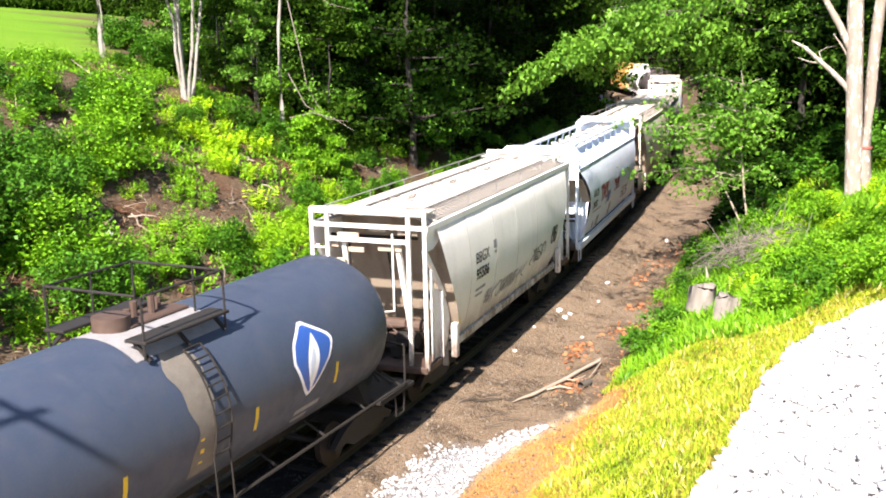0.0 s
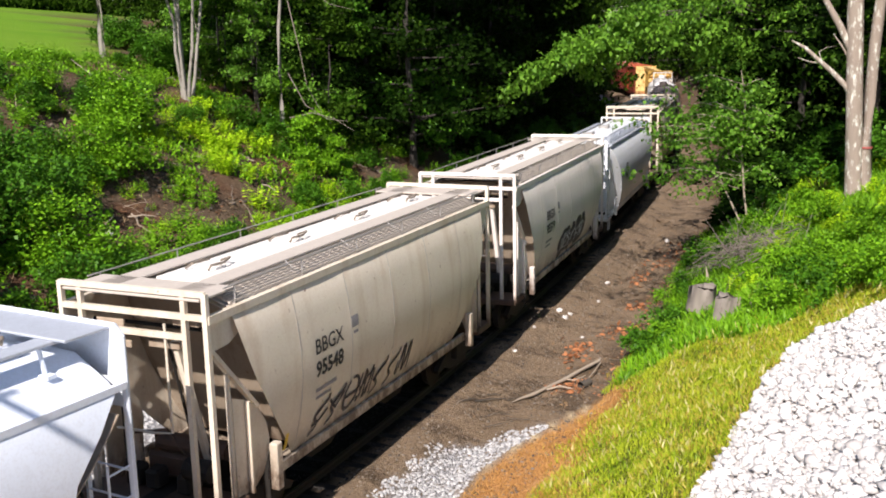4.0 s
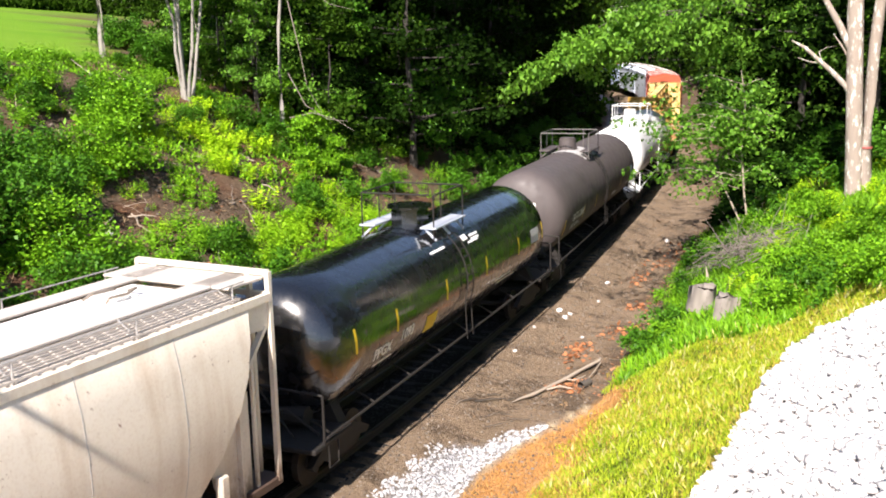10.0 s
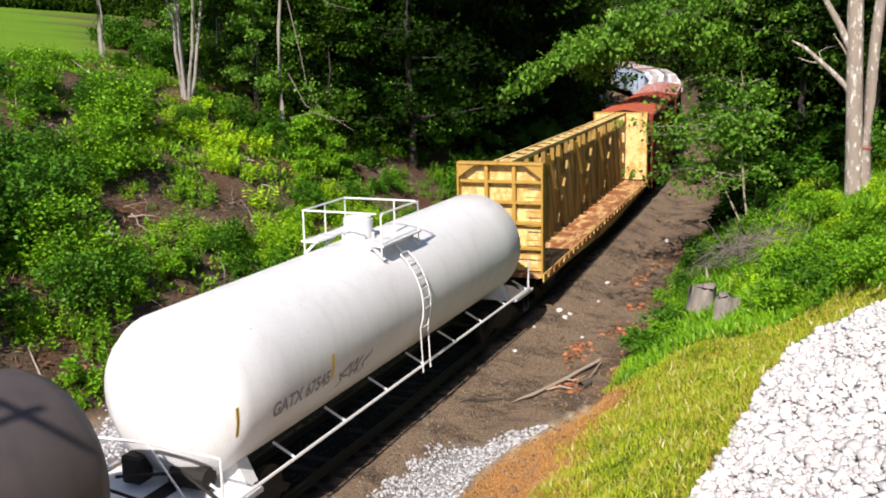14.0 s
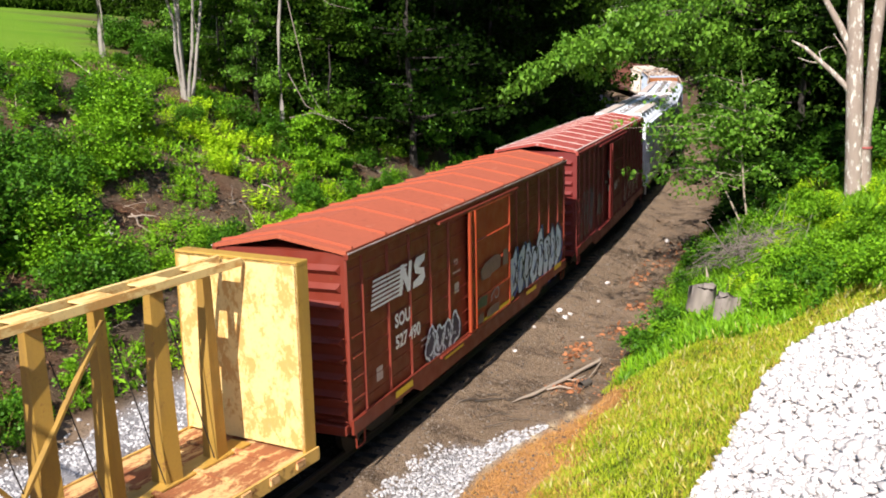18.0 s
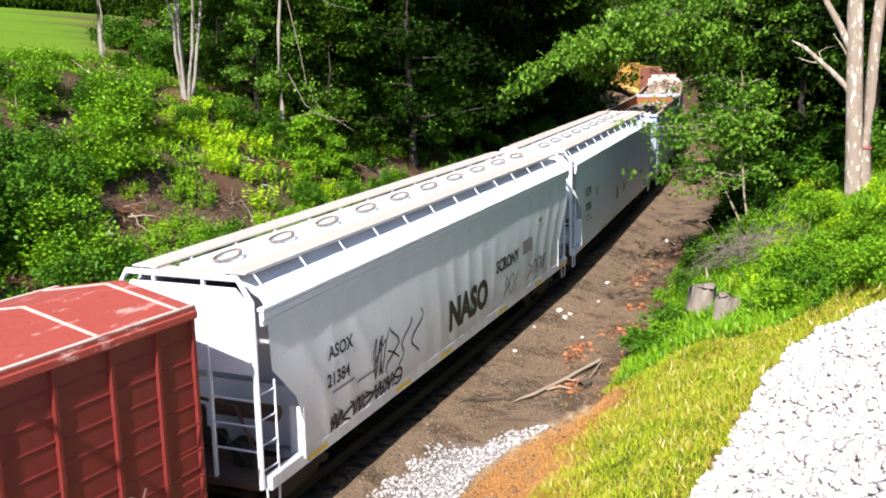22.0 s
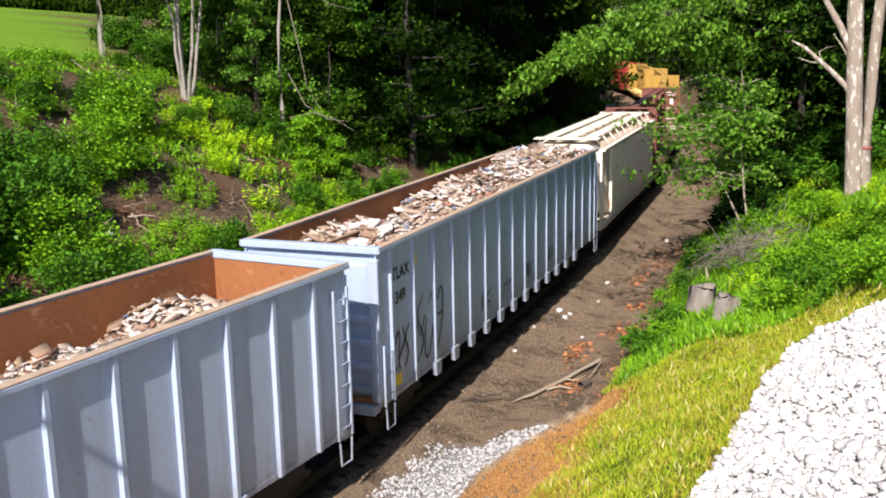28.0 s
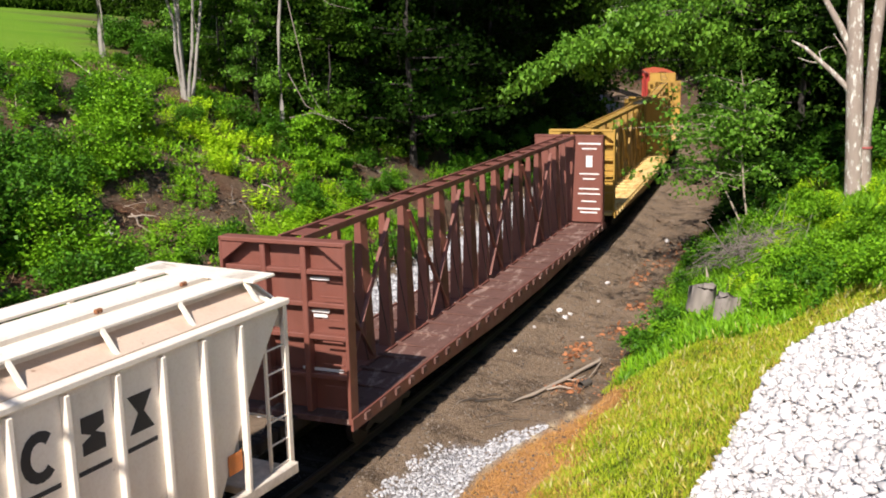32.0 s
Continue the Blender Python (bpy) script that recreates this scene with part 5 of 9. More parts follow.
        put("stick", me, a, 0, 1, "black rotten stick on bare earth", "stick", "sticks by the track")
    put("log_end", limb_mesh("log_end", [[(Vector((0, 0, 0)), .11), (Vector((.35, .1, .03)), .10)]], GREY_BARK, 8), spot(8.8, 3.95, .1), .5, 1, "short dark log end by the fallen limb", "log")
    for i in range(14):
        s, l = rng.uniform(6, 16), rng.uniform(2.6, 4.6)
        me = limb_mesh("stick", [[(Vector((0, 0, 0)), .012), (Vector((rng.uniform(.2, .6), rng.uniform(-.3, .3), .03)), .006)]], GREY_BARK, 4)
        put("stick", me, spot(s, l, .03), rng.uniform(0, 6), 1, "thin dark stick on bare earth", "stick", "sticks by the track")
    # rusty leaves at the foot of the bank
    n = 420
    s = g.uniform(8, 26, n)
    l = 4.55 + g.normal(0, .22, n)
    s[:70], l[:70] = 9.1 + g.normal(0, .25, 70), 3.8 + g.normal(0, .12, 70)
    p = on_ground(s, l, .02)
    d = np.stack([g.normal(0, 1, n), g.normal(0, 1, n), g.normal(0, .2, n)], 1)
    n2 = 3200
    s2 = g.uniform(0, 34, n2)
    p2 = on_ground(s2, 2.1 + 2.6 * g.uniform(0, 1, n2) ** .7, .008)
    d2 = np.stack([g.normal(0, 1, n2), g.normal(0, 1, n2), g.normal(0, .12, n2)], 1)
    tagged(new("wood_chips", leaves_mesh("wood_chips", leaf_quads(p2, d2, g.lognormal(-2.9, .5, n2).clip(.02, .22), g, .1, .3), foliage("wood_chips", (.03, .018, .010), (.30, .19, .10), .05, .8))),
           "scattered brown bark chips and twigs on bare earth", "wood chips", kind="stuff")
    tagged(new("dead_leaves", leaves_mesh("dead_leaves", leaf_quads(p, d, g.uniform(.05, .13, n), g, .3, .4), foliage("dead_leaves", (.25, .09, .04), (.50, .24, .12), .1))),
           "drift of rust-brown dead leaves at the foot of the slope", "leaves", kind="stuff")


def hung_tree(name, label, base, paths, tips, per, leaf, bark_mat, leaf_mat, seed, spread=.3, slim=.45, droop=.5):
    """A tree with limbs along given points (offsets from its base), leaves round the given tips."""
    rng = np.random.default_rng(seed)
    t = new(name)
    t.location = base
    o = new("trunk", limb_mesh("trunk", paths, bark_mat, 9))
    o.parent = t
    if len(tips):
        v = crown_leaves(rng, np.array(tips), per, np.array([spread, spread, spread * .6]), leaf, droop, slim)
        o = new("crown", leaves_mesh("crown", v, leaf_mat))
        o.parent = t
    return tagged(t, label, "tree")


def build_right_trees():
    rng = np.random.default_rng(61)
    # big double-stemmed tree with a bare limb
    b = spot(20.6, 10.77, -.1)
    V = Vector
    right = V((.94, -.34, 0))

    def limb(*rows):
        return [(right * o + V((0, y, z)), r) for o, y, z, r in rows]
    paths = [limb((-.26, 0, -.3, .37), (-.27, 0, .25, .30), (-.33, 0, 1.2, .275), (-.41, 0, 2.6, .27), (-.50, 0, 4.2, .265), (-.60, 0, 6, .26), (-.68, 0, 8, .23), (-.7, 0, 11, .17), (-.7, 0, 15, .09)),
             limb((.13, .1, -.3, .31), (.10, .1, .3, .235), (.07, .1, 1.4, .205), (.05, .1, 3.2, .195), (.09, .05, 5.2, .19), (.16, 0, 7, .18), (.5, 0, 11, .12), (1.1, 0, 14, .06)),
             limb((-.48, 0, 3.35, .12), (-.74, 0, 3.72, .10), (-1.15, 0, 4.15, .085), (-1.6, 0, 4.55, .075), (-2.1, 0, 5.0, .06), (-2.55, 0, 5.25, .02)),
             limb((-1.5, 0, 4.5, .04), (-1.85, .1, 4.52, .022), (-2.3, .1, 4.68, .008)),
             limb((-1.55, 0, 4.55, .03), (-1.62, .1, 4.85, .02), (-1.40, .1, 5.0, .010), (-1.1, .1, 5.05, .005)),
             limb((-.55, 0, 4.7, .14), (-.78, 0, 5.15, .125), (-1.05, 0, 5.7, .115), (-1.35, 0, 6.2, .105), (-1.9, 0, 7.2, .08), (-2.4, 0, 11, .03)),
             limb((-.60, 0, 4.45, .05), (-.85, .1, 4.95, .035), (-1.2, .1, 5.45, .014))]
    tips = [right * rng.uniform(-4, 6) + V((rng.normal(0, 1.8), rng.normal(0, 1.8), rng.uniform(9.5, 15))) for _ in range(190)]
    # boughs above view, added to throw dappled shade on the earth
    for x, y in ((5.4, 31.3), (6.3, 35.0), (3.6, 27.8), (9.1, 39.2), (7.7, 32.2)):
        e = V((x, y, 11.4)) - b
        paths.append([(right * .1 + V((0, 0, 9.6)), .06), (e * .5 + V((0, 0, 5.6)), .04), (e, .012)])
        for u in np.linspace(.55, 1, 6):
            q = e * u + V((0, 0, (1 - u) * 9))
            for _k in range(2):
                tips.append(q + V((rng.normal(0, .5), rng.normal(0, .7), rng.uniform(0, .9))))
    t = hung_tree("big_tree", "big double-stemmed tree with lichen-grey bark and a bare limb", b, paths, [t[:] for t in tips], 30, .2, LICHEN, LEAF_BROAD, 62)
    o = new("paint_mark", limb_mesh("paint_mark", [[(right * .068 + V((0, .1, 1.66)), .207), (right * .067 + V((0, .1, 1.72)), .207)]], TAG_RED, 14))
    o.parent = t
    # leaning young tree before the track
    b = spot(22.9, 7.2, -.05)
    paths = [[(V((0, 0, -.2)), .05), (right * -.35 + V((0, 0, 1.6)), .042), (right * -.55 + V((0, 0, 3.4)), .036), (right * -.5 + V((0, 0, 5.2)), .03), (right * -.7 + V((0, 0, 6.4)), .012)],
             [(right * -.05 + V((0, 0, -.1)), .04), (right * -.7 + V((0, 0, 1.2)), .034), (right * -1.25 + V((0, 0, 2.3)), .025), (right * -1.7 + V((0, 0, 3.2)), .012)]]
    tips = []

    def spray(p0, e, n, wide=.18):
        mid = (p0 + e) / 2 + V((rng.normal(0, .2), rng.normal(0, .2), rng.uniform(.1, .5)))
        paths.append([(p0, .018), (mid, .012), (e, .004)])
        for u in np.linspace(.35, 1, n):
            q = p0 * (1 - u) ** 2 + mid * 2 * u * (1 - u) + e * u * u
            tips.append((q + V((rng.normal(0, wide), rng.normal(0, wide), rng.normal(-.05, .2))))[:])
    for k in range(30):
        z0 = rng.uniform(2.3, 6.0)
        e = V((rng.uniform(-3.5, .7), rng.uniform(-1.5, 1.5), z0 + rng.uniform(-.2, .5)))
        spray(right * -.55 + V((0, 0, z0)), e, 5)
    for x, z in ((-3.2, 3.9), (-4.3, 4.1), (-5.1, 4.3), (-3.6, 3.2), (-4.0, 2.5), (-4.6, 2.7), (-3.0, 2.2), (-3.4, 4.2)):
        spray(right * -.55 + V((0, 0, z - .2)), V((x, rng.uniform(-.6, .6), z)), 5, .14)
    hung_tree("young_tree", "slim leaning young tree with fresh green leaves", b, paths, tips, 24, .16, DEAD, LEAF_MID, 63, .21)
    # a tree whose long boughs hang across the line
    b = spot(46.0, 9.6, -.1)
    paths = [[(V((0, 0, -.3)), .22), (V((0, 0, 1)), .17), (V((-.3, 0, 5)), .13), (V((-.1, 0, 10)), .08), (V((0, 0, 14)), .04)]]
    tips = []
    c = V((-b.x, 57 - b.y, -b.z))       # from the base to the plane of the boughs
    for x0, z0, x1, z1, n in ((13.5, 9.3, 3.9, 5.75, 12), (13.0, 9.0, 5.2, 6.6, 10), (12.5, 9.6, 6.6, 7.7, 9), (12.6, 9.2, 7.6, 7.3, 9), (12.8, 9.6, 9.0, 8.2, 7), (12.5, 9.8, 10.4, 7.6, 6), (12, 9.0, 8.6, 6.6, 6)):
        p0, e = c + V((x0, 0, z0)), c + V((x1, rng.normal(0, .8), z1))
        m = (p0 + e) / 2 + V((0, 0, .7))
        paths.append([(V((-.2, 0, 4.5 + .25 * n)), .05), ((V((-.2, 0, 5.5 + .25 * n)) + p0) / 2 + V((rng.normal(0, .3), 0, .6)), .04), (p0, .035), (m, .028), (e, .010)])
        for u in np.linspace(.25, 1, n):
            q = p0 * (1 - u) ** 2 + m * 2 * u * (1 - u) + e * u * u
            for _ in range(4):
                tips.append((q + V((rng.normal(0, .35), rng.normal(0, .6), rng.normal(-.12, .22))))[:])
    for _ in range(230):
        x = rng.uniform(9.5, 22)
        tips.append((c + V((x, rng.uniform(-3, 5), rng.uniform(7.9, 11.5))))[:])
    for _ in range(120):
        tips.append((c + V((rng.uniform(15.0, 22), rng.uniform(-2, 5), rng.uniform(3.2, 8.5))))[:])
    hung_tree("overhanging_tree", "broadleaf tree whose long leafy boughs hang over the line", b, paths, tips, 30, .30, GREY_BARK, LEAF_MID, 64, .32, .32, .8)

    # tree out of view, added to dapple the bare earth with shade
    b = spot(2.0, 15.0, -.2)
    paths = [[(V((0, 0, -.3)), .34), (V((0, 0, 3)), .26), (V((-.3, .1, 6.5)), .20), (V((0, 0, 10)), .08)]]
    tips = []
    for k in range(11):
        e = spot(3.5 + .85 * k, rng.uniform(2.4, 4.4)) - b
        e.z = rng.uniform(7.6, 9.2)
        p0 = V((-.2, .1, rng.uniform(5.0, 8.0)))
        m = (p0 + e) / 2 + V((0, 0, 1.0))
        paths.append([(p0, .07), (m, .04), (e, .012)])
        for u in np.linspace(.72, 1, 4):
            q = p0 * (1 - u) ** 2 + m * 2 * u * (1 - u) + e * u * u
            tips.append((q + V((rng.normal(0, .3), rng.normal(0, .3), rng.normal(0, .2))))[:])
    hung_tree("roadside_oak", "unseen leafy oak added so that its limbs dapple the earth beside the line", b, paths, tips, 34, .17, GREY_BARK, LEAF_BROAD, 66, .30)
    b = spot(34.0, 12.0, -.1)
    paths = [[(V((0, 0, -.3)), .2), (V((0, 0, 2)), .15), (V((-.3, .2, 6)), .10), (V((0, 0, 9)), .05)]]
    tips = []
    for k in range(26):
        z0 = rng.uniform(2.2, 8.0)
        e = V((rng.uniform(-4.6, 3.6), rng.uniform(-2.6, 1.5), min(7.9, z0 + rng.uniform(-.3, .9))))
        spray(V((-.15, .1, z0)), e, 7, .34)
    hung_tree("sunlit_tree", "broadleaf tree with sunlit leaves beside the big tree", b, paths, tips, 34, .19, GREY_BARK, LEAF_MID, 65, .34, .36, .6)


build_woods()
build_undergrowth()
build_birches()
build_left_bank()
build_right_bank()
build_right_trees()


def build_cables():
    """Added out of view: a slack overhead cable from a pole on the far bank to one behind the viewer, and a branch off
    it, so that their shadows cross the cars.
    """
    far, near, back = Vector((-30.17, 20.26, 0)), Vector((15.83, -15.14, 0)), Vector((-18.17, -12.54, 0))
    joint = Vector((-8.47, 3.56, 0))
    for p, foot in ((far, 6.5), (near, 4.0), (back, 3.0)):
        o = new("cable_pole", limb_mesh("cable_pole", [[(Vector((0, 0, -1.5)), .16), (Vector((0, 0, 12.3 - foot)), .12)]], GREY_BARK, 10))
        o.location = (p.x, p.y, foot)
        tagged(o, "added wooden pole, out of view, carrying the shadow-casting cables", "pole", "cable poles")
    for a, b, sag in ((far, near, .25), (joint, back, .1)):
        pts = []
        for i in range(17):
            u = i / 16
            q = a.lerp(b, u)
            pts.append((Vector((q.x, q.y, 12.1 - sag * math.sin(math.pi * u))), .055))
        o = new("overhead_cable", limb_mesh("overhead_cable", [pts], DARK, 6))
        tagged(o, "added overhead cable, out of view, that casts shadow stripes on the cars", "cable", "overhead cables")


build_weeds()
build_cables()

# ---- railway cars: x along the car towards its rear, the track's right side at -y, z from the rail's top ----
def new_car(name, front, rear, label, category, half=None):
    ob = new(name)
    tagged(ob, label=label, category=category, group="cars of the freight train")
    mid, length = (front + rear) / 2, rear - front
    TRAIN.append((ob, mid, half or length / 2 - 1.9))
    return ob, length


GEAR = {}


def gear(car, length, half, coupler=0.55):
    """Two bogies and two couplers."""
    if not GEAR:
        bm = bmesh.new()
        slab(bm, [(-1.2, 0, .44), (-.8, 0, .66), (-.38, 0, .80), (.38, 0, .80), (.8, 0, .66), (1.2, 0, .44), (1.1, 0, .34), (.75, 0, .42),
                  (.42, 0, .27), (-.42, 0, .27), (-.75, 0, .42), (-1.1, 0, .34)], 0.13, (0, 1, 0))
        for k in range(3):
            tube(bm, (-.2 + .2 * k, .065, .36), (-.2 + .2 * k, .065, .68), .06, 6)
        GEAR["sideframe"] = bm
        bm = bmesh.new()
        tube(bm, (0, -.9, .42), (0, .9, .42), .07, 8)
        for y in (-.76, .76):
            tube(bm, (0, y - .065, .42), (0, y + .065, .42), .42, 20)
            tube(bm, (0, y - .09, .42), (0, y - .06, .42), .455, 20)
            tube(bm, (0, y * 1.12 - .03, .42), (0, y * 1.12 + .03, .42), .16, 8)
        GEAR["wheelset"] = bm
        bm = bmesh.new()
        rbox(bm, 0, 0, .66, .46, 2.1, .3, .03)
        tube(bm, (0, 0, .78), (0, 0, .92), .22, 10)
        GEAR["bogie"] = bm
        bm = bmesh.new()
        rbox(bm, 0, 0, .88, .5, .22, .24, .03)
        rbox(bm, .3, -.03, .88, .22, .30, .30, .05)
        GEAR["coupler"] = bm
        for k in list(GEAR):
            o = link_mesh(k, GEAR[k], WHEEL if k == "wheelset" else DARK)
            GEAR[k] = o.data
            bpy.data.objects.remove(o)

    def put(name, parent, m):
        o = new(name, GEAR[name])
        o.parent, o.matrix_basis = parent, m
        return o
    for x in (-half, half):
        b = put("bogie", car, pose(x, 0, 0))
        for y in (-1.1, .97):
            put("sideframe", b, pose(0, y, 0))
        for dx in (-.88, .88):
            put("wheelset", b, pose(dx, 0, 0))
    for x, a in ((-length / 2 - .05, 180), (length / 2 + .05, 0)):
        put("coupler", car, pose(x, 0, 0, 0, 0, a))
    bm = bmesh.new()
    box(bm, 0, 0, .88, length - .2, .34, .32)
    part("centre_sill", bm, DARK, car)


def side_y(profile):
    z = np.array([p[1] for p in profile])[::-1]
    y = np.array([p[0] for p in profile])[::-1]
    return lambda q: np.interp(q, z, y)


def hull(profile, xend, n=24, closed=True, panels=0, flex=0.0):
    """A long closed body: half a cross-section (y, z) from the top's middle down, and its half length at each height."""
    bm = bmesh.new()
    full = [(y, z) for y, z in profile] + [(-y, z) for y, z in profile[::-1] if y > 1e-6]
    rows = []
    for i in range(n + 1):
        u = -1 + 2 * i / n
        q = (u + 1) / 2 * panels
        dent = flex * abs(math.sin(math.pi * q)) ** .7 * (.6 + .4 * math.sin(7.1 * math.floor(q + 1e-6) + 1)) if panels else 0.0
        rows.append([bm.verts.new((u * xend(z), -(y - math.copysign(min(dent, abs(y)), y)) if abs(y) > 1.2 else -y, z)) for y, z in full])
    m = len(full)
    for a, b in zip(rows, rows[1:]):
        for j in range(m):
            k = (j + 1) % m
            bm.faces.new((a[j], a[k], b[k], b[j]))
    for r in (rows[0], rows[-1]) if closed else ():
        half = len(profile)
        off = 1 if profile[0][0] < 1e-6 else 0
        for j in range(half - 1):
            q = [r[j], r[j + 1], r[(m - (j + 1) + (0 if off else -1)) % m], r[(m - j + (0 if off else -1)) % m]]
            q = list(dict.fromkeys(q))
            if len(q) > 2:
                bm.faces.new(q)
    return bm


def band(bm, x, w, pts, out):
    """A raised strip round the near and far side at x, along points (y, z) of the cross-section."""
    for sgn in (-1, 1):
        rows = []
        for y, z in pts:
            rows.append([bm.verts.new((x - w / 2, sgn * y, z)), bm.verts.new((x - w / 2, sgn * (y + out), z)),
                         bm.verts.new((x + w / 2, sgn * (y + out), z)), bm.verts.new((x + w / 2, sgn * y, z))])
        for a, b in zip(rows, rows[1:]):
            for j in range(3):
                bm.faces.new((a[j], a[j + 1], b[j + 1], b[j]))


def flat_on_side(name, car, verts, faces, mat, ysurf, off=0.006, label=""):
    """Flat marks (x, z) laid on the near side."""
    verts = np.asarray(verts, float)
    v = np.stack([verts[:, 0], -ysurf(verts[:, 1]) - off, verts[:, 1]], 1)
    me = bpy.data.meshes.new(name)
    me.from_pydata(v.tolist(), [], faces)
    me.materials.append(mat)
    ob = new(name, me)
    ob.parent = car
    if label:
        tagged(ob, label=label)
    return ob


def curved_patch(name, car, outline, mat, ysurf, off, label="", n=16):
    """A filled outline (x, z) that follows a curved side, cut into level strips."""
    o = np.asarray(outline, float)
    zs = np.linspace(o[:, 1].min() + .004, o[:, 1].max() - .004, n)
    v, f = [], []
    for z in zs:
        cut = []
        for a, b in zip(o, np.roll(o, -1, 0)):
            if (a[1] - z) * (b[1] - z) <= 0 and a[1] != b[1]:
                cut.append(a[0] + (b[0] - a[0]) * (z - a[1]) / (b[1] - a[1]))
        v += [(min(cut), z), (max(cut), z)]
    for i in range(n - 1):
        f.append((2 * i, 2 * i + 1, 2 * i + 3, 2 * i + 2))
    return flat_on_side(name, car, v, f, mat, ysurf, off, label)


def throw_up(car, x, z, w, h, count, ysurf, seed, fill, line, shade, off=0.006):
    """Sprayed bubble shapes in a row: dark shade, pale filling, thick outline and inner strokes, with no readable letters."""
    rng = random.Random(seed)
    for i in range(count):
        cx = x + w * (i + .5) / count
        cw, ch = w / count * .60, h * rng.uniform(.44, .56)
        cz = z + h * .5 + rng.uniform(-.06, .06) * h
        ph, lobes = rng.uniform(0, 6), rng.choice((2, 3, 3, 4))
        ring = []
        for a in np.linspace(0, TAU, 28, endpoint=False):
            k = 1 + .16 * math.sin(lobes * a + ph) + .07 * math.sin(5 * a + 2 * ph)
            px, pz = cw * k * math.cos(a), ch * k * math.sin(a) * (1 + .12 * math.cos(a + ph))
            ring.append((cx + px + .18 * pz, cz + pz))
        lift = off + .0012 * (i % 2)
        curved_patch("graffiti_shade", car, [(cx + (p - cx) * 1.24 + .06, cz + (q - cz) * 1.14 - .06) for p, q in ring], shade, ysurf, lift)
        curved_patch("graffiti_fill", car, ring, fill, ysurf, lift + .003)
        v, f = ribbon(ring + ring[:2], [.065 + .035 * math.sin(3 * q) for q in range(30)])
        flat_on_side("graffiti_outline", car, v, f, line, ysurf, lift + .006)
        for _ in range(4):
            a0, r0, sw = rng.uniform(0, 6), rng.uniform(.25, .65), rng.uniform(1.0, 2.4)
            arc = [(cx + cw * r0 * math.cos(a0 + sw * u) + .18 * ch * r0 * math.sin(a0 + sw * u), cz + ch * r0 * math.sin(a0 + sw * u)) for u in np.linspace(0, 1, 9)]
            v, f = ribbon(arc, [.025 + .05 * math.sin(math.pi * u) for u in np.linspace(0, 1, 9)])
            flat_on_side("graffiti_stroke", car, v, f, rng.choice((line, line, shade)), ysurf, lift + .006)


def words(car, text, x, z, size, mat, ysurf, bold=0.012, name="lettering", off=0.006):
    me = letters(text, size, bold)
    co = np.array([v.co[:2] for v in me.vertices])
    return flat_on_side(name, car, co + np.array([x, z]), [list(p.vertices) for p in me.polygons], mat, ysurf, off)


def bars(car, spots, mat, ysurf, name="lettering_bar", off=0.006):
    """Plain bars (x, z, w, h)."""
    for x, z, w, h in spots:
        zs = [z, z + h * .5, z + h]
        v = [(x, q) for q in zs] + [(x + w, q) for q in zs]
        flat_on_side(name, car, v, [(0, 3, 4, 1), (1, 4, 5, 2)], mat, ysurf, off)


def ribbon(pts, w):
    pts = np.asarray(pts, float)
    d = np.gradient(pts, axis=0)
    n = np.stack([-d[:, 1], d[:, 0]], 1)
    n /= np.linalg.norm(n, axis=1, keepdims=True) + 1e-9
    w = np.asarray(w, float).reshape(-1, 1) if np.ndim(w) else w
    v = np.concatenate([pts - n * w / 2, pts + n * w / 2])
    m = len(pts)
    return v, [(i, i + 1, m + i + 1, m + i) for i in range(m - 1)]


def scrawl(car, x, z, w, h, count, mat, ysurf, seed, thick=0.07, fill=None, slant=0.25, off=0.010):
    """Sprayed strokes: loops and zigzags with no readable letters; fill: rounded patches behind them."""
    rng = random.Random(seed)
    for i in range(count):
        cx = x + w * (i + .5) / count
        cw = w / count * 1.05
        if fill:
            k = 14
            v = [(cx + cw * .52 * math.cos(a) * rng.uniform(.85, 1.1) , z + h / 2 + h * .5 * math.sin(a) * rng.uniform(.8, 1.05)) for a in np.linspace(0, TAU, k, endpoint=False)]
            curved_patch("graffiti_fill", car, v, fill, ysurf, off - .005)
        kind = rng.randrange(4)
        u = np.linspace(0, 1, 16)
        if kind == 0:
            a = u * TAU * rng.uniform(.7, 1.1) + rng.uniform(0, 6)
            p = np.stack([.5 + .42 * np.cos(a), .5 + .45 * np.sin(a)], 1)
        elif kind == 1:
            p = np.stack([u, .5 + .45 * np.sign(np.sin(u * 14 + rng.uniform(0, 3))) * np.abs(np.sin(u * 14)) ** .5], 1)
        elif kind == 2:
            p = np.stack([.15 + .6 * u + .2 * np.sin(u * 9), .95 * u], 1)
        else:
            p = np.stack([.5 + .4 * np.sin(u * 7 + rng.uniform(0, 6)), 1 - u], 1)
        p = np.stack([cx - cw / 2 + cw * p[:, 0] + slant * h * (p[:, 1] - .5), z + h * p[:, 1]], 1)
        v, f = ribbon(p, thick * (0.6 + .4 * np.sin(u * 3)))
        flat_on_side("graffiti_stroke", car, v, f, mat, ysurf, off)
        if rng.random() < .6:
            v, f = ribbon([(cx - cw * .4, z + h * rng.uniform(.2, .8)), (cx, z + h * rng.uniform(.3, .7)), (cx + cw * .45, z + h * rng.uniform(.2, .8))], thick * .8)
            flat_on_side("graffiti_stroke", car, v, f, mat, ysurf, off)


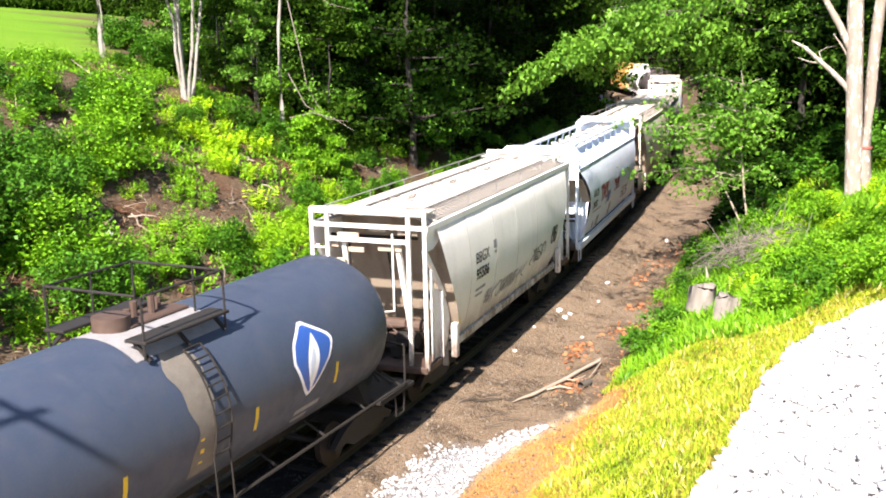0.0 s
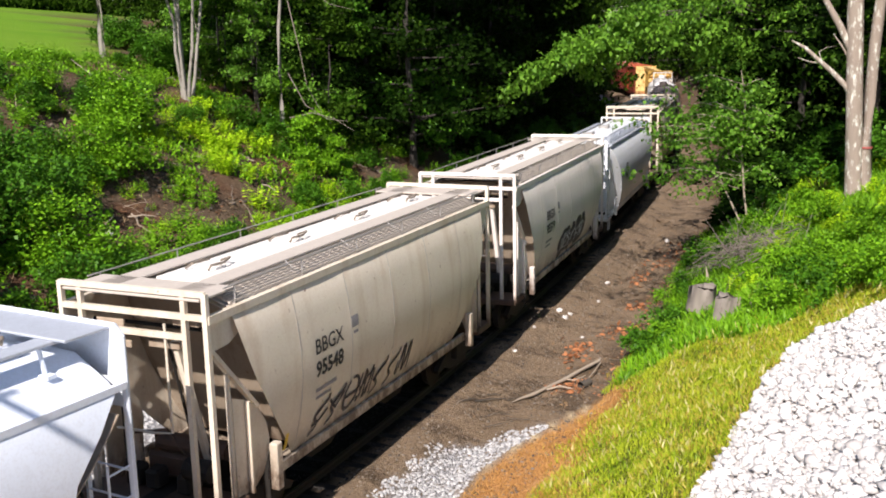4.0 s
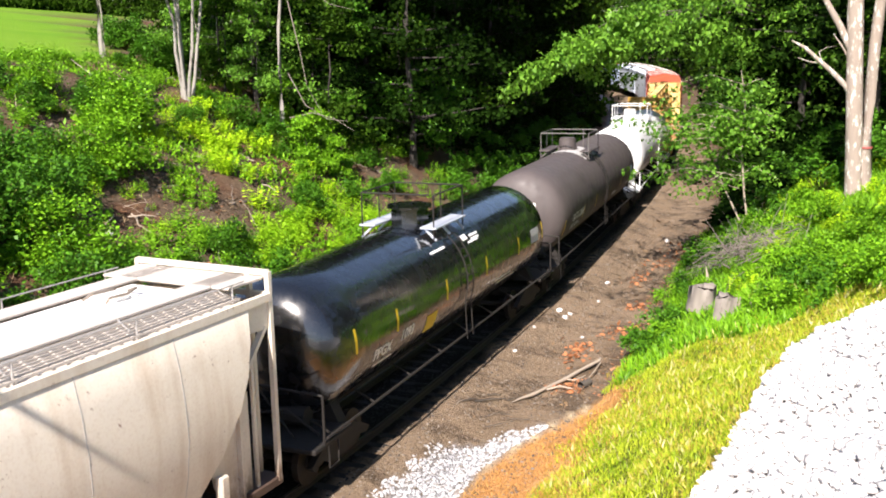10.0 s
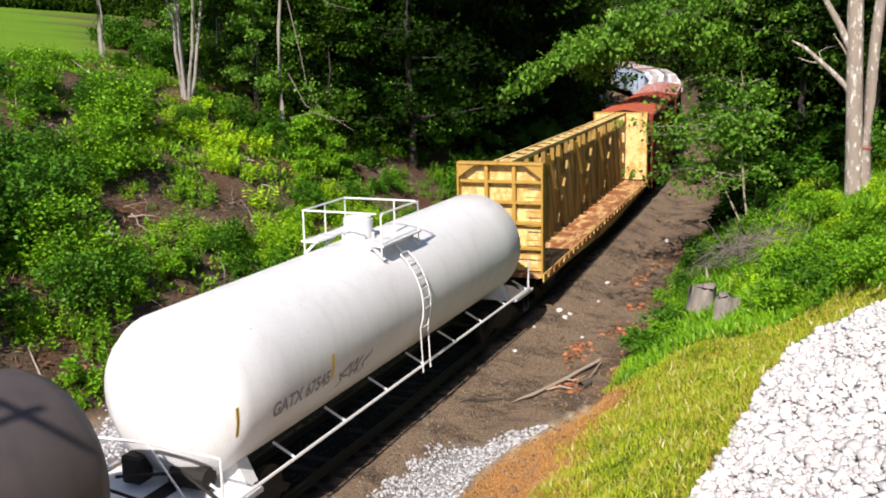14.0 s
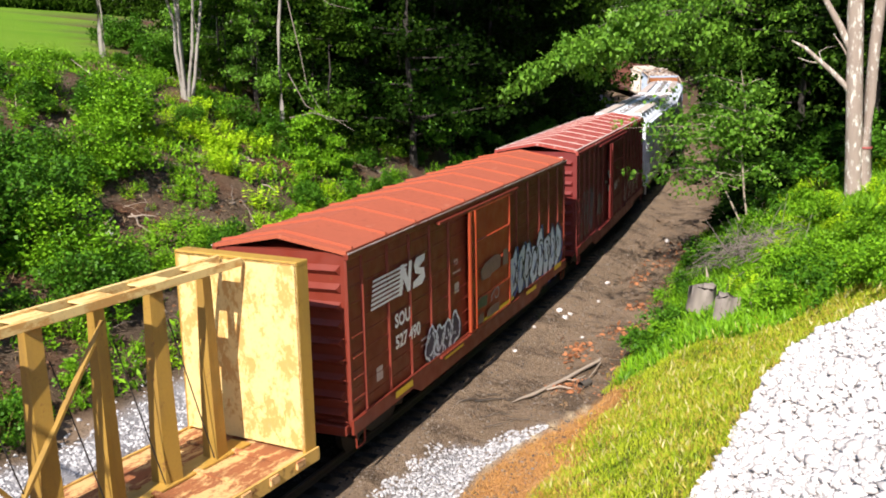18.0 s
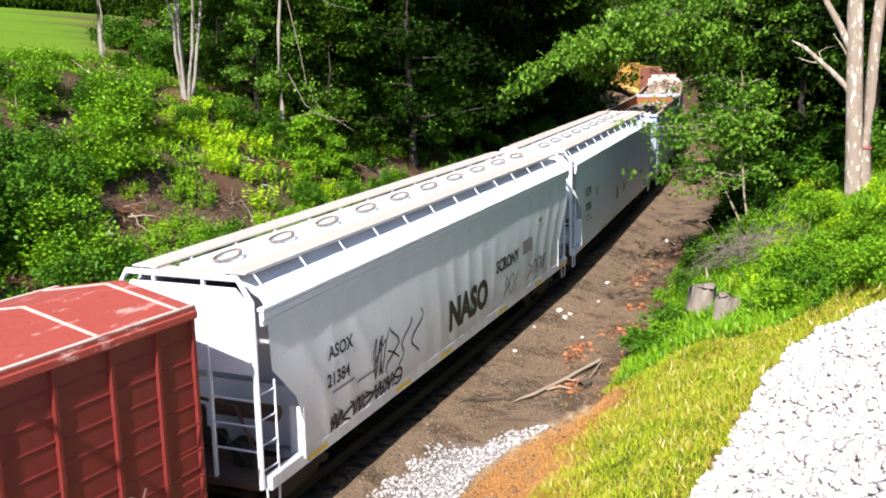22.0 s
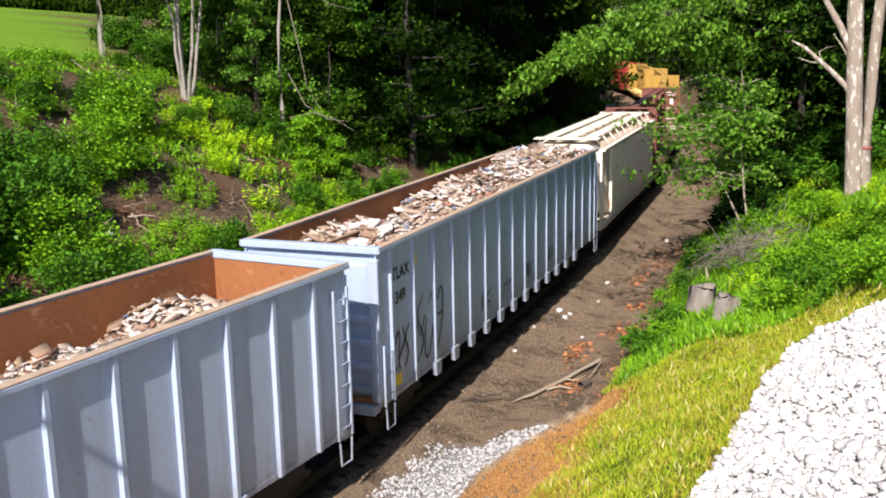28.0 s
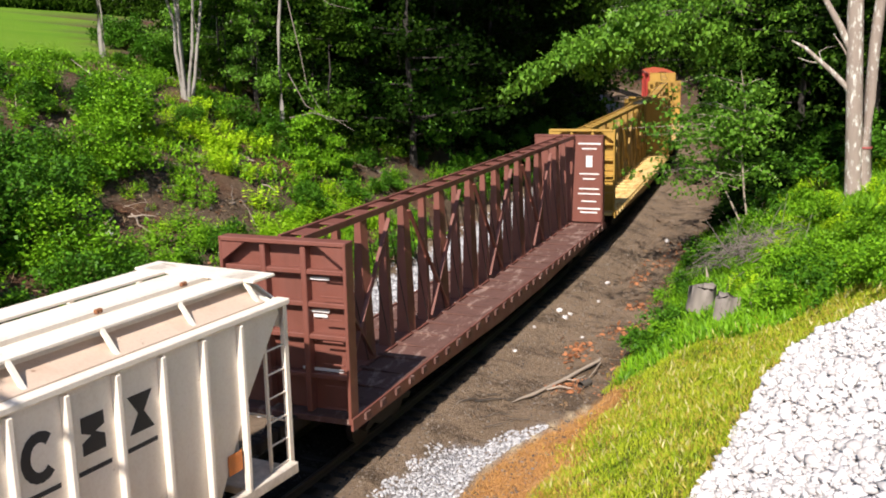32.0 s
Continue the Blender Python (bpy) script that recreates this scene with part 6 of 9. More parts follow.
def ladder(car, x, y, z0, z1, w, axis, mat, rungs, r=0.016, name="ladder"):
    """Two stiles and their rungs; axis 'x' or 'y': which way the rungs run."""
    bm = bmesh.new()
    d = Vector((w / 2, 0, 0)) if axis == "x" else Vector((0, w / 2, 0))
    c = Vector((x, y, 0))
    for s in (-1, 1):
        bar(bm, c + d * s + Vector((0, 0, z0)), c + d * s + Vector((0, 0, z1)), .045, .045)
    for i in range(rungs):
        z = z0 + (z1 - z0) * (i + .5) / rungs
        tube(bm, c - d + Vector((0, 0, z)), c + d + Vector((0, 0, z)), r, 6)
    return part(name, bm, mat, car)


def stirrup(car, x, y, mat):
    bm = bmesh.new()
    pipe(bm, [(x - .2, y, .95), (x - .17, y, .5), (x + .17, y, .5), (x + .2, y, .95)], .022, 6)
    part("stirrup_step", bm, mat, car)


def grating(bm, x0, x1, y0, y1, z0, z1, bars_n, cross_n, r=0.012):
    """An open grid between two long edges."""
    for i in range(bars_n):
        f = i / (bars_n - 1)
        bar(bm, (x0, y0 + (y1 - y0) * f, z0 + (z1 - z0) * f), (x1, y0 + (y1 - y0) * f, z0 + (z1 - z0) * f), r, .03)
    for i in range(cross_n + 1):
        x = x0 + (x1 - x0) * i / cross_n
        bar(bm, (x, y0, z0 - .02), (x, y1, z1 - .02), .03, .03)


def barrel_hopper(name, front, rear, skin, number, label):
    """Two-bay covered hopper with bulging sides, open end frames and broad roof walks."""
    car, L = new_car(name, front, rear, label, "hopper car")
    gear(car, L + .9, L / 2 - 1.5)
    e = L / 2
    prof = [(0, 4.39), (.95, 4.35), (1.40, 4.21), (1.46, 4.15), (1.56, 3.65), (1.62, 3.1), (1.63, 2.6), (1.56, 2.0), (1.44, 1.5), (1.30, 1.12), (.55, .75), (0, .75)]
    ends = lambda z: e - float(np.interp(z, [.75, 1.5, 2.0, 2.7, 3.3, 4.1], [2.7, 2.04, 1.62, 1.15, .85, .66]))
    part("body", hull(prof, ends, 72, False, 6, .010), skin, car, smooth=True)
    ys = side_y(prof)
    pts = prof[3:10]
    for i in range(1, 6):
        bm = bmesh.new()
        band(bm, -e + .55 + (L - 1.1) * i / 6, .022, pts, .002)
        pieces("seam_strip", bm, SEAM_SHADE, car)
    bm = bmesh.new()
    for sg in (-1, 1):
        bar(bm, (-e + .05, sg * 1.43, 4.22), (e - .05, sg * 1.43, 4.22), .10, .13)
    pieces("top_chord", bm, skin, car)
    for sg in (-1, 1):
        bm = bmesh.new()
        slab(bm, [(-e + .7, sg * 1.0, 4.39), (-e + .7, sg * 1.39, 4.25), (-e + .7, sg * 1.39, 4.27), (-e + .7, sg * 1.0, 4.41)], L - 1.4, (1, 0, 0))
        part("roof_slope", bm, ROOF_DUST, car)
        bm = bmesh.new()
        rbox(bm, 0, sg * .78, 4.53, L - .1, .44, .045, .01)
        part("roof_walk", bm, WALK_BUFF, car)
        bm = bmesh.new()
        grating(bm, -e + .75, e - .75, sg * 1.02, sg * 1.38, 4.48, 4.34, 7, 46, .010)
        part("roof_grating", bm, WALK_BUFF, car)
        bm = bmesh.new()
        tube(bm, (-e + .6, sg * 1.36, 4.59), (e - .6, sg * 1.36, 4.59), .014)
        for i in range(6):
            x = -e + .9 + (L - 1.8) * i / 5
            bar(bm, (x, sg * 1.01, 4.53), (x, sg * 1.36, 4.30), .022, .022)
            tube(bm, (x, sg * 1.36, 4.27), (x, sg * 1.36, 4.59), .016)
        part("walk_rail", bm, WALK_GREY, car)
    bm = bmesh.new()
    rbox(bm, 0, 0, 4.45, L - 2.4, .92, .14, .03)
    part("hatch_trough", bm, OFF_WHITE, car)
    for i in range(4):
        bm = bmesh.new()
        tube(bm, (0, 0, 4.51), (0, 0, 4.56), .27, 16)
        tube(bm, (0, 0, 4.56), (0, 0, 4.58), .22, 16)
        h = part("hatch_cover", bm, OFF_WHITE, car)
        bm = bmesh.new()
        pipe(bm, [(-.36, -.24, 4.55), (-.30, -.26, 4.63), (.05, -.28, 4.62), (.30, -.22, 4.65), (.40, .05, 4.56)], .022)
        pipe(bm, [(-.34, .26, 4.55), (-.2, .2, 4.62), (.3, .22, 4.59)], .02)
        part("hatch_handle", bm, WALK_TAN, h)
        bm = bmesh.new()
        box(bm, 0, .30, 4.445, 1.6, .05, .03)
        part("hatch_latch", bm, DARK, h)
        h.location.x = -e + 2.1 + (L - 4.2) * i / 3
    for sg in (-1, 1):
        bm = bmesh.new()
        rbox(bm, sg * (e - .48), 0, 4.53, .96, 2.7, .045, .01)
        part("crossover_walk", bm, WALK_BUFF, car)
        f = sg * (e - .05)
        bm = bmesh.new()
        rim = [(1.45, z_) for z_ in (4.21, 3.4, 2.6, 2.0, 1.5, 1.1)]
        q = [(f - sg * (1.45 + (4.21 - z_) * .45), float(ys(z_)) - .01, z_) for _, z_ in rim]
        slab(bm, q + [(x_, -y_, z_) for x_, y_, z_ in q[::-1]], .03, (-sg, 0, 0))
        part("slope_sheet", bm, END_GRIME_SHADE, car, "rust-stained sloping end sheet")
        for y in (-1.40, 1.40):
            bm = bmesh.new()
            slab(bm, [(f, y, 4.21), (f - sg * 1.0, y, 4.21), (f - sg * .95, y, 3.86), (f - sg * .55, y, 3.70), (f, y, 3.68)], .03, (0, 1, 0))
            part("corner_plate", bm, skin, car)
        for y, z, w_, h_ in ((-.95, 4.11, .5, .10), (-.2, 4.15, .45, .09), (.55, 4.0, .55, .12), (-.5, 3.72, .6, .12), (.35, 3.66, .4, .12), (.95, 3.78, .3, .16), (.75, 3.3, .22, .3)):
            bm = bmesh.new()
            rbox(bm, f - sg * .12, y, z, .05, w_, h_, .01)
            part("bracket_plate", bm, END_GRIME_SHADE, car)
        bm = bmesh.new()
        tube(bm, (f - sg * .35, -1.1, 3.95), (f - sg * .35, 1.1, 3.95), .035, 7)
        tube(bm, (f - sg * .30, .62, 3.9), (f - sg * .30, .62, 1.2), .03, 7)
        tube(bm, (f - sg * .45, -.3, 3.6), (f - sg * 1.0, -.3, 1.3), .025, 7)
        part("air_pipe", bm, DARK, car)
        bm = bmesh.new()
        rbox(bm, f - sg * 1.75, 0, .95, .08, 2.5, .9, .02)
        part("bolster_web", bm, DARK, car)
        bm = bmesh.new()
        rbox(bm, f - sg * .95, .1, 1.35, .55, .9, .42, .06)
        tube(bm, (f - sg * .8, -1.1, 1.75), (f - sg * .8, .3, 1.75), .16, 12)
        pipe(bm, [(f - sg * .5, .95, 1.1), (f - sg * .6, .7, 1.9), (f - sg * .7, .1, 2.0), (f - sg * .6, -.7, 1.3)], .03)
        part("brake_cylinder", bm, BRAKE, car)
        for y in (-1.42, -1.02, 1.02, 1.42):
            bm = bmesh.new()
            bar(bm, (f, y, .95), (f, y, 4.64 if abs(y) > 1.2 else 4.57), .085, .085)
            part("end_post", bm, skin, car)
        bm = bmesh.new()
        for z, w in ((4.62, 2.86), (4.25, 2.84), (3.92, 2.1)):
            bar(bm, (f, -w / 2, z), (f, w / 2, z), .08, .09)
        pieces("end_beam", bm, skin, car)
        bm = bmesh.new()
        for i in range(6):
            z = 1.5 + i * .44
            tube(bm, (f, 1.02, z), (f, 1.42, z), .017)
        pieces("ladder_rung", bm, skin, car)
        bm = bmesh.new()
        pipe(bm, [(f, -.62, 4.1), (f, -.62, 2.3), (f, -.25, 2.25), (f, .5, 2.25)], .022)
        part("end_handrail", bm, skin, car)
        for y in (-.75, .75):
            bm = bmesh.new()
            bar(bm, (f - sg * .15, y * .9, 3.85), (f - sg * .75, y, 1.35), .11, .10)
            part("slope_brace", bm, skin, car)
        for y in (-1.36, 1.36):
            bm = bmesh.new()
            bar(bm, (f - sg * .10, y, 3.72), (f - sg * 1.25, y, 2.42), .10, .07)
            bar(bm, (f - sg * .50, y, 3.2), (f - sg * .50, y, 1.0), .06, .06)
            part("corner_strut", bm, skin, car)
            bm = bmesh.new()
            arc = [(.62, 2.75), (.95, 2.62), (1.32, 2.36), (1.52, 2.05), (1.60, 1.72), (1.54, 1.42), (1.36, 1.16), (1.12, 1.02), (.62, 1.0)]
            slab(bm, [(f - sg * o_, y * .99, z_) for o_, z_ in arc], .04, (0, 1, 0))
            part("shear_plate", bm, skin, car)
            bm = bmesh.new()
            bar(bm, (f - sg * .95, y * 1.03, 2.6), (f - sg * .95, y * 1.03, 1.0), .09, .05)
            part("plate_stiffener", bm, skin, car)
            bm = bmesh.new()
            rbox(bm, f - sg * 1.55, y * 1.1, 1.25, .18, .16, .85, .02)
            part("jacking_post", bm, skin, car)
        bm = bmesh.new()
        rbox(bm, f - sg * .35, 0, .95, .9, 2.9, .16, .02)
        part("end_platform", bm, BRAKE, car)
        for y in (-.45, .2, .6):
            bm = bmesh.new()
            rbox(bm, f - sg * .5, y, 1.22, .35, .28, .34, .05)
            part("valve_box", bm, DARK, car)
        bm = bmesh.new()
        tube(bm, (f - sg * .45, -1.0, 1.5), (f - sg * .45, -.5, 1.5), .19, 10)
        part("brake_cylinder", bm, DARK, car)
    bm = bmesh.new()
    for y in (-1.34, 1.34):
        rbox(bm, 0, y, 1.06, L - 3.2, .09, .20, .02)
    pieces("side_sill", bm, skin, car)
    bm = bmesh.new()
    for x in (-1.6, 1.6):
        slab(bm, [(x - 1.2, -.7, .85), (x + 1.2, -.7, .85), (x + .4, -.7, .3), (x - .4, -.7, .3)], 1.4, (0, 1, 0))
    pieces("outlet_bay", bm, DARK, car)
    words(car, "BBGX", -e + 2.82, 2.86, .40, INK, ys, .004)
    words(car, number, -e + 2.82, 2.44, .40, INK, ys, .012)
    bars(car, [(-e + 2.85, 2.14, .75, .07), (-e + 2.85, 2.0, .55, .06), (-e + 4.2, 3.0, .25, .22), (-e + 4.25, 2.87, .18, .06)], TAG_GREY, ys)
    bars(car, [(-e + 1.95, 1.35, .10, .32)], INK_YELLOW, ys)
    return car, L, ys


def bars_end(car, f, sg):
    """Small stencilled marks on the end hood, too worn to read."""
    for y, z, w in ((.62, 3.98, .34), (.60, 3.74, .40)):
        for k in range(4):
            bm = bmesh.new()
            box(bm, f + sg * .006, y - sg * (k - 1.5) * w / 4, z, .006, w / 6, .13)
            part("stencil_mark", bm, TAG_GREY, car)


def flow_hopper(name, front, rear, skin, label, marks, short=False):
    """Long covered hopper with smooth curved sides, a rounded cut-away at each end and a roof walk on each side."""
    car, L = new_car(name, front, rear, label, "hopper car")
    gear(car, L + .7, L / 2 - 1.6)
    e = L / 2
    walk_mat = WALK_BLUE if short else WALK_BEIGE
    if short:
        prof = [(0, 4.24), (.7, 4.22), (1.32, 3.86), (1.42, 3.72), (1.56, 3.3), (1.62, 2.8), (1.60, 2.3), (1.50, 1.7), (1.36, 1.2), (.5, .75), (0, .75)]
    else:
        prof = [(0, 4.50), (.95, 4.46), (1.36, 4.22), (1.47, 4.06), (1.50, 4.0), (1.50, 3.6), (1.53, 3.0), (1.54, 2.3), (1.52, 1.6), (1.50, 1.12), (.5, .75), (0, .75)]

    def ends(z):
        if short:
            # a rounded bite: deepest at mid height, closing again above the sill
            return e - .30 - 1.05 * math.sqrt(max(0.0, 1 - ((z - 2.28) / 1.12) ** 2))
        if z > 3.0:
            return e - .30
        q = min(1.0, (3.0 - z) / 1.9)
        return e - .30 - 1.15 * math.sqrt(q) * (1.0 if q < .75 else 1.0 - (q - .75) * .5)
    part("body", hull(prof, ends, 60 if short else 144, False, 6 if short else 18, .006 if short else .016), skin, car, smooth=True)
    ys = side_y(prof)
    for i in range(1, 9 if short else 1):
        bm = bmesh.new()
        band(bm, -e + 1.2 + (L - 2.4) * i / 9, .020, prof[3:9], .0015)
        pieces("seam_strip", bm, skin, car)
    bm = bmesh.new()
    zt = 3.78 if short else 4.08
    for sg in (-1, 1):
        bar(bm, (-e + .1, sg * (1.40 if short else 1.50), zt), (e - .1, sg * (1.40 if short else 1.50), zt), .07 if short else .13, .10 if short else .05)
        if not short:
            bar(bm, (-e + .1, sg * 1.515, zt - .11), (e - .1, sg * 1.515, zt - .11), .08, .12)
            bar(bm, (-e + .1, sg * 1.505, zt - .23), (e - .1, sg * 1.505, zt - .23), .06, .08)
    pieces("top_chord", bm, skin, car)
    bm = bmesh.new()
    for sg in (-1, 1):
        rbox(bm, 0, sg * 1.42, 1.02, L - .3, .16, .26, .02)
    pieces("side_sill", bm, skin, car)
    zr = 4.52 if short else 4.56
    for sg in (-1, 1):
        bm = bmesh.new()
        if short:
            rbox(bm, 0, sg * .78, zr, L - .3, .34, .05, .01)
        else:
            rbox(bm, 0, sg * .90, zr + .06, L - .5, .52, .04, .01)
        part("roof_walk", bm, walk_mat, car)
        bm = bmesh.new()
        if short:
            for i in range(9):
                x = -e + 1 + (L - 2) * i / 8
                bar(bm, (x, sg * .85, zr), (x, sg * .95, 4.1), .04, .05)
                box(bm, x, sg * .98, 4.12, .14, .18, .05)
        else:
            bar(bm, (-e + .4, sg * 1.14, zr + .05), (e - .4, sg * 1.14, zr + .05), .02, .06)
            for i in range(13):
                x = -e + .5 + (L - 1) * i / 12
                bar(bm, (x, sg * 1.12, zr + .04), (x + .10, sg * 1.34, 4.24), .03, .03)
        pieces("walk_bracket", bm, skin, car)
    bm = bmesh.new()
    rbox(bm, 0, 0, 4.34 if short else 4.52, L - 1.6, .62 if short else 1.2, .12, .03)
    part("hatch_trough", bm, skin, car)
    nh = 6 if short else 10
    for i in range(nh):
        bm = bmesh.new()
        z = 4.42 if short else 4.60
        rbox(bm, 0, 0, z, .50, .42, .05, .02)
        h = part("hatch_cover", bm, skin, car)
        bm = bmesh.new()
        loop = [(.34 * math.cos(q) + .05 * math.sin(2 * q), -.12 + .19 * math.sin(q), z + .07 + .035 * math.cos(q)) for q in np.linspace(0, TAU, 15)]
        pipe(bm, loop, .024)
        pipe(bm, [(-.30, -.12, z), (-.34, -.12, z + .06)], .02)
        pipe(bm, [(.30, -.12, z), (.34, -.12, z + .10)], .02)
        part("hatch_handle", bm, WALK_TAN, h)
        h.location.x = -e + 1.3 + (L - 2.6) * i / (nh - 1)
    for sg in (-1, 1):
        f = sg * (e - .06)
        bm = bmesh.new()
        w = .88
        yy = 1.36
        # end hood: a plate closing the upper end, framed by a bent tube
        zh = 3.45 if short else 2.95
        if short:
            slab(bm, [(f, -1.38, zh), (f, 1.38, zh), (f, 1.38, 4.44), (f, 1.22, 4.56), (f, -1.22, 4.56), (f, -1.38, 4.44)], .04, (-sg, 0, 0))
        else:
            slab(bm, [(f, -1.40, zh), (f, 1.40, zh), (f, 1.40, 4.05), (f, 1.05, 4.42), (f, -1.05, 4.42), (f, -1.40, 4.05)], .04, (-sg, 0, 0))
        part("end_hood", bm, skin, car)
        bm = bmesh.new()
        if short:
            q = [(f - sg * x_, float(ys(z_)) - .03, z_) for x_, z_ in ((.26, 3.44), (.75, 3.0), (1.36, 2.45))]
        else:
            q = [(f - sg * (1.2 + (4.0 - z_) * .45), float(ys(z_)) - .012, z_) for z_ in (4.0, 3.2, 2.4, 1.8, 1.1)]
        slab(bm, q + [(x_, -y_, z_) for x_, y_, z_ in q[::-1]], .03, (-sg, 0, 0))
        # tan on the short car paints the shade beneath its hood
        part("slope_sheet", bm, END_GRIME_SHADE if short else skin, car)
        bm = bmesh.new()
        zs, ws = (4.46, 1.24) if short else (4.2, 1.12)
        pipe(bm, [(f, -yy, .95), (f, -yy, zs), (f, -ws, 4.58), (f, ws, 4.58), (f, yy, zs), (f, yy, .95)], .055, 8)
        part("end_frame", bm, skin, car)
        bm = bmesh.new()
        for y in (-.45, .55):
            bar(bm, (f, y, 4.55), (f, y, 1.0), .05, .07)
        for z in (1.6, 2.05, 2.5):
            tube(bm, (f, -1.3, z), (f, -.45, z), .02)
        part("end_post", bm, skin, car)
        if short:
            bm = bmesh.new()
            pipe(bm, [(f + sg * .10, .12 + .30 * math.cos(a), 1.72 + .30 * math.sin(a)) for a in np.linspace(0, TAU, 21)], .028)
            for a in (0, TAU / 3, 2 * TAU / 3):
                tube(bm, (f + sg * .05, .12, 1.72), (f + sg * .10, .12 + .30 * math.cos(a), 1.72 + .30 * math.sin(a)), .016)
            tube(bm, (f - sg * .2, .12, 1.72), (f + sg * .06, .12, 1.72), .05)
            part("brake_wheel", bm, DARK, car, "black hand brake wheel")
        for y in (-yy, yy):
            bm = bmesh.new()
            y2 = y + math.copysign(.04, y)
            for z in (1.25, 1.7, 2.15, 2.6):
                tube(bm, (f, y, z), (f - sg * .48, y2, z), .018)
            tube(bm, (f - sg * .48, y2, 1.1), (f - sg * .48, y2, 2.75), .022)
            part("side_ladder", bm, skin, car)
        bm = bmesh.new()
        rbox(bm, f - sg * (.40 if short else .25), 0, 4.57, .80 if short else .55, 2.4 if short else 1.5, .04, .01)
        part("crossover_walk", bm, walk_mat, car)
        bm = bmesh.new()
        rbox(bm, f - sg * .5, 0, .98, 1.1, 2.7, .14, .02)
        part("end_platform", bm, BRAKE, car)
        bm = bmesh.new()
        pipe(bm, [(f - sg * .5, -1.0, 1.2), (f - sg * .6, -.5, 2.1), (f - sg * .6, .5, 2.2), (f - sg * .5, 1.1, 1.3)], .035)
        part("brake_pipe", bm, BRAKE, car)
        bm = bmesh.new()
        tube(bm, (f - sg * 1.0, -1.1, 1.9), (f - sg * 1.0, .2, 1.9), .15, 12)
        part("brake_cylinder", bm, BRAKE, car)
        bm = bmesh.new()
        rbox(bm, f - sg * .9, .75, 1.5, .5, .5, .7, .05)
        part("valve_box", bm, BRAKE, car)
        bm = bmesh.new()
        tube(bm, (f - sg * .7, -.1, 1.4), (f - sg * .7, .6, 1.4), .2, 10)
        part("air_tank", bm, DARK, car)
        bm = bmesh.new()
        rbox(bm, f - sg * .6, -.6, 1.3, .35, .3, .45, .04)
        part("valve_box", bm, DARK, car)
        bm = bmesh.new()
        pipe(bm, [(f - sg * .4, -.9, 1.1), (f - sg * .4, -.3, 1.7), (f - sg * .4, .6, 1.75), (f - sg * .6, .9, 1.2)], .03)
        part("brake_pipe", bm, DARK, car)
        bm = bmesh.new()
        if short:
            slab(bm, [(f - sg * 1.36, -1.5, 2.46), (f - sg * 1.36, 1.5, 2.46), (f - sg * 1.30, 1.36, 1.05), (f - sg * 1.30, -1.36, 1.05)], .05, (-sg, 0, 0))
            for y in (-1.0, -.3, .4, 1.1):
                bar(bm, (f - sg * 1.27, y, 2.4), (f - sg * 1.22, y, 1.1), .06, .08)
        else:
            slab(bm, [(f - sg * 1.6, -1.2, 2.2), (f - sg * 1.6, 1.2, 2.2), (f - sg * 1.6, 1.2, 1.05), (f - sg * 1.6, -1.2, 1.05)], .05, (sg, 0, 0))
            bar(bm, (f - sg * 1.2, -1.38, 1.05), (f - sg * 1.2, -1.38, 2.0), .3, .05)
        part("bolster_web", bm, skin, car)
        stirrup(car, f - sg * .25, -1.42, skin)
        if short:
            bars_end(car, f, sg)
    bm = bmesh.new()
    for x in ((-L / 4, L / 4) if short else (-L * .28, 0, L * .28)):
        slab(bm, [(x - 1.5, -.75, .9), (x + 1.5, -.75, .9), (x + .4, -.75, .28), (x - .4, -.75, .28)], 1.5, (0, 1, 0))
    pieces("outlet_bay", bm, DARK, car)
    if not short:
        bars(car, [(-e + q * L, .955, .75, .09) for q in (.07, .27, .40, .62, .80, .94)], INK_YELLOW, lambda z: np.full_like(np.asarray(z, float), 1.502), "yellow_dash")
    for kind, *a in marks:
        if kind == "w":
            words(car, a[0], -e + a[1], a[2], a[3], a[4], ys, a[5] if len(a) > 5 else .006)
        elif kind == "b":
            bars(car, [(-e + x, z, w, h) for x, z, w, h in a[0]], a[1], ys)
        else:
            x, z, w, h, n, mat, seed, thick, fill = a
            scrawl(car, -e + x, z, w, h, n, mat, ys, seed, thick, fill)
    return car, L


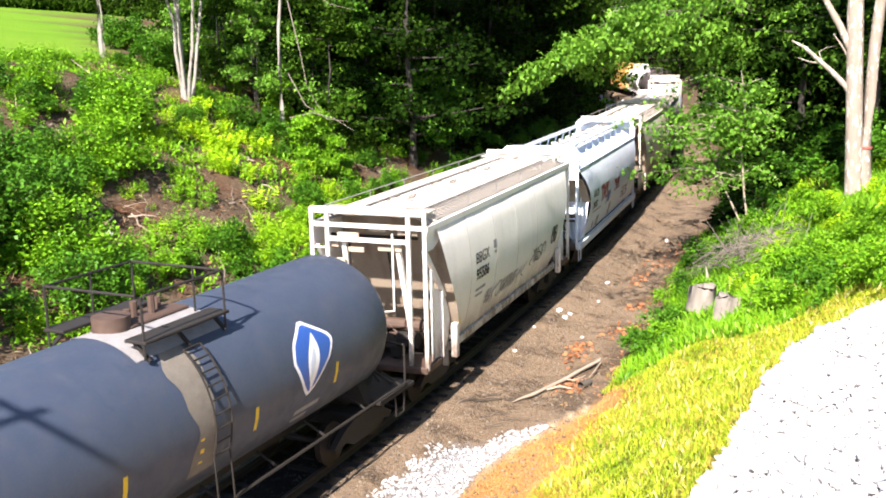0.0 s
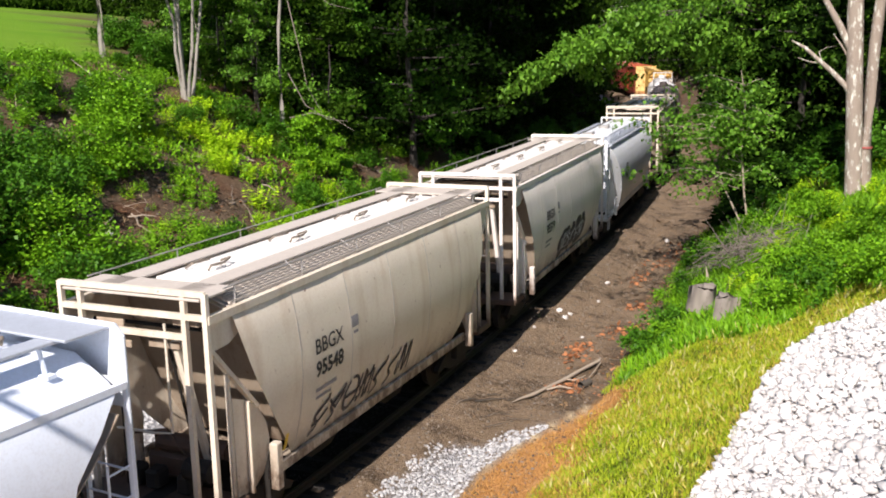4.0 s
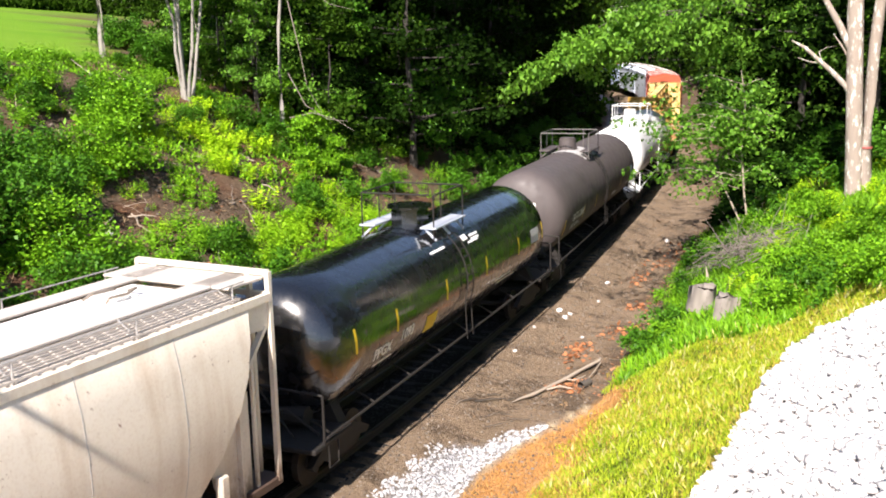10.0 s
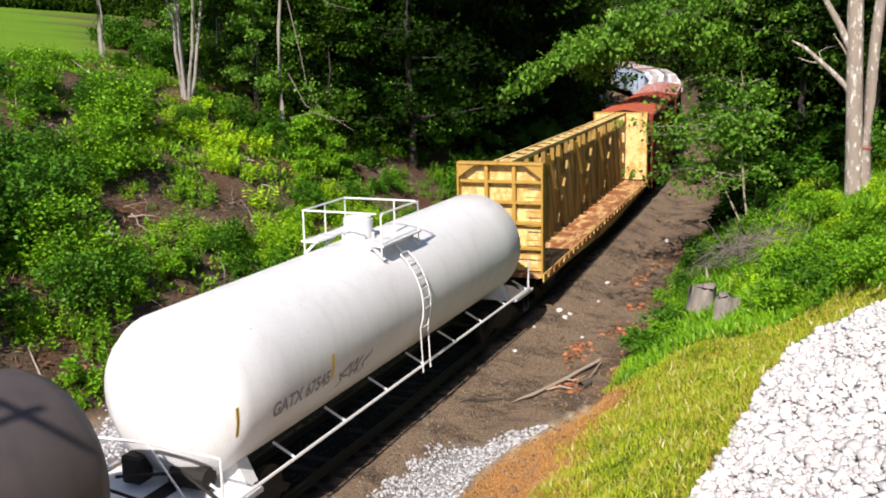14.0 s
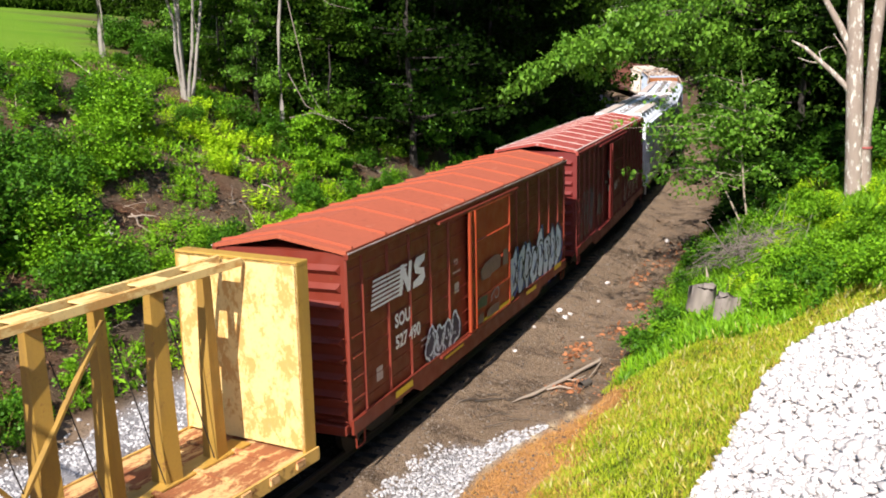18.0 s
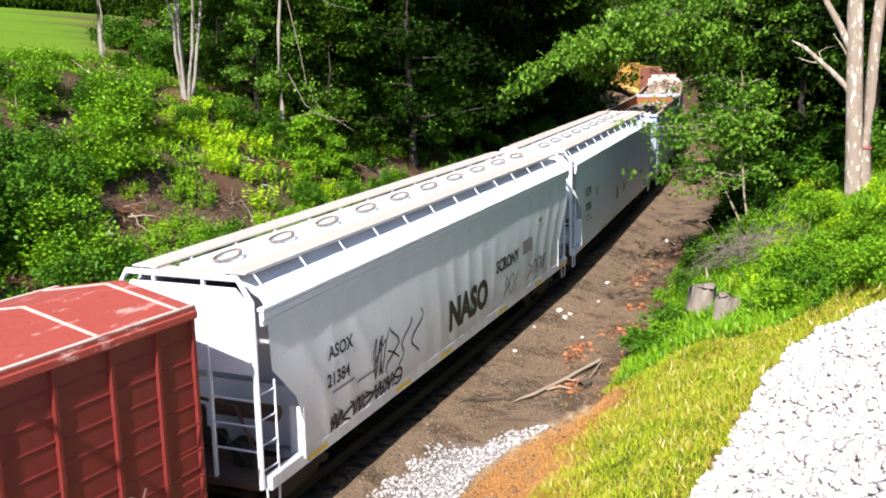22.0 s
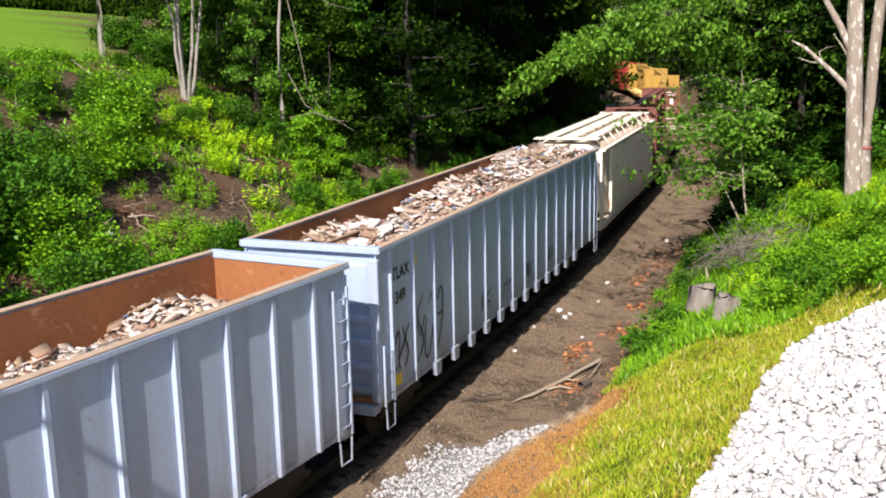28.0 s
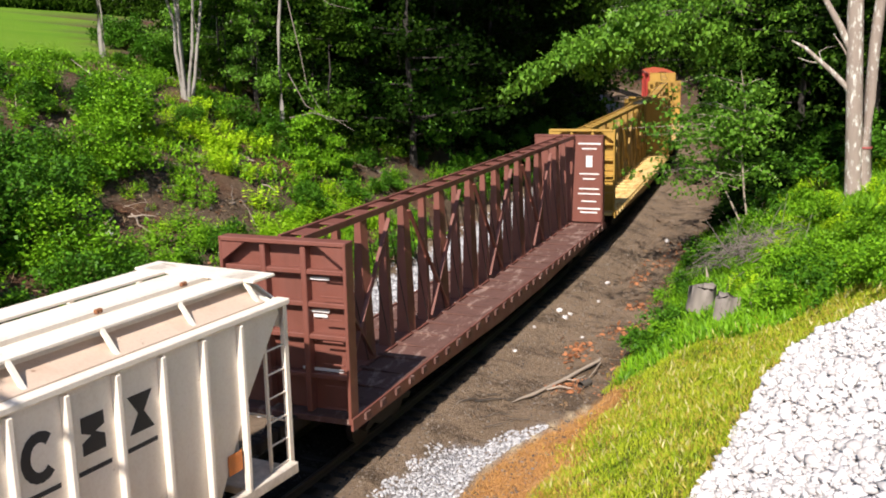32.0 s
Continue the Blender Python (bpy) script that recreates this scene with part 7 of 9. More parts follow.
def round_hopper(name, front, rear, skin, label):
    """Covered hopper with a round barrel body, pointed side ends and a thin hand rail on the roof."""
    car, L = new_car(name, front, rear, label, "hopper car")
    gear(car, L + .8, L / 2 - 1.5)
    e = L / 2
    prof = [(0, 4.22), (.5, 4.2), (.98, 4.05), (1.30, 3.8), (1.52, 3.4), (1.62, 2.9), (1.62, 2.4), (1.56, 1.9), (1.44, 1.45), (1.33, 1.15), (.5, .8), (0, .8)]
    ends = lambda z: e - .80 - float(np.interp(z, [.8, 1.4, 2.0, 2.8, 3.5, 3.85], [2.3, 1.8, 1.35, .72, .20, 0]))
    part("body", hull(prof, ends, 30), skin, car, smooth=True)
    ys = side_y(prof)
    bm = bmesh.new()
    for sg in (-1, 1):
        rbox(bm, 0, sg * 1.30, 1.06, L - 2.0, .12, .20, .02)
    pieces("side_sill", bm, skin, car)
    for sg in (-1, 1):
        bm = bmesh.new()
        bar(bm, (-e + .9, sg * 1.27, 3.98), (e - .9, sg * 1.27, 3.98), .10, .05)
        part("roof_chord", bm, WALK_BLUE, car)
    bm = bmesh.new()
    grating(bm, -e + .9, e - .9, -.80, -1.25, 4.16, 4.06, 8, 44, .010)
    part("roof_walk", bm, WALK_BLUE, car)
    bm = bmesh.new()
    pipe(bm, [(-e + .9, -1.2, 4.06), (-e + .9, -1.2, 4.42), (e - .9, -1.2, 4.42), (e - .9, -1.2, 4.06)], .016)
    for i in range(1, 8):
        x = -e + .9 + (L - 1.8) * i / 8
        tube(bm, (x, -1.2, 4.04), (x, -1.2, 4.42), .018)
    part("hand_rail", bm, WALK_BLUE, car)
    bm = bmesh.new()
    for i in range(11):
        rbox(bm, -e + 1.5 + (L - 3) * i / 10, .55, 4.2, .75, .09, .04, .01)
    pieces("hatch_latch", bm, DARK, car)
    for i in range(3):
        bm = bmesh.new()
        tube(bm, (0, .0, 4.2), (0, .0, 4.34), .26, 14)
        pipe(bm, [(-.35, -.2, 4.25), (-.3, -.2, 4.38), (.3, -.2, 4.38), (.35, -.2, 4.25)], .02)
        h = part("hatch_cover", bm, WALK_GREY, car)
        h.location.x = -e + 2.6 + (L - 5.2) * i / 2
    for sg in (-1, 1):
        f = sg * (e - .08)
        bm = bmesh.new()
        for y in (-1.25, -.65, .65, 1.25):
            bar(bm, (f, y, .95), (f, y, 4.25), .08, .08)
        for z in (4.22, 3.7, 3.3):
            bar(bm, (f, -1.25, z), (f, 1.25, z), .06, .08)
        part("end_frame", bm, skin, car)
        bm = bmesh.new()
        for i in range(6):
            z = 1.3 + .42 * i
            tube(bm, (f, -1.25, z), (f, -.65, z), .018)
            tube(bm, (f, -1.25, z), (f - sg * .45, -1.3, z), .018)
        tube(bm, (f - sg * .45, -1.3, 1.0), (f - sg * .45, -1.3, 3.0), .02)
        pieces("ladder_rung", bm, skin, car)
        bm = bmesh.new()
        slab(bm, [(f - sg * .4, -1.05, 3.7), (f - sg * .4, 1.05, 3.7), (f - sg * 1.4, 1.05, 1.1), (f - sg * 1.4, -1.05, 1.1)], .05, (-sg, 0, 0))
        part("end_sheet", bm, skin, car)
        for y in (-1.25, 1.25):
            bm = bmesh.new()
            slab(bm, [(f - sg * .12, y, 3.95), (f - sg * .8, y, 3.95), (f - sg * 1.15, y, 3.3), (f - sg * 1.6, y, 2.6), (f - sg * 2.2, y, 1.9), (f - sg * 2.6, y, 1.12), (f - sg * .12, y, 1.12)], .03, (0, 1, 0))
            part("corner_sheet", bm, skin, car)
        bm = bmesh.new()
        rbox(bm, f - sg * .35, 0, .97, .9, 2.7, .14, .02)
        part("end_platform", bm, skin, car)
        bm = bmesh.new()
        rbox(bm, f - sg * 1.5, -1.42, 1.3, .2, .12, .75, .03)
        part("jacking_post", bm, skin, car)
        stirrup(car, f - sg * .3, -1.32, skin)
        bm = bmesh.new()
        tube(bm, (f - sg * .5, -.4, 1.4), (f - sg * .5, .5, 1.4), .2, 10)
        part("brake_gear", bm, DARK, car)
    words(car, "AEX", -e + 2.95, 2.74, .36, INK, ys)
    words(car, "9447", -e + 2.93, 2.34, .36, INK, ys)
    return car, L


def ribbed_hopper(name, front, rear, label):
    """Three-bay covered hopper with upright side posts and a slanting end."""
    car, L = new_car(name, front, rear, label, "hopper car")
    gear(car, L + .8, L / 2 - 1.6)
    e = L / 2
    skin = HOPPER_CREAM
    prof = [(0, 4.32), (.9, 4.30), (1.38, 4.10), (1.46, 3.98), (1.48, 3.9), (1.48, 2.6), (1.46, 1.15), (.5, .75), (0, .75)]
    ends = lambda z: e - .25 - max(0.0, min(1.0, (3.55 - z) / 1.7)) * 1.75
    part("body", hull(prof, ends, 4, False), skin, car)
    ys = side_y(prof)
    n, sp = 15, .874
    for i in range(n):
        x = -5.97 + sp * i
        bm = bmesh.new()
        rbox(bm, 0, 0, 2.55, .09, .12, 2.85, .015)
        p = part("side_post", bm, skin, car)
        p.location = (x, -1.53, 0)
        again(p, x, 1.53, 0)
    bm = bmesh.new()
    for sg in (-1, 1):
        rbox(bm, 0, sg * 1.45, 4.07, L - .1, .27, .11, .02)
        rbox(bm, 0, sg * 1.50, 1.08, L - .1, .18, .20, .02)
    pieces("side_chord", bm, skin, car)
    for sg in (-1, 1):
        bm = bmesh.new()
        rbox(bm, 0, sg * .84, 4.50, L - .3, .52, .05, .01)
        part("roof_walk", bm, skin, car)
        bm = bmesh.new()
        slab(bm, [(-e + .5, sg * .92, 4.33), (-e + .5, sg * 1.40, 4.13), (-e + .5, sg * 1.40, 4.15), (-e + .5, sg * .92, 4.35)], L - 1.0, (1, 0, 0))
        part("roof_slope", bm, ROOF_TAN, car)
        bm = bmesh.new()
        for i in range(10):
            x = -e + .6 + (L - 1.2) * i / 9
            bar(bm, (x, sg * 1.08, 4.49), (x, sg * 1.36, 4.13), .07, .05)
        pieces("walk_bracket", bm, skin, car)
    bm = bmesh.new()
    rbox(bm, 0, .05, 4.46, L - 1.0, .64, .14, .04)
    part("hatch_cover", bm, skin, car)
    bm = bmesh.new()
    for i in range(8):
        rbox(bm, -e + 1.2 + (L - 2.4) * i / 7, -.31, 4.50, .14, .07, .07, .015)
    pieces("hatch_latch", bm, RUST_DECK, car)
    for sg in (-1, 1):
        f = sg * (e - .05)
        bm = bmesh.new()
        rbox(bm, f - sg * .3, 0, 4.50, .6, 2.6, .05, .01)
        part("crossover_walk", bm, skin, car)
        bm = bmesh.new()
        q = [(f - sg * (.7 + (3.95 - z_) * .80), 1.45, z_) for z_ in (3.95, 1.1)]
        slab(bm, q + [(x_, -y_, z_) for x_, y_, z_ in q[::-1]], .03, (-sg, 0, 0))
        part("slope_sheet", bm, skin, car)
        bm = bmesh.new()
        slab(bm, [(f, -1.44, 3.60), (f, 1.44, 3.60), (f, 1.44, 4.0), (f, .9, 4.3), (f, -.9, 4.3), (f, -1.44, 4.0)], .05, (-sg, 0, 0))
        part("end_hood", bm, skin, car)
        for y in (-1.42, 1.42):
            bm = bmesh.new()
            bar(bm, (f, y, .95), (f, y, 4.05), .09, .10)
            bar(bm, (f - sg * .55, y, .95), (f - sg * .55, y, 3.6), .05, .05)
            for i in range(6):
                tube(bm, (f, y, 1.2 + .42 * i), (f - sg * .55, y, 1.2 + .42 * i), .018)
            part("corner_ladder", bm, skin, car)
        bm = bmesh.new()
        bar(bm, (f - sg * .1, -.3, 3.6), (f - sg * .1, -.3, 1.0), .06, .08)
        bar(bm, (f - sg * .1, .6, 3.6), (f - sg * .1, .6, 1.0), .06, .08)
        pipe(bm, [(f, -1.4, 1.9), (f, 1.4, 1.9)], .02)
        part("end_post", bm, skin, car)
        bm = bmesh.new()
        rbox(bm, f - sg * .5, 0, .97, 1.1, 2.9, .15, .02)
        part("end_platform", bm, skin, car)
        bm = bmesh.new()
        tube(bm, (f - sg * .8, -.5, 1.45), (f - sg * .8, .3, 1.45), .2, 10)
        rbox(bm, f - sg * .8, .8, 1.3, .3, .3, .5, .04)
        part("brake_gear", bm, DARK, car)
        bm = bmesh.new()
        rbox(bm, f - sg * 1.55, -1.50, 1.75, .34, .02, .34, .005)
        part("placard", bm, ORANGE, car)
    bm = bmesh.new()
    for x in (-L * .25, 0, L * .25):
        slab(bm, [(x - 1.5, -.75, .9), (x + 1.5, -.75, .9), (x + .4, -.75, .28), (x - .4, -.75, .28)], 1.5, (0, 1, 0))
    pieces("outlet_bay", bm, DARK, car)
    y0 = lambda z: np.full_like(np.asarray(z, float), 1.478)
    xs = lambda k: -5.97 + sp * k + .15
    # owner's mark: a broken ring, a block and an hourglass
    v, f_ = ribbon([(xs(9) + .30 + .22 * math.cos(q), 3.28 + .27 * math.sin(q)) for q in np.linspace(.8, 5.5, 14)], .15)
    flat_on_side("owner_mark", car, v, f_, INK, y0)
    flat_on_side("owner_mark", car, [(xs(10) + .10, 3.02), (xs(10) + .50, 3.02), (xs(10) + .50, 3.22), (xs(10) + .34, 3.30), (xs(10) + .50, 3.36), (xs(10) + .50, 3.55), (xs(10) + .10, 3.55), (xs(10) + .10, 3.34), (xs(10) + .26, 3.27), (xs(10) + .10, 3.2)],
                 [list(range(10))], INK, y0)
    flat_on_side("owner_mark", car, [(xs(11) + .06, 3.0), (xs(11) + .54, 3.0), (xs(11) + .36, 3.28), (xs(11) + .54, 3.56), (xs(11) + .06, 3.56), (xs(11) + .24, 3.28)], [list(range(6))], INK, y0)
    for k in (9, 10, 11):
        bars(car, [(xs(k), 2.76, .58, .07)], INK, y0)
    # reporting marks
    for k, t1, z1, t2, z2 in ((0, "CS", 2.36, "24", 1.80), (1, "XT", 2.42, "60", 1.82), (2, "22", 1.86, "", 0)):
        words(car, t1, xs(k), z1, .42, INK, y0)
        if t2:
            words(car, t2, xs(k), z2, .42, INK, y0)
    bars(car, [(xs(0), 3.5 - .06 * i, .55, .03) for i in range(6)], TAG_GREY, y0)
    bars(car, [(xs(k), 1.22, .42, .17) for k in (3, 5, 7, 8, 11)], INK_YELLOW, y0)
    bars(car, [(xs(2), 1.24, .4, .12), (xs(10), 1.26, .3, .13)], INK, y0)
    scrawl(car, xs(5), 1.45, 1.9, .95, 4, TAG_GREY, y0, 5, .12, TAG_SMUDGE)
    bm = bmesh.new()
    box(bm, xs(4) + .3, -1.49, 1.75, .3, .02, .3, ry=.78)
    part("placard", bm, RUST_DECK, car)
    return car, L


def tank_car(name, front, rear, skin, top, label, r=1.48, zc=2.52, marks="", dome="round", rail_z=4.72):
    """Tank with dished heads, a railed platform over its middle, a side ladder and running boards."""
    car, L = new_car(name, front, rear, label, "tank car")
    gear(car, L + 1.1, L / 2 - 1.0)
    e = L / 2
    bm = bmesh.new()
    n, rings = 40, []
    xs = [(-e - .0, 0.0), (-e + .05, .42), (-e + .16, .72), (-e + .36, .92), (-e + .62, 1.0)]
    xs = xs + [(-e + .62 + (L - 1.24) * i / 12, 1.0) for i in range(1, 12)] + [(-x, k) for x, k in xs[::-1]]
    for x, k in xs:
        if k == 0:
            rings.append([bm.verts.new((x, 0, zc))])
        else:
            rings.append([bm.verts.new((x, -r * k * math.sin(TAU * j / n), zc + r * k * math.cos(TAU * j / n))) for j in range(n)])
    for a, b in zip(rings, rings[1:]):
        for j in range(n):
            k = (j + 1) % n
            if len(a) == 1:
                bm.faces.new((a[0], b[j], b[k]))
            elif len(b) == 1:
                bm.faces.new((a[j], b[0], a[k]))
            else:
                bm.faces.new((a[j], b[j], b[k], a[k]))
    part("tank", bm, skin, car, smooth=True)
    ys = lambda z: np.sqrt(np.maximum(.01, r * r - (np.asarray(z, float) - zc) ** 2))
    zt = zc + r
    # pale worn saddle under the platform
    bm = bmesh.new()
    rows = []
    for a in np.linspace(-.62, .62, 13):
        rows.append([bm.verts.new((x, -(r + .008) * math.sin(a), zc + (r + .008) * math.cos(a))) for x in (-1.05, -.4, .4, 1.05)])
    for p, q in zip(rows, rows[1:]):
        for j in range(3):
            bm.faces.new((p[j], p[j + 1], q[j + 1], q[j]))
    part("worn_top", bm, top, car, smooth=True)
    if skin is SLATE:
        bm = bmesh.new()
        rows = []
        for a in np.linspace(.60, 2.1, 16):
            wob = .10 * math.sin(a * 5) + .05 * math.sin(a * 13)
            rows.append([bm.verts.new((x, -(r + .005) * math.sin(a), zc + (r + .005) * math.cos(a))) for x in (-.62 + wob, -.3, -.05 - wob * .5)])
        for p, q in zip(rows, rows[1:]):
            for j in range(2):
                bm.faces.new((p[j], p[j + 1], q[j + 1], q[j]))
        part("spill_stain", bm, TANK_STAIN, car, smooth=True)
    bm = bmesh.new()
    if dome == "round":
        tube(bm, (0, .1, zt - .1), (0, .1, zt + .42), .34, 20)
        tube(bm, (0, .1, zt + .42), (0, .1, zt + .47), .30, 20)
        for a in range(8):
            tube(bm, (.37 * math.cos(a * .785), .1 + .37 * math.sin(a * .785), zt - .05), (.37 * math.cos(a * .785), .1 + .37 * math.sin(a * .785), zt + .12), .03, 5)
    elif dome == "hood":
        tube(bm, (0, .1, zt - .1), (0, .1, zt + .36), .50, 8)
        tube(bm, (0, .1, zt + .36), (0, .1, zt + .42), .60, 8)
    else:
        tube(bm, (-.5, .1, zt - .1), (-.5, .1, zt + .22), .3, 16)
        for i in range(4):
            tube(bm, (-.2 + .28 * i, .05 + .12 * (i % 2), zt - .05), (-.2 + .28 * i, .05 + .12 * (i % 2), zt + .25 + .05 * (i % 3)), .06, 7)
        rbox(bm, .3, .1, zt + .02, 1.4, .6, .06, .02)
    part("valve_dome", bm, BRAKE if dome == "valves" else skin, car, smooth=dome != "hood")
    # platform with railing
    for sg in (-1, 1):
        bm = bmesh.new()
        rbox(bm, 0, sg * .82, zt + .02, 2.0, .42, .05, .01)
        for x in (-.9, 0, .9):
            bar(bm, (x, sg * .7, zt), (x, sg * 1.0, zt - .28), .05, .05)
        part("platform", bm, WALK_BLUE if skin is BLACK else (skin if skin is not SLATE else DARK), car)
        rail_mat = TANK_WHITE if skin in (TANK_WHITE,) else (RAIL_GREY if skin is TAUPE else DARK)
        # ladder curving down the side
        bm = bmesh.new()
        arc = [(0, sg * (r + .09) * math.sin(a), zc + (r + .09) * math.cos(a)) for a in np.linspace(.72, 1.9, 9)] + [(0, sg * (r + .05), 1.0)]
        for dx in (-.2, .2):
            pipe(bm, [(dx, y_, z_) for _, y_, z_ in arc], .018, 5)
        ladder = part("ladder", bm, rail_mat if skin is TANK_WHITE else DARK, car)
        for i in range(9):
            _, y_, z_ = arc[i]
            bm = bmesh.new()
            tube(bm, (-.2, y_, z_), (.2, y_, z_), .016, 5)
            part("rung", bm, rail_mat if skin is TANK_WHITE else DARK, ladder)
        bm = bmesh.new()
        pipe(bm, [(-e - .2, sg * 1.46, 1.12), (e + .2, sg * 1.46, 1.12)], .03)
        handrail = part("side_handrail", bm, rail_mat if skin is TANK_WHITE else DARK, car)
        for i in range(9):
            x = -e + L * i / 8
            bm = bmesh.new()
            bar(bm, (x, sg * 1.46, 1.12), (x, sg * 1.0, 1.35), .03, .04)
            part("bracket", bm, rail_mat if skin is TANK_WHITE else DARK, handrail)
    bm = bmesh.new()
    q = .96
    pipe(bm, [(-q, -q, rail_z - .5), (-q, -q, rail_z - .08), (-q + .08, -q, rail_z), (q - .08, -q, rail_z), (q, -q, rail_z - .08), (q, -q + .08, rail_z), (q, q, rail_z), (-q, q, rail_z), (-q, -q + .1, rail_z)], .022)
    railing = part("railing", bm, rail_mat, car)
    for x, y in ((-q, -q), (q, -q), (q, q), (-q, q), (0, q), (q, -.35)):
        bm = bmesh.new()
        tube(bm, (x, y, zt - .25), (x, y, rail_z), .02)
        part("post", bm, rail_mat, railing)
    for sg in (-1, 1):
        f = sg * (e + .25)
        bm = bmesh.new()
        rbox(bm, f - sg * .35, 0, .98, 1.5, 2.9, .10, .02)
        slab(bm, [(f - sg * 1.3, -1.2, 1.0), (f - sg * 1.3, 1.2, 1.0), (f - sg * 1.3, .9, 1.6), (f - sg * 1.3, -.9, 1.6)], .3, (sg, 0, 0))
        part("end_sill", bm, DARK if skin is not TANK_WHITE else TANK_WHITE, car)
        bm = bmesh.new()
        for y in (-1.42, 1.42):
            tube(bm, (f, y, .95), (f, y, 1.95), .025)
        pipe(bm, [(f, -1.42, 1.95), (f, 0, 2.02), (f, 1.42, 1.95)], .025)
        pipe(bm, [(f, 0, 2.0), (f, -.8, 1.0)], .02)
        part("end_railing", bm, TANK_WHITE if skin is TANK_WHITE else DARK, car)
        bm = bmesh.new()
        tube(bm, (f - sg * .5, -.8, 1.3), (f - sg * .5, -.1, 1.3), .2, 10)
        rbox(bm, f - sg * .4, .6, 1.35, .4, .4, .5, .05)
        pipe(bm, [(f - sg * .2, -1.2, 1.1), (f - sg * .2, -.5, 1.5), (f - sg * .2, .9, 1.2)], .03)
        part("brake_gear", bm, DARK, car)
        stirrup(car, f - sg * .3, -1.44, DARK)
    return car, L, ys


def centerbeam(name, front, rear, skin, deck, label, pale=None, sill=None):
    """Flat car for lumber: a bulkhead at each end, a long truss along the middle, a wide deck."""
    car, L = new_car(name, front, rear, label, "flat car")
    gear(car, L + 1.4, L / 2 - 2.4)
    e = L / 2
    top = 4.62
    bm = bmesh.new()
    rbox(bm, 0, 0, 1.03, L - .1, 2.78, .12, .01)
    part("deck", bm, deck, car)
    bm = bmesh.new()
    for sg in (-1, 1):
        slab(bm, [(-e, sg * 1.40, 1.12), (e, sg * 1.40, 1.12), (e, sg * 1.40, .88), (e - 3, sg * 1.40, .82), (2, sg * 1.40, .62), (-2, sg * 1.40, .62), (-e + 3, sg * 1.40, .82), (-e, sg * 1.40, .88)], .05 * sg, (0, 1, 0))
    pieces("side_sill", bm, sill or skin, car)
    bm = bmesh.new()
    k = 30
    for i in range(k):
        x = -e + .6 + (L - 1.2) * i / (k - 1)
        for sg in (-1, 1):
            box(bm, x, sg * 1.45, 1.02, .22, .10, .14)
    pieces("lading_winch", bm, deck, car)
    for i in range(22):
        bm = bmesh.new()
        x = -e + .9 + (L - 1.8) * i / 21
        for sg in (-1, 1):
            slab(bm, [(x, sg * .16, 1.10), (x, sg * 1.36, 1.10), (x, sg * .16, 1.17)], .10, (1, 0, 0))
        pieces("deck_riser", bm, deck, car)
    # bulkheads
    for sg in (-1, 1):
        f = sg * (e - .03)
        bm = bmesh.new()
        rbox(bm, f - sg * .30, 0, 2.88, .06, 2.80, 3.45, .01)
        part("bulkhead", bm, pale or skin, car)
        bm = bmesh.new()
        for y in (-1.37, 1.37):
            rbox(bm, f - sg * .16, y, 2.80, .34, .07, 3.62, .015)
        rbox(bm, f - sg * .16, 0, top - .04, .34, 2.82, .09, .015)
        part("bulkhead_frame", bm, skin, car)
        for z in (1.9, 2.7, 3.35, 4.0):
            bm = bmesh.new()
            rbox(bm, f - sg * .18, 0, z, .20, 2.66, .10, .015)
            part("bulkhead_rib", bm, skin, car)
        for y in (-.45, .45):
            bm = bmesh.new()
            rbox(bm, f - sg * .16, y, 2.85, .22, .12, 3.4, .015)
            part("bulkhead_post", bm, skin, car)
        for y in (-1.1, 1.1):
            bm = bmesh.new()
            w = .27 if y > 0 else -.27
            slab(bm, [(f, y + w, top - .1), (f, y - w, top - .1), (f, y + w, top - .5)], .05, (-sg, 0, 0))
            part("corner_plate", bm, skin, car)
        bm = bmesh.new()
        for i in range(7):
            tube(bm, (f, -1.3, 1.3 + .45 * i), (f, -.85, 1.3 + .45 * i), .018)
        pieces("ladder_rung", bm, skin, car)
    # truss
    n = 18
    x0, x1 = -e + .55, e - .55
    at = lambda i: x0 + (x1 - x0) * (i + .5) / n
    for sg in (-1, 1):
        bm = bmesh.new()
        rbox(bm, 0, sg * .26, top - .06, L - .9, .07, .15, .01)
        pieces("top_chord", bm, pale or skin, car)
    for i in range(n):
        bm = bmesh.new()
        rbox(bm, at(i), 0, top - .045, .62, .46, .03, .008)
        part("chord_plate", bm, pale or skin, car)
    for i in range(n):
        x = at(i)
        bm = bmesh.new()
        w0, w1, turn = .125, .165, (.03 if i % 2 else -.03)
        lo = [bm.verts.new((x + a * w1, b * .17 + a * turn, 1.09)) for a, b in ((-1, -1), (1, -1), (1, 1), (-1, 1))]
        hi = [bm.verts.new((x + a * w0, b * .07 + a * turn * .8, top - .12)) for a, b in ((-1, -1), (1, -1), (1, 1), (-1, 1))]
        bm.faces.new(lo[::-1])
        bm.faces.new(hi)
        for a in range(4):
            bm.faces.new((lo[a], lo[(a + 1) % 4], hi[(a + 1) % 4], hi[a]))
        part("truss_post", bm, YELLOW_SHADE if skin is YELLOW else skin, car)
    for i in range(0, n - 2, 4):
        for a, b in ((i, i + 2), (i + 3, i + 1)):
            if max(a, b) < n:
                bm = bmesh.new()
                bar(bm, (at(a), -.15, 4.25), (at(b), -.19, 1.25), .10, .05)
                part("truss_brace", bm, YELLOW_SHADE if skin is YELLOW else skin, car)
    for i in range(n - 1):
        bm = bmesh.new()
        xa = at(i) + .2
        tube(bm, (xa, -.10, 3.9), (xa + .75, -.20, 1.2), .012, 5)
        part("tie_cable", bm, DARK, car)
    bm = bmesh.new()
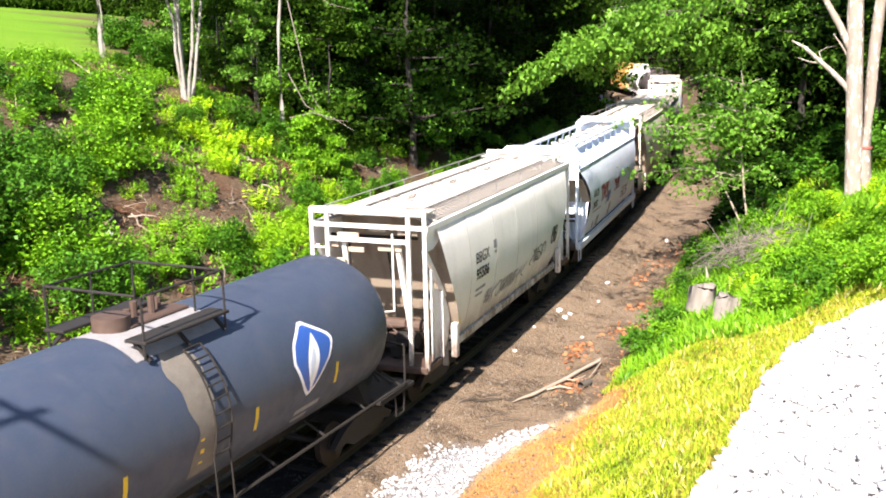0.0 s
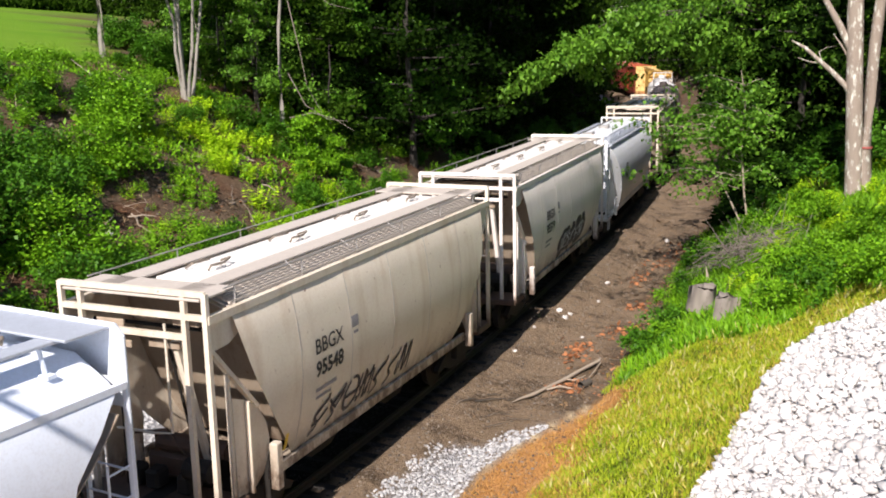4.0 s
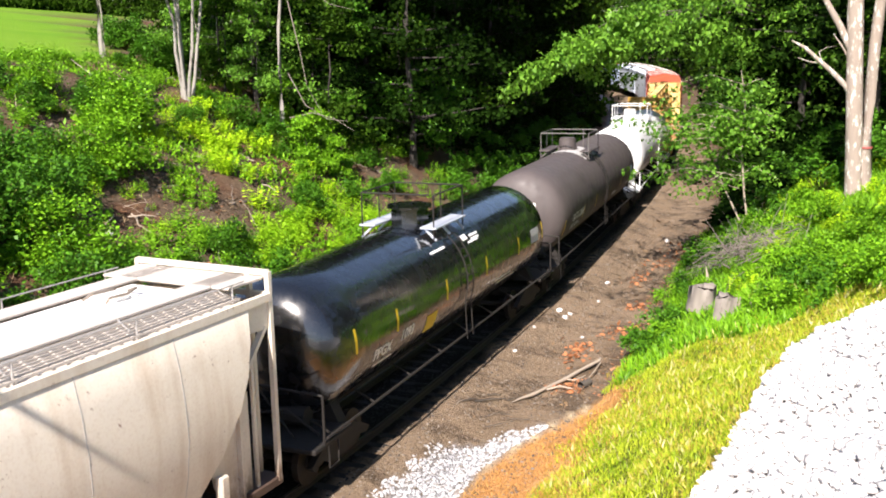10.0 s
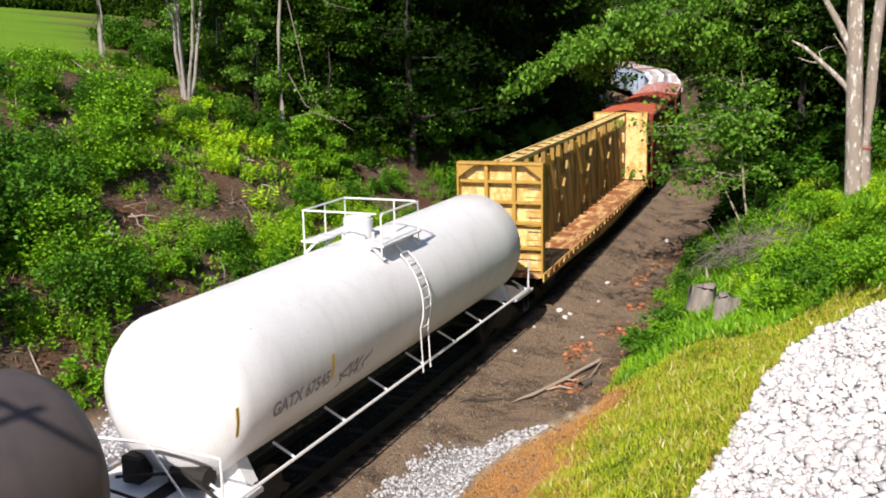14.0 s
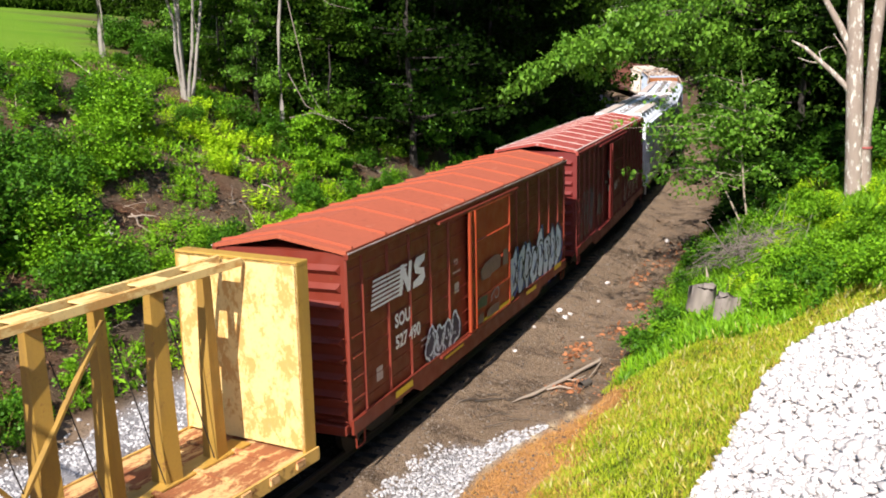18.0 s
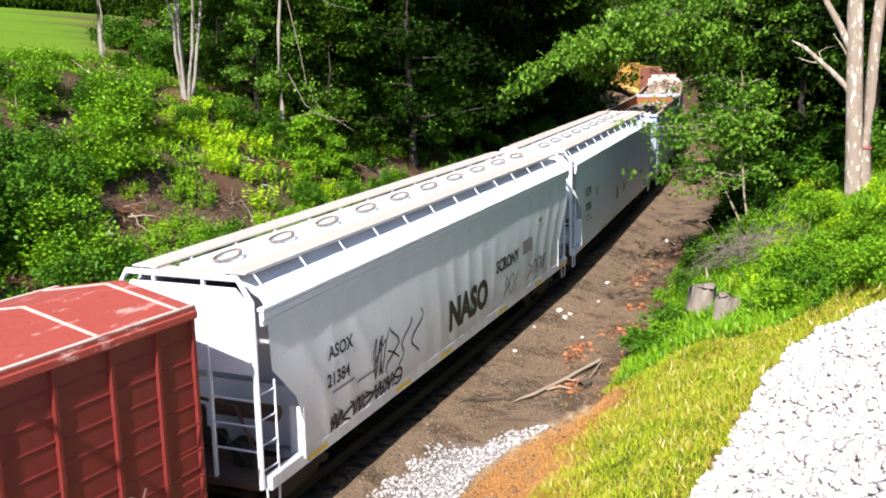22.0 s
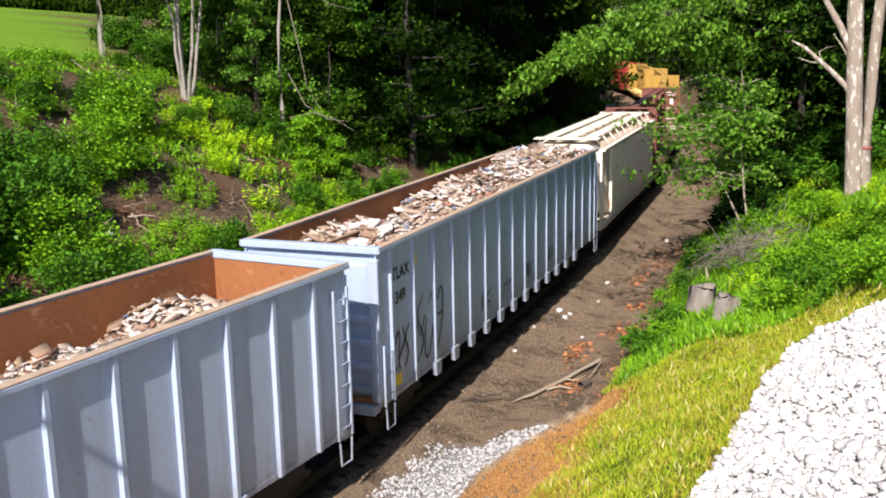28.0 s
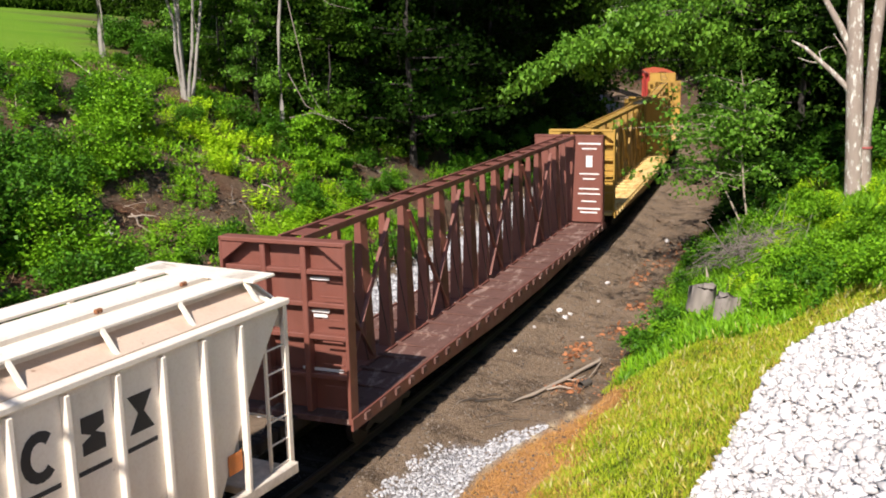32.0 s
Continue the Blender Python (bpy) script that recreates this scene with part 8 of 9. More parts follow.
    rbox(bm, 0, 0, 1.12, L - .9, .46, .05, .01)
    part("bottom_chord", bm, skin, car)
    return car, L


def boxcar(name, front, rear, skin, roof, label, eave=4.43, door=(8.3, 3.2), ribs=(-7.1, -5.94, -4.83, -3.69, -2.55, 2.7, 3.8, 4.9, 5.95, 7.0), roof_seam=None):
    """Box car with outside posts, a sliding door each side and a low-pitched ribbed roof."""
    car, L = new_car(name, front, rear, label, "box car")
    gear(car, L + 1.4, L / 2 - 2.0)
    e = L / 2
    W = 1.42
    bm = bmesh.new()
    box(bm, 0, 0, (eave + .95) / 2, L - .1, 2 * W, eave - .95)
    part("body", bm, skin, car)
    bm = bmesh.new()
    ridge = eave + .26
    slab(bm, [(-e, -W - .06, eave - .03), (-e, 0, ridge - .03), (-e, W + .06, eave - .03), (-e, W + .06, eave + .05), (-e, 0, ridge + .05), (-e, -W - .06, eave + .05)], L, (1, 0, 0))
    part("roof", bm, roof, car)
    n = 11
    for i in range(n):
        x = -e + .3 + (L - .6) * i / (n - 1)
        bm = bmesh.new()
        for sg in (-1, 1):
            bar(bm, (0, 0, ridge + .055), (0, sg * (W + .04), eave + .055), .05 if roof_seam else .055, .03 if roof_seam else .09)
        p = part("roof_rib", bm, roof_seam or roof, car)
        p.location.x = x
    bm = bmesh.new()
    for sg in (-1, 1):
        rbox(bm, 0, sg * (W + .05), eave - .06, L, .10, .12, .015)
    pieces("eave_rail", bm, roof if roof_seam else skin, car)
    if not roof_seam:
        bm = bmesh.new()
        for sg in (-1, 1):
            box(bm, 0, sg * (W + .104), eave + .005, L, .012, .025)
        pieces("drip_edge", bm, SEAM_WHITE, car)
    if roof_seam:
        for sg in (-1, 1):
            bm = bmesh.new()
            box(bm, 0, sg * (W + .02), eave + .07, L, .07, .02)
            part("roof_edge_seam", bm, roof_seam, car)
    bm = bmesh.new()
    for sg in (-1, 1):
        slab(bm, [(-e, sg * (W + .03), 1.12), (e, sg * (W + .03), 1.12), (e, sg * (W + .03), .82), (e - 2.9, sg * (W + .03), .82), (e - 3.3, sg * (W + .03), .62),
                  (-e + 3.3, sg * (W + .03), .62), (-e + 2.9, sg * (W + .03), .82), (-e, sg * (W + .03), .82)], .06 * sg, (0, 1, 0))
    pieces("side_sill", bm, skin, car)
    d0, dw = -e + door[0] - door[1] / 2, door[1]
    for i in range(9):
        bm = bmesh.new()
        for sg in (-1, 1):
            slab(bm, [(-e + .1, sg * (W - .01), 1.32 + .34 * i), (-e + .1, sg * (W + .014), 1.35 + .34 * i), (-e + .1, sg * (W - .01), 1.40 + .34 * i)], L - .2, (1, 0, 0))
        pieces("side_crease", bm, skin, car)
    posts = [-e + .06, e - .06, *ribs]
    for x in posts:
        bm = bmesh.new()
        slab(bm, [(-.045, .03, 1.1), (-.03, -.02, 1.1), (.03, -.02, 1.1), (.045, .03, 1.1)], eave - 1.2, (0, 0, 1))
        p = part("side_post", bm, skin, car)
        p.location = (x, -W - .03, 0)
        p = again(p, x, W + .03, 0)
    for sg in (-1, 1):
        bm = bmesh.new()
        rbox(bm, d0 + dw / 2, sg * (W + .09), 2.66, dw, .07, 3.1, .01)
        dr = part("door", bm, DOOR_ORANGE if skin is RED_BOX else skin, car)
        bm = bmesh.new()
        for z in (1.12, 1.85, 2.60, 3.35, 4.18):
            rbox(bm, d0 + dw / 2, sg * (W + .14), z, dw, .05, .06, .01)
        for x in (d0 + .05, d0 + dw - .05):
            rbox(bm, x, sg * (W + .14), 2.66, .07, .05, 3.1, .01)
        part("door_frame", bm, DOOR_ORANGE if skin is RED_BOX else skin, dr)
        bm = bmesh.new()
        tube(bm, (d0 - .12, sg * (W + .16), 1.15), (d0 - .12, sg * (W + .16), 4.2), .04)
        tube(bm, (d0 + .25, sg * (W + .18), 1.15), (d0 + .25, sg * (W + .18), 4.2), .03)
        pieces("door_lock_rod", bm, DOOR_ORANGE if skin is RED_BOX else skin, dr)
        bm = bmesh.new()
        rbox(bm, d0 + dw * .3, sg * (W + .1), eave - .18, dw * 1.9, .12, .07, .01)
        rbox(bm, d0 + dw * .3, sg * (W + .1), 1.05, dw * 1.9, .12, .07, .01)
        pieces("door_track", bm, skin, car)
    for sg in (-1, 1):
        f = sg * (e - .05)
        for i in range(9):
            bm = bmesh.new()
            z = 1.22 + .36 * i
            slab(bm, [(f, -W + .1, z - .10), (f + sg * .10, -W + .16, z), (f, -W + .1, z + .10)], 2 * W - .2, (0, 1, 0))
            part("end_corrugation", bm, skin, car)
        bm = bmesh.new()
        for i in range(5):
            tube(bm, (f - sg * .05, -W - .09, 1.1 + .42 * i), (f - sg * .50, -W - .09, 1.1 + .42 * i), .018)
            tube(bm, (f + sg * .10, -W + .02, 1.1 + .42 * i), (f + sg * .10, -W + .45, 1.1 + .42 * i), .018)
        pieces("ladder_rung", bm, skin, car)
        bm = bmesh.new()
        rbox(bm, f + sg * .05, 0, .92, .25, 2.8, .2, .02)
        part("end_sill", bm, skin, car)
        stirrup(car, f - sg * .28, -W - .05, skin)
    flat = lambda z: np.full_like(np.asarray(z, float), W + .004)
    post = lambda z: np.full_like(np.asarray(z, float), W + .056)
    return car, L, flat, post


def gondola(name, front, rear, label, seed):
    """Tall open gondola with outside posts."""
    car, L = new_car(name, front, rear, label, "gondola car")
    gear(car, L + 1.2, L / 2 - 2.0)
    e, W, top = L / 2, 1.50, 4.30
    for sg in (-1, 1):
        bm = bmesh.new()
        box(bm, 0, sg * W, (top + 1.1) / 2, L - .1, .04, top - 1.1)
        part("side_wall", bm, GON_GREY, car)
        bm = bmesh.new()
        box(bm, 0, sg * (W - .034), (top + 1.2) / 2 - .02, L - .24, .02, top - 1.2)
        part("side_lining", bm, GON_RUST, car)
        bm = bmesh.new()
        rbox(bm, 0, sg * (W + .055), top - .03, L, .12, .10, .015)
        part("top_rail", bm, GON_GREY, car)
        bm = bmesh.new()
        rbox(bm, 0, sg * (W + .03), top + .032, L, .16, .03, .008)
        part("rim", bm, GON_RIM, car)
    bm = bmesh.new()
    rbox(bm, 0, 0, 1.12, L - .1, 2 * W, .12, .01)
    part("floor", bm, GON_RUST, car)
    n = 15
    for i in range(n + 1):
        x = -e + .62 + 1.17 * i
        bm = bmesh.new()
        slab(bm, [(-.065, -.05, 1.02), (-.042, .035, 1.02), (.042, .035, 1.02), (.065, -.05, 1.02)], top - 1.08, (0, 0, 1))
        p = part("side_post", bm, GON_GREY, car)
        p.matrix_basis = pose(x, -W - .06, 0, 0, 0, 180)
        again(p, x, W + .06, 0)
        if 2 <= i <= n - 2:
            bm = bmesh.new()
            slab(bm, [(-.17, 0, 1.12), (.17, 0, 1.12), (.13, 0, .80), (-.13, 0, .80)], .12, (0, 1, 0))
            p = part("post_foot", bm, GON_GREY, car)
            p.location = (x, -W - .14, 0)
            again(p, x, W + .02, 0)
    for sg in (-1, 1):
        f = sg * (e - .04)
        bm = bmesh.new()
        box(bm, f - sg * .10, 0, (top + 1.1) / 2, .05, 2 * W, top - 1.1)
        part("end_wall", bm, GON_GREY, car)
        bm = bmesh.new()
        box(bm, f - sg * .145, 0, (top + 1.1) / 2, .02, 2 * W - .1, top - 1.3)
        part("end_lining", bm, GON_RUST, car)
        bm = bmesh.new()
        rbox(bm, f - sg * .06, 0, top - .02, .22, 2 * W + .2, .14, .015)
        part("end_rail", bm, GON_GREY, car)
        for z in (1.35, 1.85, 2.35, 2.85):
            bm = bmesh.new()
            rbox(bm, f - sg * .04, 0, z, .14, 2 * W - .1, .16, .02)
            part("end_rib", bm, GON_GREY, car)
        bm = bmesh.new()
        rbox(bm, f - sg * .05, 0, 3.55, .10, 2 * W, .85, .02)
        part("end_plate", bm, GON_GREY, car)
        for y in (-W + .06, W - .06):
            bm = bmesh.new()
            rbox(bm, f - sg * .04, y, 2.6, .14, .22, 3.0, .02)
            part("corner_post", bm, GON_GREY, car)
        ladder(car, f - sg * .30, -W - .10, 1.0, 3.9 if sg > 0 else 2.3, .44, "x", GON_GREY, 7 if sg > 0 else 3)
        stirrup(car, f - sg * .30, -W - .1, GON_GREY)
        bm = bmesh.new()
        rbox(bm, f, 0, .95, .3, 2.9, .2, .02)
        part("end_sill", bm, GON_GREY, car)
    bm = bmesh.new()
    for sg in (-1, 1):
        box(bm, 0, sg * (W - .02), 1.04, L - .1, .10, .10)
    pieces("side_sill", bm, GON_GREY, car)
    flat = lambda z: np.full_like(np.asarray(z, float), W + .022)
    # the load of broken boards, plaster and rubble
    rng = np.random.default_rng(seed)
    m = 8200

    def pile(px, py):
        h = 3.35 + .19 * np.sin(px * .9 + seed) + .22 * np.cos(px * 2.3 + seed * 2) + .30 * (1 - (py / W) ** 2)
        if seed == 2:
            return h + .42 + .14 * np.clip(px / 4, -1, 1) - .10 * py
        return h - .55 * np.clip((np.abs(px) - e + 3.0) / 3.0, 0, 1)
    x = rng.uniform(-e + .25, e - .25, m)
    y = rng.uniform(-W + .12, W - .12, m)
    level = pile(x, y)
    size = rng.lognormal(-2.6, .62, m).clip(.03, .42)
    dims = np.stack([size * rng.uniform(.8, 2.6, m), size * rng.uniform(.4, 1.2, m), np.minimum(.07, size * rng.uniform(.08, .3, m))], 1) / 2
    ang = rng.uniform(0, TAU, (m, 3)) * np.array([.22, .16, 1.0]) - np.array([.69, .5, 0])
    cube = np.array([[a, b, c] for a in (-1, 1) for b in (-1, 1) for c in (-1, 1)], float)
    fc = np.array([[0, 1, 3, 2], [4, 6, 7, 5], [0, 4, 5, 1], [2, 3, 7, 6], [0, 2, 6, 4], [1, 5, 7, 3]])
    v = cube[None] * dims[:, None]
    cz, sz, cx, sx = np.cos(ang[:, 2]), np.sin(ang[:, 2]), np.cos(ang[:, 0]), np.sin(ang[:, 0])
    vy, vz = v[..., 1] * cx[:, None] - v[..., 2] * sx[:, None], v[..., 1] * sx[:, None] + v[..., 2] * cx[:, None]
    v = np.stack([v[..., 0] * cz[:, None] - vy * sz[:, None], v[..., 0] * sz[:, None] + vy * cz[:, None], vz + v[..., 0] * ang[:, 1:2]], -1)
    c = np.stack([x, y, level + rng.normal(0, .05, m)], 1)
    c[:, 0] = np.clip(c[:, 0], -e + .2 + dims[:, 0], e - .2 - dims[:, 0])
    c[:, 1] = np.clip(c[:, 1], -W + .06 + dims.max(1), W - .06 - dims.max(1))
    v = v + c[:, None]
    order = np.argsort(-size)
    boards, v = v[order[:140]], v[order[140:]]
    me = fast_mesh("rubble_load", v.reshape(-1, 3), (fc[None] + 8 * np.arange(len(v))[:, None, None]).reshape(-1, 4))
    me.materials.append(DEBRIS)
    load = new("rubble_load", me)
    for i, q in enumerate(boards):
        me = fast_mesh("broken_board", q, fc)
        me.materials.append((BOARD_PALE, BOARD_BROWN, BOARD_PLASTER)[i % 3])
        o = new("broken_board", me)
        o.parent = load
    tagged(load, "heap of broken boards, plaster and rubble loaded in an open gondola", "rubble", kind="stuff")
    TRAIN.append((load, (front + rear) / 2, L / 2 - 1.9))
    bm = bmesh.new()
    gx, gy = 40, 8
    vs = [[bm.verts.new((-e + .2 + (L - .4) * i / gx, -W + .07 + (2 * W - .14) * j / gy, 0)) for j in range(gy + 1)] for i in range(gx + 1)]
    for row in vs:
        for q in row:
            xx, yy = q.co.x, q.co.y
            q.co.z = float(pile(xx, yy)) - .03
    for a, b in zip(vs, vs[1:]):
        for j in range(gy):
            bm.faces.new((a[j], a[j + 1], b[j + 1], b[j]))
    part("rubble_bed", bm, DEBRIS_BED, load)
    return car, L, flat


# the train, from its front to its rear
tank, L0, ys0 = tank_car("tank_car", -154.5, -142.3, SLATE, SLATE_TOP, "slate-blue tank car with a white leaf emblem on its side", dome="valves")
first_hopper, LF, ysf = barrel_hopper("covered_hopper", -140.9, -128.25, OFF_WHITE, "95586", "off-white covered hopper car with bulging sides and grey roof walks")
scrawl(first_hopper, -2.6, 1.55, 3.6, .45, 8, TAG_GREY, ysf, 102, .05)
scrawl(first_hopper, 1.4, 1.75, 1.6, .5, 4, TAG_BLACK, ysf, 103, .05)
scrawl(first_hopper, 3.6, 2.0, .6, .55, 2, TAG_BLACK, ysf, 104, .10)
flow_hopper("covered_hopper", -126.7, -113.9, COOL_WHITE, "clean white short covered hopper car with a red sprayed tag", [
    ("w", "GACX", 1.9, 2.54, .36, INK, .012), ("w", "20002", 1.88, 2.12, .36, INK, .012), ("b", [(2.0, 1.95, 1.6, .05), (3.1, 1.25, .5, .4), (2.4, 1.3, .3, .25), (5.6, 1.3, .4, .5)], TAG_GREY),
    ("w", "TMK", 3.4, 2.22, .78, TAG_RED, .05), ("w", "TMK", 6.3, 2.2, .62, TAG_RED, .035), ("s", .9, 3.1, 1.0, .4, 4, TAG_BLUE, 17, .05, None), ("s", 4.6, 1.9, .8, .5, 3, SIGN_BLUE, 13, .1, None), ("s", 8.4, 1.55, 1.6, .5, 3, TAG_BLACK, 14, .08, None)], True)
third_hopper, L3, ys3 = barrel_hopper("covered_hopper", -112.4, -100.4, CREAM_TAN2, "95548", "rust-streaked tan covered hopper car with bulging sides")
scrawl(third_hopper, -3.2, 1.3, 4.2, .7, 7, TAG_BLACK, ys3, 105, .09)
tagged_hopper, LH, ysh = barrel_hopper("covered_hopper", -98.2, -86.0, CREAM_TAN, "95579", "tan-white covered hopper car with black graffiti along its sill")
throw_up(tagged_hopper, -1.2, 1.32, 3.5, .85, 5, ysh, 101, TAG_NAVY, TAG_BLACK, TAG_BLACK)
scrawl(tagged_hopper, -1.0, 1.42, 3.1, .65, 5, TAG_PALE, ysh, 107, .06, off=.02)
round_hopper("covered_hopper", -84.3, -71.2, BRIGHT_WHITE, "bright white round-sided covered hopper car with a thin roof rail")
barrel_hopper("covered_hopper", -68.5, -56.2, CREAM_TAN2, "95557", "weathered tan covered hopper car with rust at its lower edge")
black_tank, L7, ys7 = tank_car("tank_car", -54.6, -40.2, BLACK, BLACK, "glossy black tank car with yellow side stripes", r=1.44, zc=2.45, dome="hood")
taupe_tank, L8, ys8 = tank_car("tank_car", -38.6, -23.2, TAUPE, TANK_GREY_TOP, "dull grey-brown tank car with yellow stripes and a pale worn top")
white_tank, L9, ys9 = tank_car("tank_car", -21.2, -6.3, TANK_WHITE, TANK_WHITE, "white tank car with a white railed platform and long side rail")
centerbeam("centerbeam_flat", -4.44, 18.16, YELLOW, YELLOW_DECK, "yellow centerbeam lumber flat car with a rusty empty deck", YELLOW_PALE, YELLOW_SILL)
ns_box, L11, f11, p11 = boxcar("boxcar", 19.32, 34.96, RED_BOX, RED_ROOF, "rust-red box car with a white emblem and silver-blue graffiti", 4.43, (7.98, 3.1))
red_box, L12, f12, p12 = boxcar("boxcar", 36.68, 52.27, RED_DARK, RED_ROOF_PALE, "dark red box car with pale roof seams and faint white graffiti", 4.49, (7.75, 3.3), (-7.2, -6.33, -5.4, -4.5, -3.63, -2.64, 2.5, 3.4, 4.3, 5.2, 6.15, 7.0), SEAM_WHITE)
flow_hopper("covered_hopper", 53.6, 72.5, COOL_WHITE, "long white covered hopper car with black sprayed tags", [
    ("w", "ASOX", 2.2, 2.58, .36, INK, .008), ("w", "21384", 2.1, 2.06, .36, INK, .008), ("b", [(2.3, 1.9, .9, .05), (3.3, 1.78, .8, .05), (13.8, 2.2, .9, .4), (15.4, 2.9, .35, .12)], TAG_GREY),
    ("s", 4.0, 1.55, 2.5, .95, 4, TAG_BLACK, 21, .05, None), ("w", "NASO", 8.1, 1.5, 1.0, TAG_BLACK, .05), ("w", "SCRONY", 11.5, 2.15, .48, TAG_BLACK, .02),
    ("s", 12.2, 1.3, 1.2, .6, 3, TAG_GREY, 24, .06, None), ("s", 14.3, 1.35, 1.8, .5, 4, TAG_GREY, 25, .07, None), ("s", 2.2, 1.15, 3.2, .35, 7, TAG_BLACK, 26, .07, None)])
flow_hopper("covered_hopper", 73.4, 92.7, PALE_GREY, "long pale grey covered hopper car with tan hatch handles", [
    ("w", "OCPX", 1.8, 2.74, .40, INK, .010), ("w", "71330", 1.8, 2.18, .40, INK, .010), ("b", [(2.0, 1.95, .7, .05), (2.0, 1.80, 1.0, .05), (3.9, 2.5, .22, .3)], TAG_GREY),
    ("b", [(10.2, 1.75, .5, .32), (1.3, 1.0, 1.1, .10), (5.0, 1.0, .9, .10), (6.2, 1.0, .3, .10)], INK_YELLOW), ("b", [(8.5, 1.65, .38, .55)], TAG_GREY)])
_, _, fg15 = gondola("gondola", 94.3, 113.6, "pale grey ribbed gondola car heaped with rubble, rusted inside", 1)
gon, LG, fg16 = gondola("gondola", 114.7, 134.0, "pale grey ribbed gondola car piled with broken boards and plaster", 2)
ribbed_hopper("covered_hopper", 135.6, 150.8, "cream covered hopper car with upright side posts and black marks")
brown_beam, LB, = centerbeam("centerbeam_flat", 152.78, 175.48, BROWN, BROWN_DECK, "brown centerbeam lumber flat car with an empty deck")
centerbeam("centerbeam_flat", 177.7, 200.5, YELLOW, YELLOW_PALE, "yellow centerbeam lumber flat car, empty, with a pale deck")
centerbeam("centerbeam_flat", 202.6, 225.3, YELLOW, YELLOW_PALE, "yellow centerbeam lumber flat car, empty, behind another like it")
centerbeam("centerbeam_flat", 227.4, 250.1, YELLOW, YELLOW_PALE, "yellow centerbeam lumber flat car, last of three in a row")
boxcar("boxcar", 251.8, 267.4, RED_BRIGHT, RED_ROOF, "bright red box car at the rear of the train", 4.45)


def stripes(car, ys, spots, h=.5):
    """Short yellow stripes on a tank's side."""
    bars(car, [(x - .045, z - h / 2, .09, h) for x, z in spots], INK_YELLOW, ys, "yellow_stripe")


# marks on the tanks
stripes(tank, ys0, [(1.0, 2.2), (-.42, 2.18), (3.55, 2.22), (-2.1, 2.26), (-3.9, 2.2)], .42)
shield = [(2.13, 2.80), (2.24, 3.10), (2.66, 3.40), (2.76, 3.40), (3.38, 3.06), (3.49, 2.92), (3.30, 2.62), (2.66, 2.10), (2.54, 2.08), (2.42, 2.20)]
mid = (2.76, 2.80)
inner = [(mid[0] + (x_ - mid[0]) * .88, mid[1] + (z_ - mid[1]) * .90) for x_, z_ in shield]
leaf = [(2.60 + .26 * u_ ** .5 * w_ * math.sin(math.pi * min(1, u_ * 1.02)) + .28 * u_, 2.10 + 1.08 * u_) for w_, seq in ((1, np.linspace(0, 1, 12)), (-1, np.linspace(1, 0, 12))) for u_ in seq]
vein = [(2.60 + .10 * u_ ** .5 * w_ * math.sin(math.pi * min(1, u_ * 1.02)) + .22 * u_, 2.34 + .62 * u_) for w_, seq in ((1, np.linspace(0, 1, 9)), (-1, np.linspace(1, 0, 9))) for u_ in seq]
curved_patch("emblem", tank, shield, SIGN_WHITE, ys0, .008, "white border of the emblem")
curved_patch("emblem", tank, inner, SIGN_BLUE, ys0, .012, "blue field of the emblem")
curved_patch("emblem", tank, leaf, SIGN_WHITE, ys0, .016, "white leaf of the emblem")
curved_patch("emblem", tank, vein, TAG_BLUE, ys0, .020, "pale blue vein of the leaf")
bars(tank, [(2.3, 1.75, .8, .10), (2.3, 1.6, .5, .08), (-4.6, 2.1, 1.4, .2)], TAG_GREY, ys0)
stripes(black_tank, ys7, [(-6.06, 2.6), (-4.14, 2.52), (-1.32, 2.52), (1.45, 2.52), (4.15, 2.52), (6.45, 2.6)], .5)
bars(black_tank, [(-2.5, 1.75, .62, .42)], INK_YELLOW, ys7, "yellow_placard")
words(black_tank, "PPGX", -5.2, 1.92, .34, INK_WHITE, ys7)
words(black_tank, "1093", -3.9, 1.98, .34, INK_WHITE, ys7)
bars(black_tank, [(-1.5, 3.38, .9, .05), (.5, 3.34, .35, .12), (1.0, 3.36, .6, .05), (1.0, 3.28, .55, .05), (.7, 3.24, .7, .05), (2.4, 1.85, 1.3, .06), (2.6, 1.72, 1.6, .05), (-5.1, 1.75, .9, .05)], INK_WHITE, ys7)
bars(black_tank, [(5.3, 2.35, .75, .42)], TANK_GREY_TOP, ys7, "data_panel", .008)
stripes(taupe_tank, ys8, [(-7.11, 2.1), (-4.05, 2.18), (-1.77, 2.22), (.78, 2.22), (3.81, 2.3), (6.2, 2.25)], .5)
words(taupe_tank, "GATX 69081", -6.0, 2.12, .36, INK_WHITE, ys8)
bars(taupe_tank, [(-6.0, 1.95, 1.2, .04), (-6.0, 1.85, 1.6, .04), (2.0, 1.9, .9, .08), (6.0, 2.3, .5, .35), (5.4, 1.9, .6, .08)], TAG_BLUE, ys8)
words(white_tank, "GATX 67545", -6.2, 2.08, .36, TAG_GREY, ys9)
stripes(white_tank, ys9, [(-7.25, 2.4), (-4.14, 2.36)], .5)
scrawl(white_tank, -3.9, 1.85, 1.4, .4, 3, TAG_GREY, ys9, 71, .06)
# white words on the head of the dull tank
for w_, z_, h_ in ((1.15, 2.95, .12), (.75, 2.75, .07), (.8, 2.62, .07)):
    bm = bmesh.new()
    for i in range(10 if h_ > .1 else 6):
        n_ = 10 if h_ > .1 else 6
        box(bm, -L8 / 2 - .004, w_ / 2 - w_ * (i + .5) / n_, z_, .012, w_ / n_ * .7, h_)
    part("lettering_bar", bm, INK_WHITE, taupe_tank)

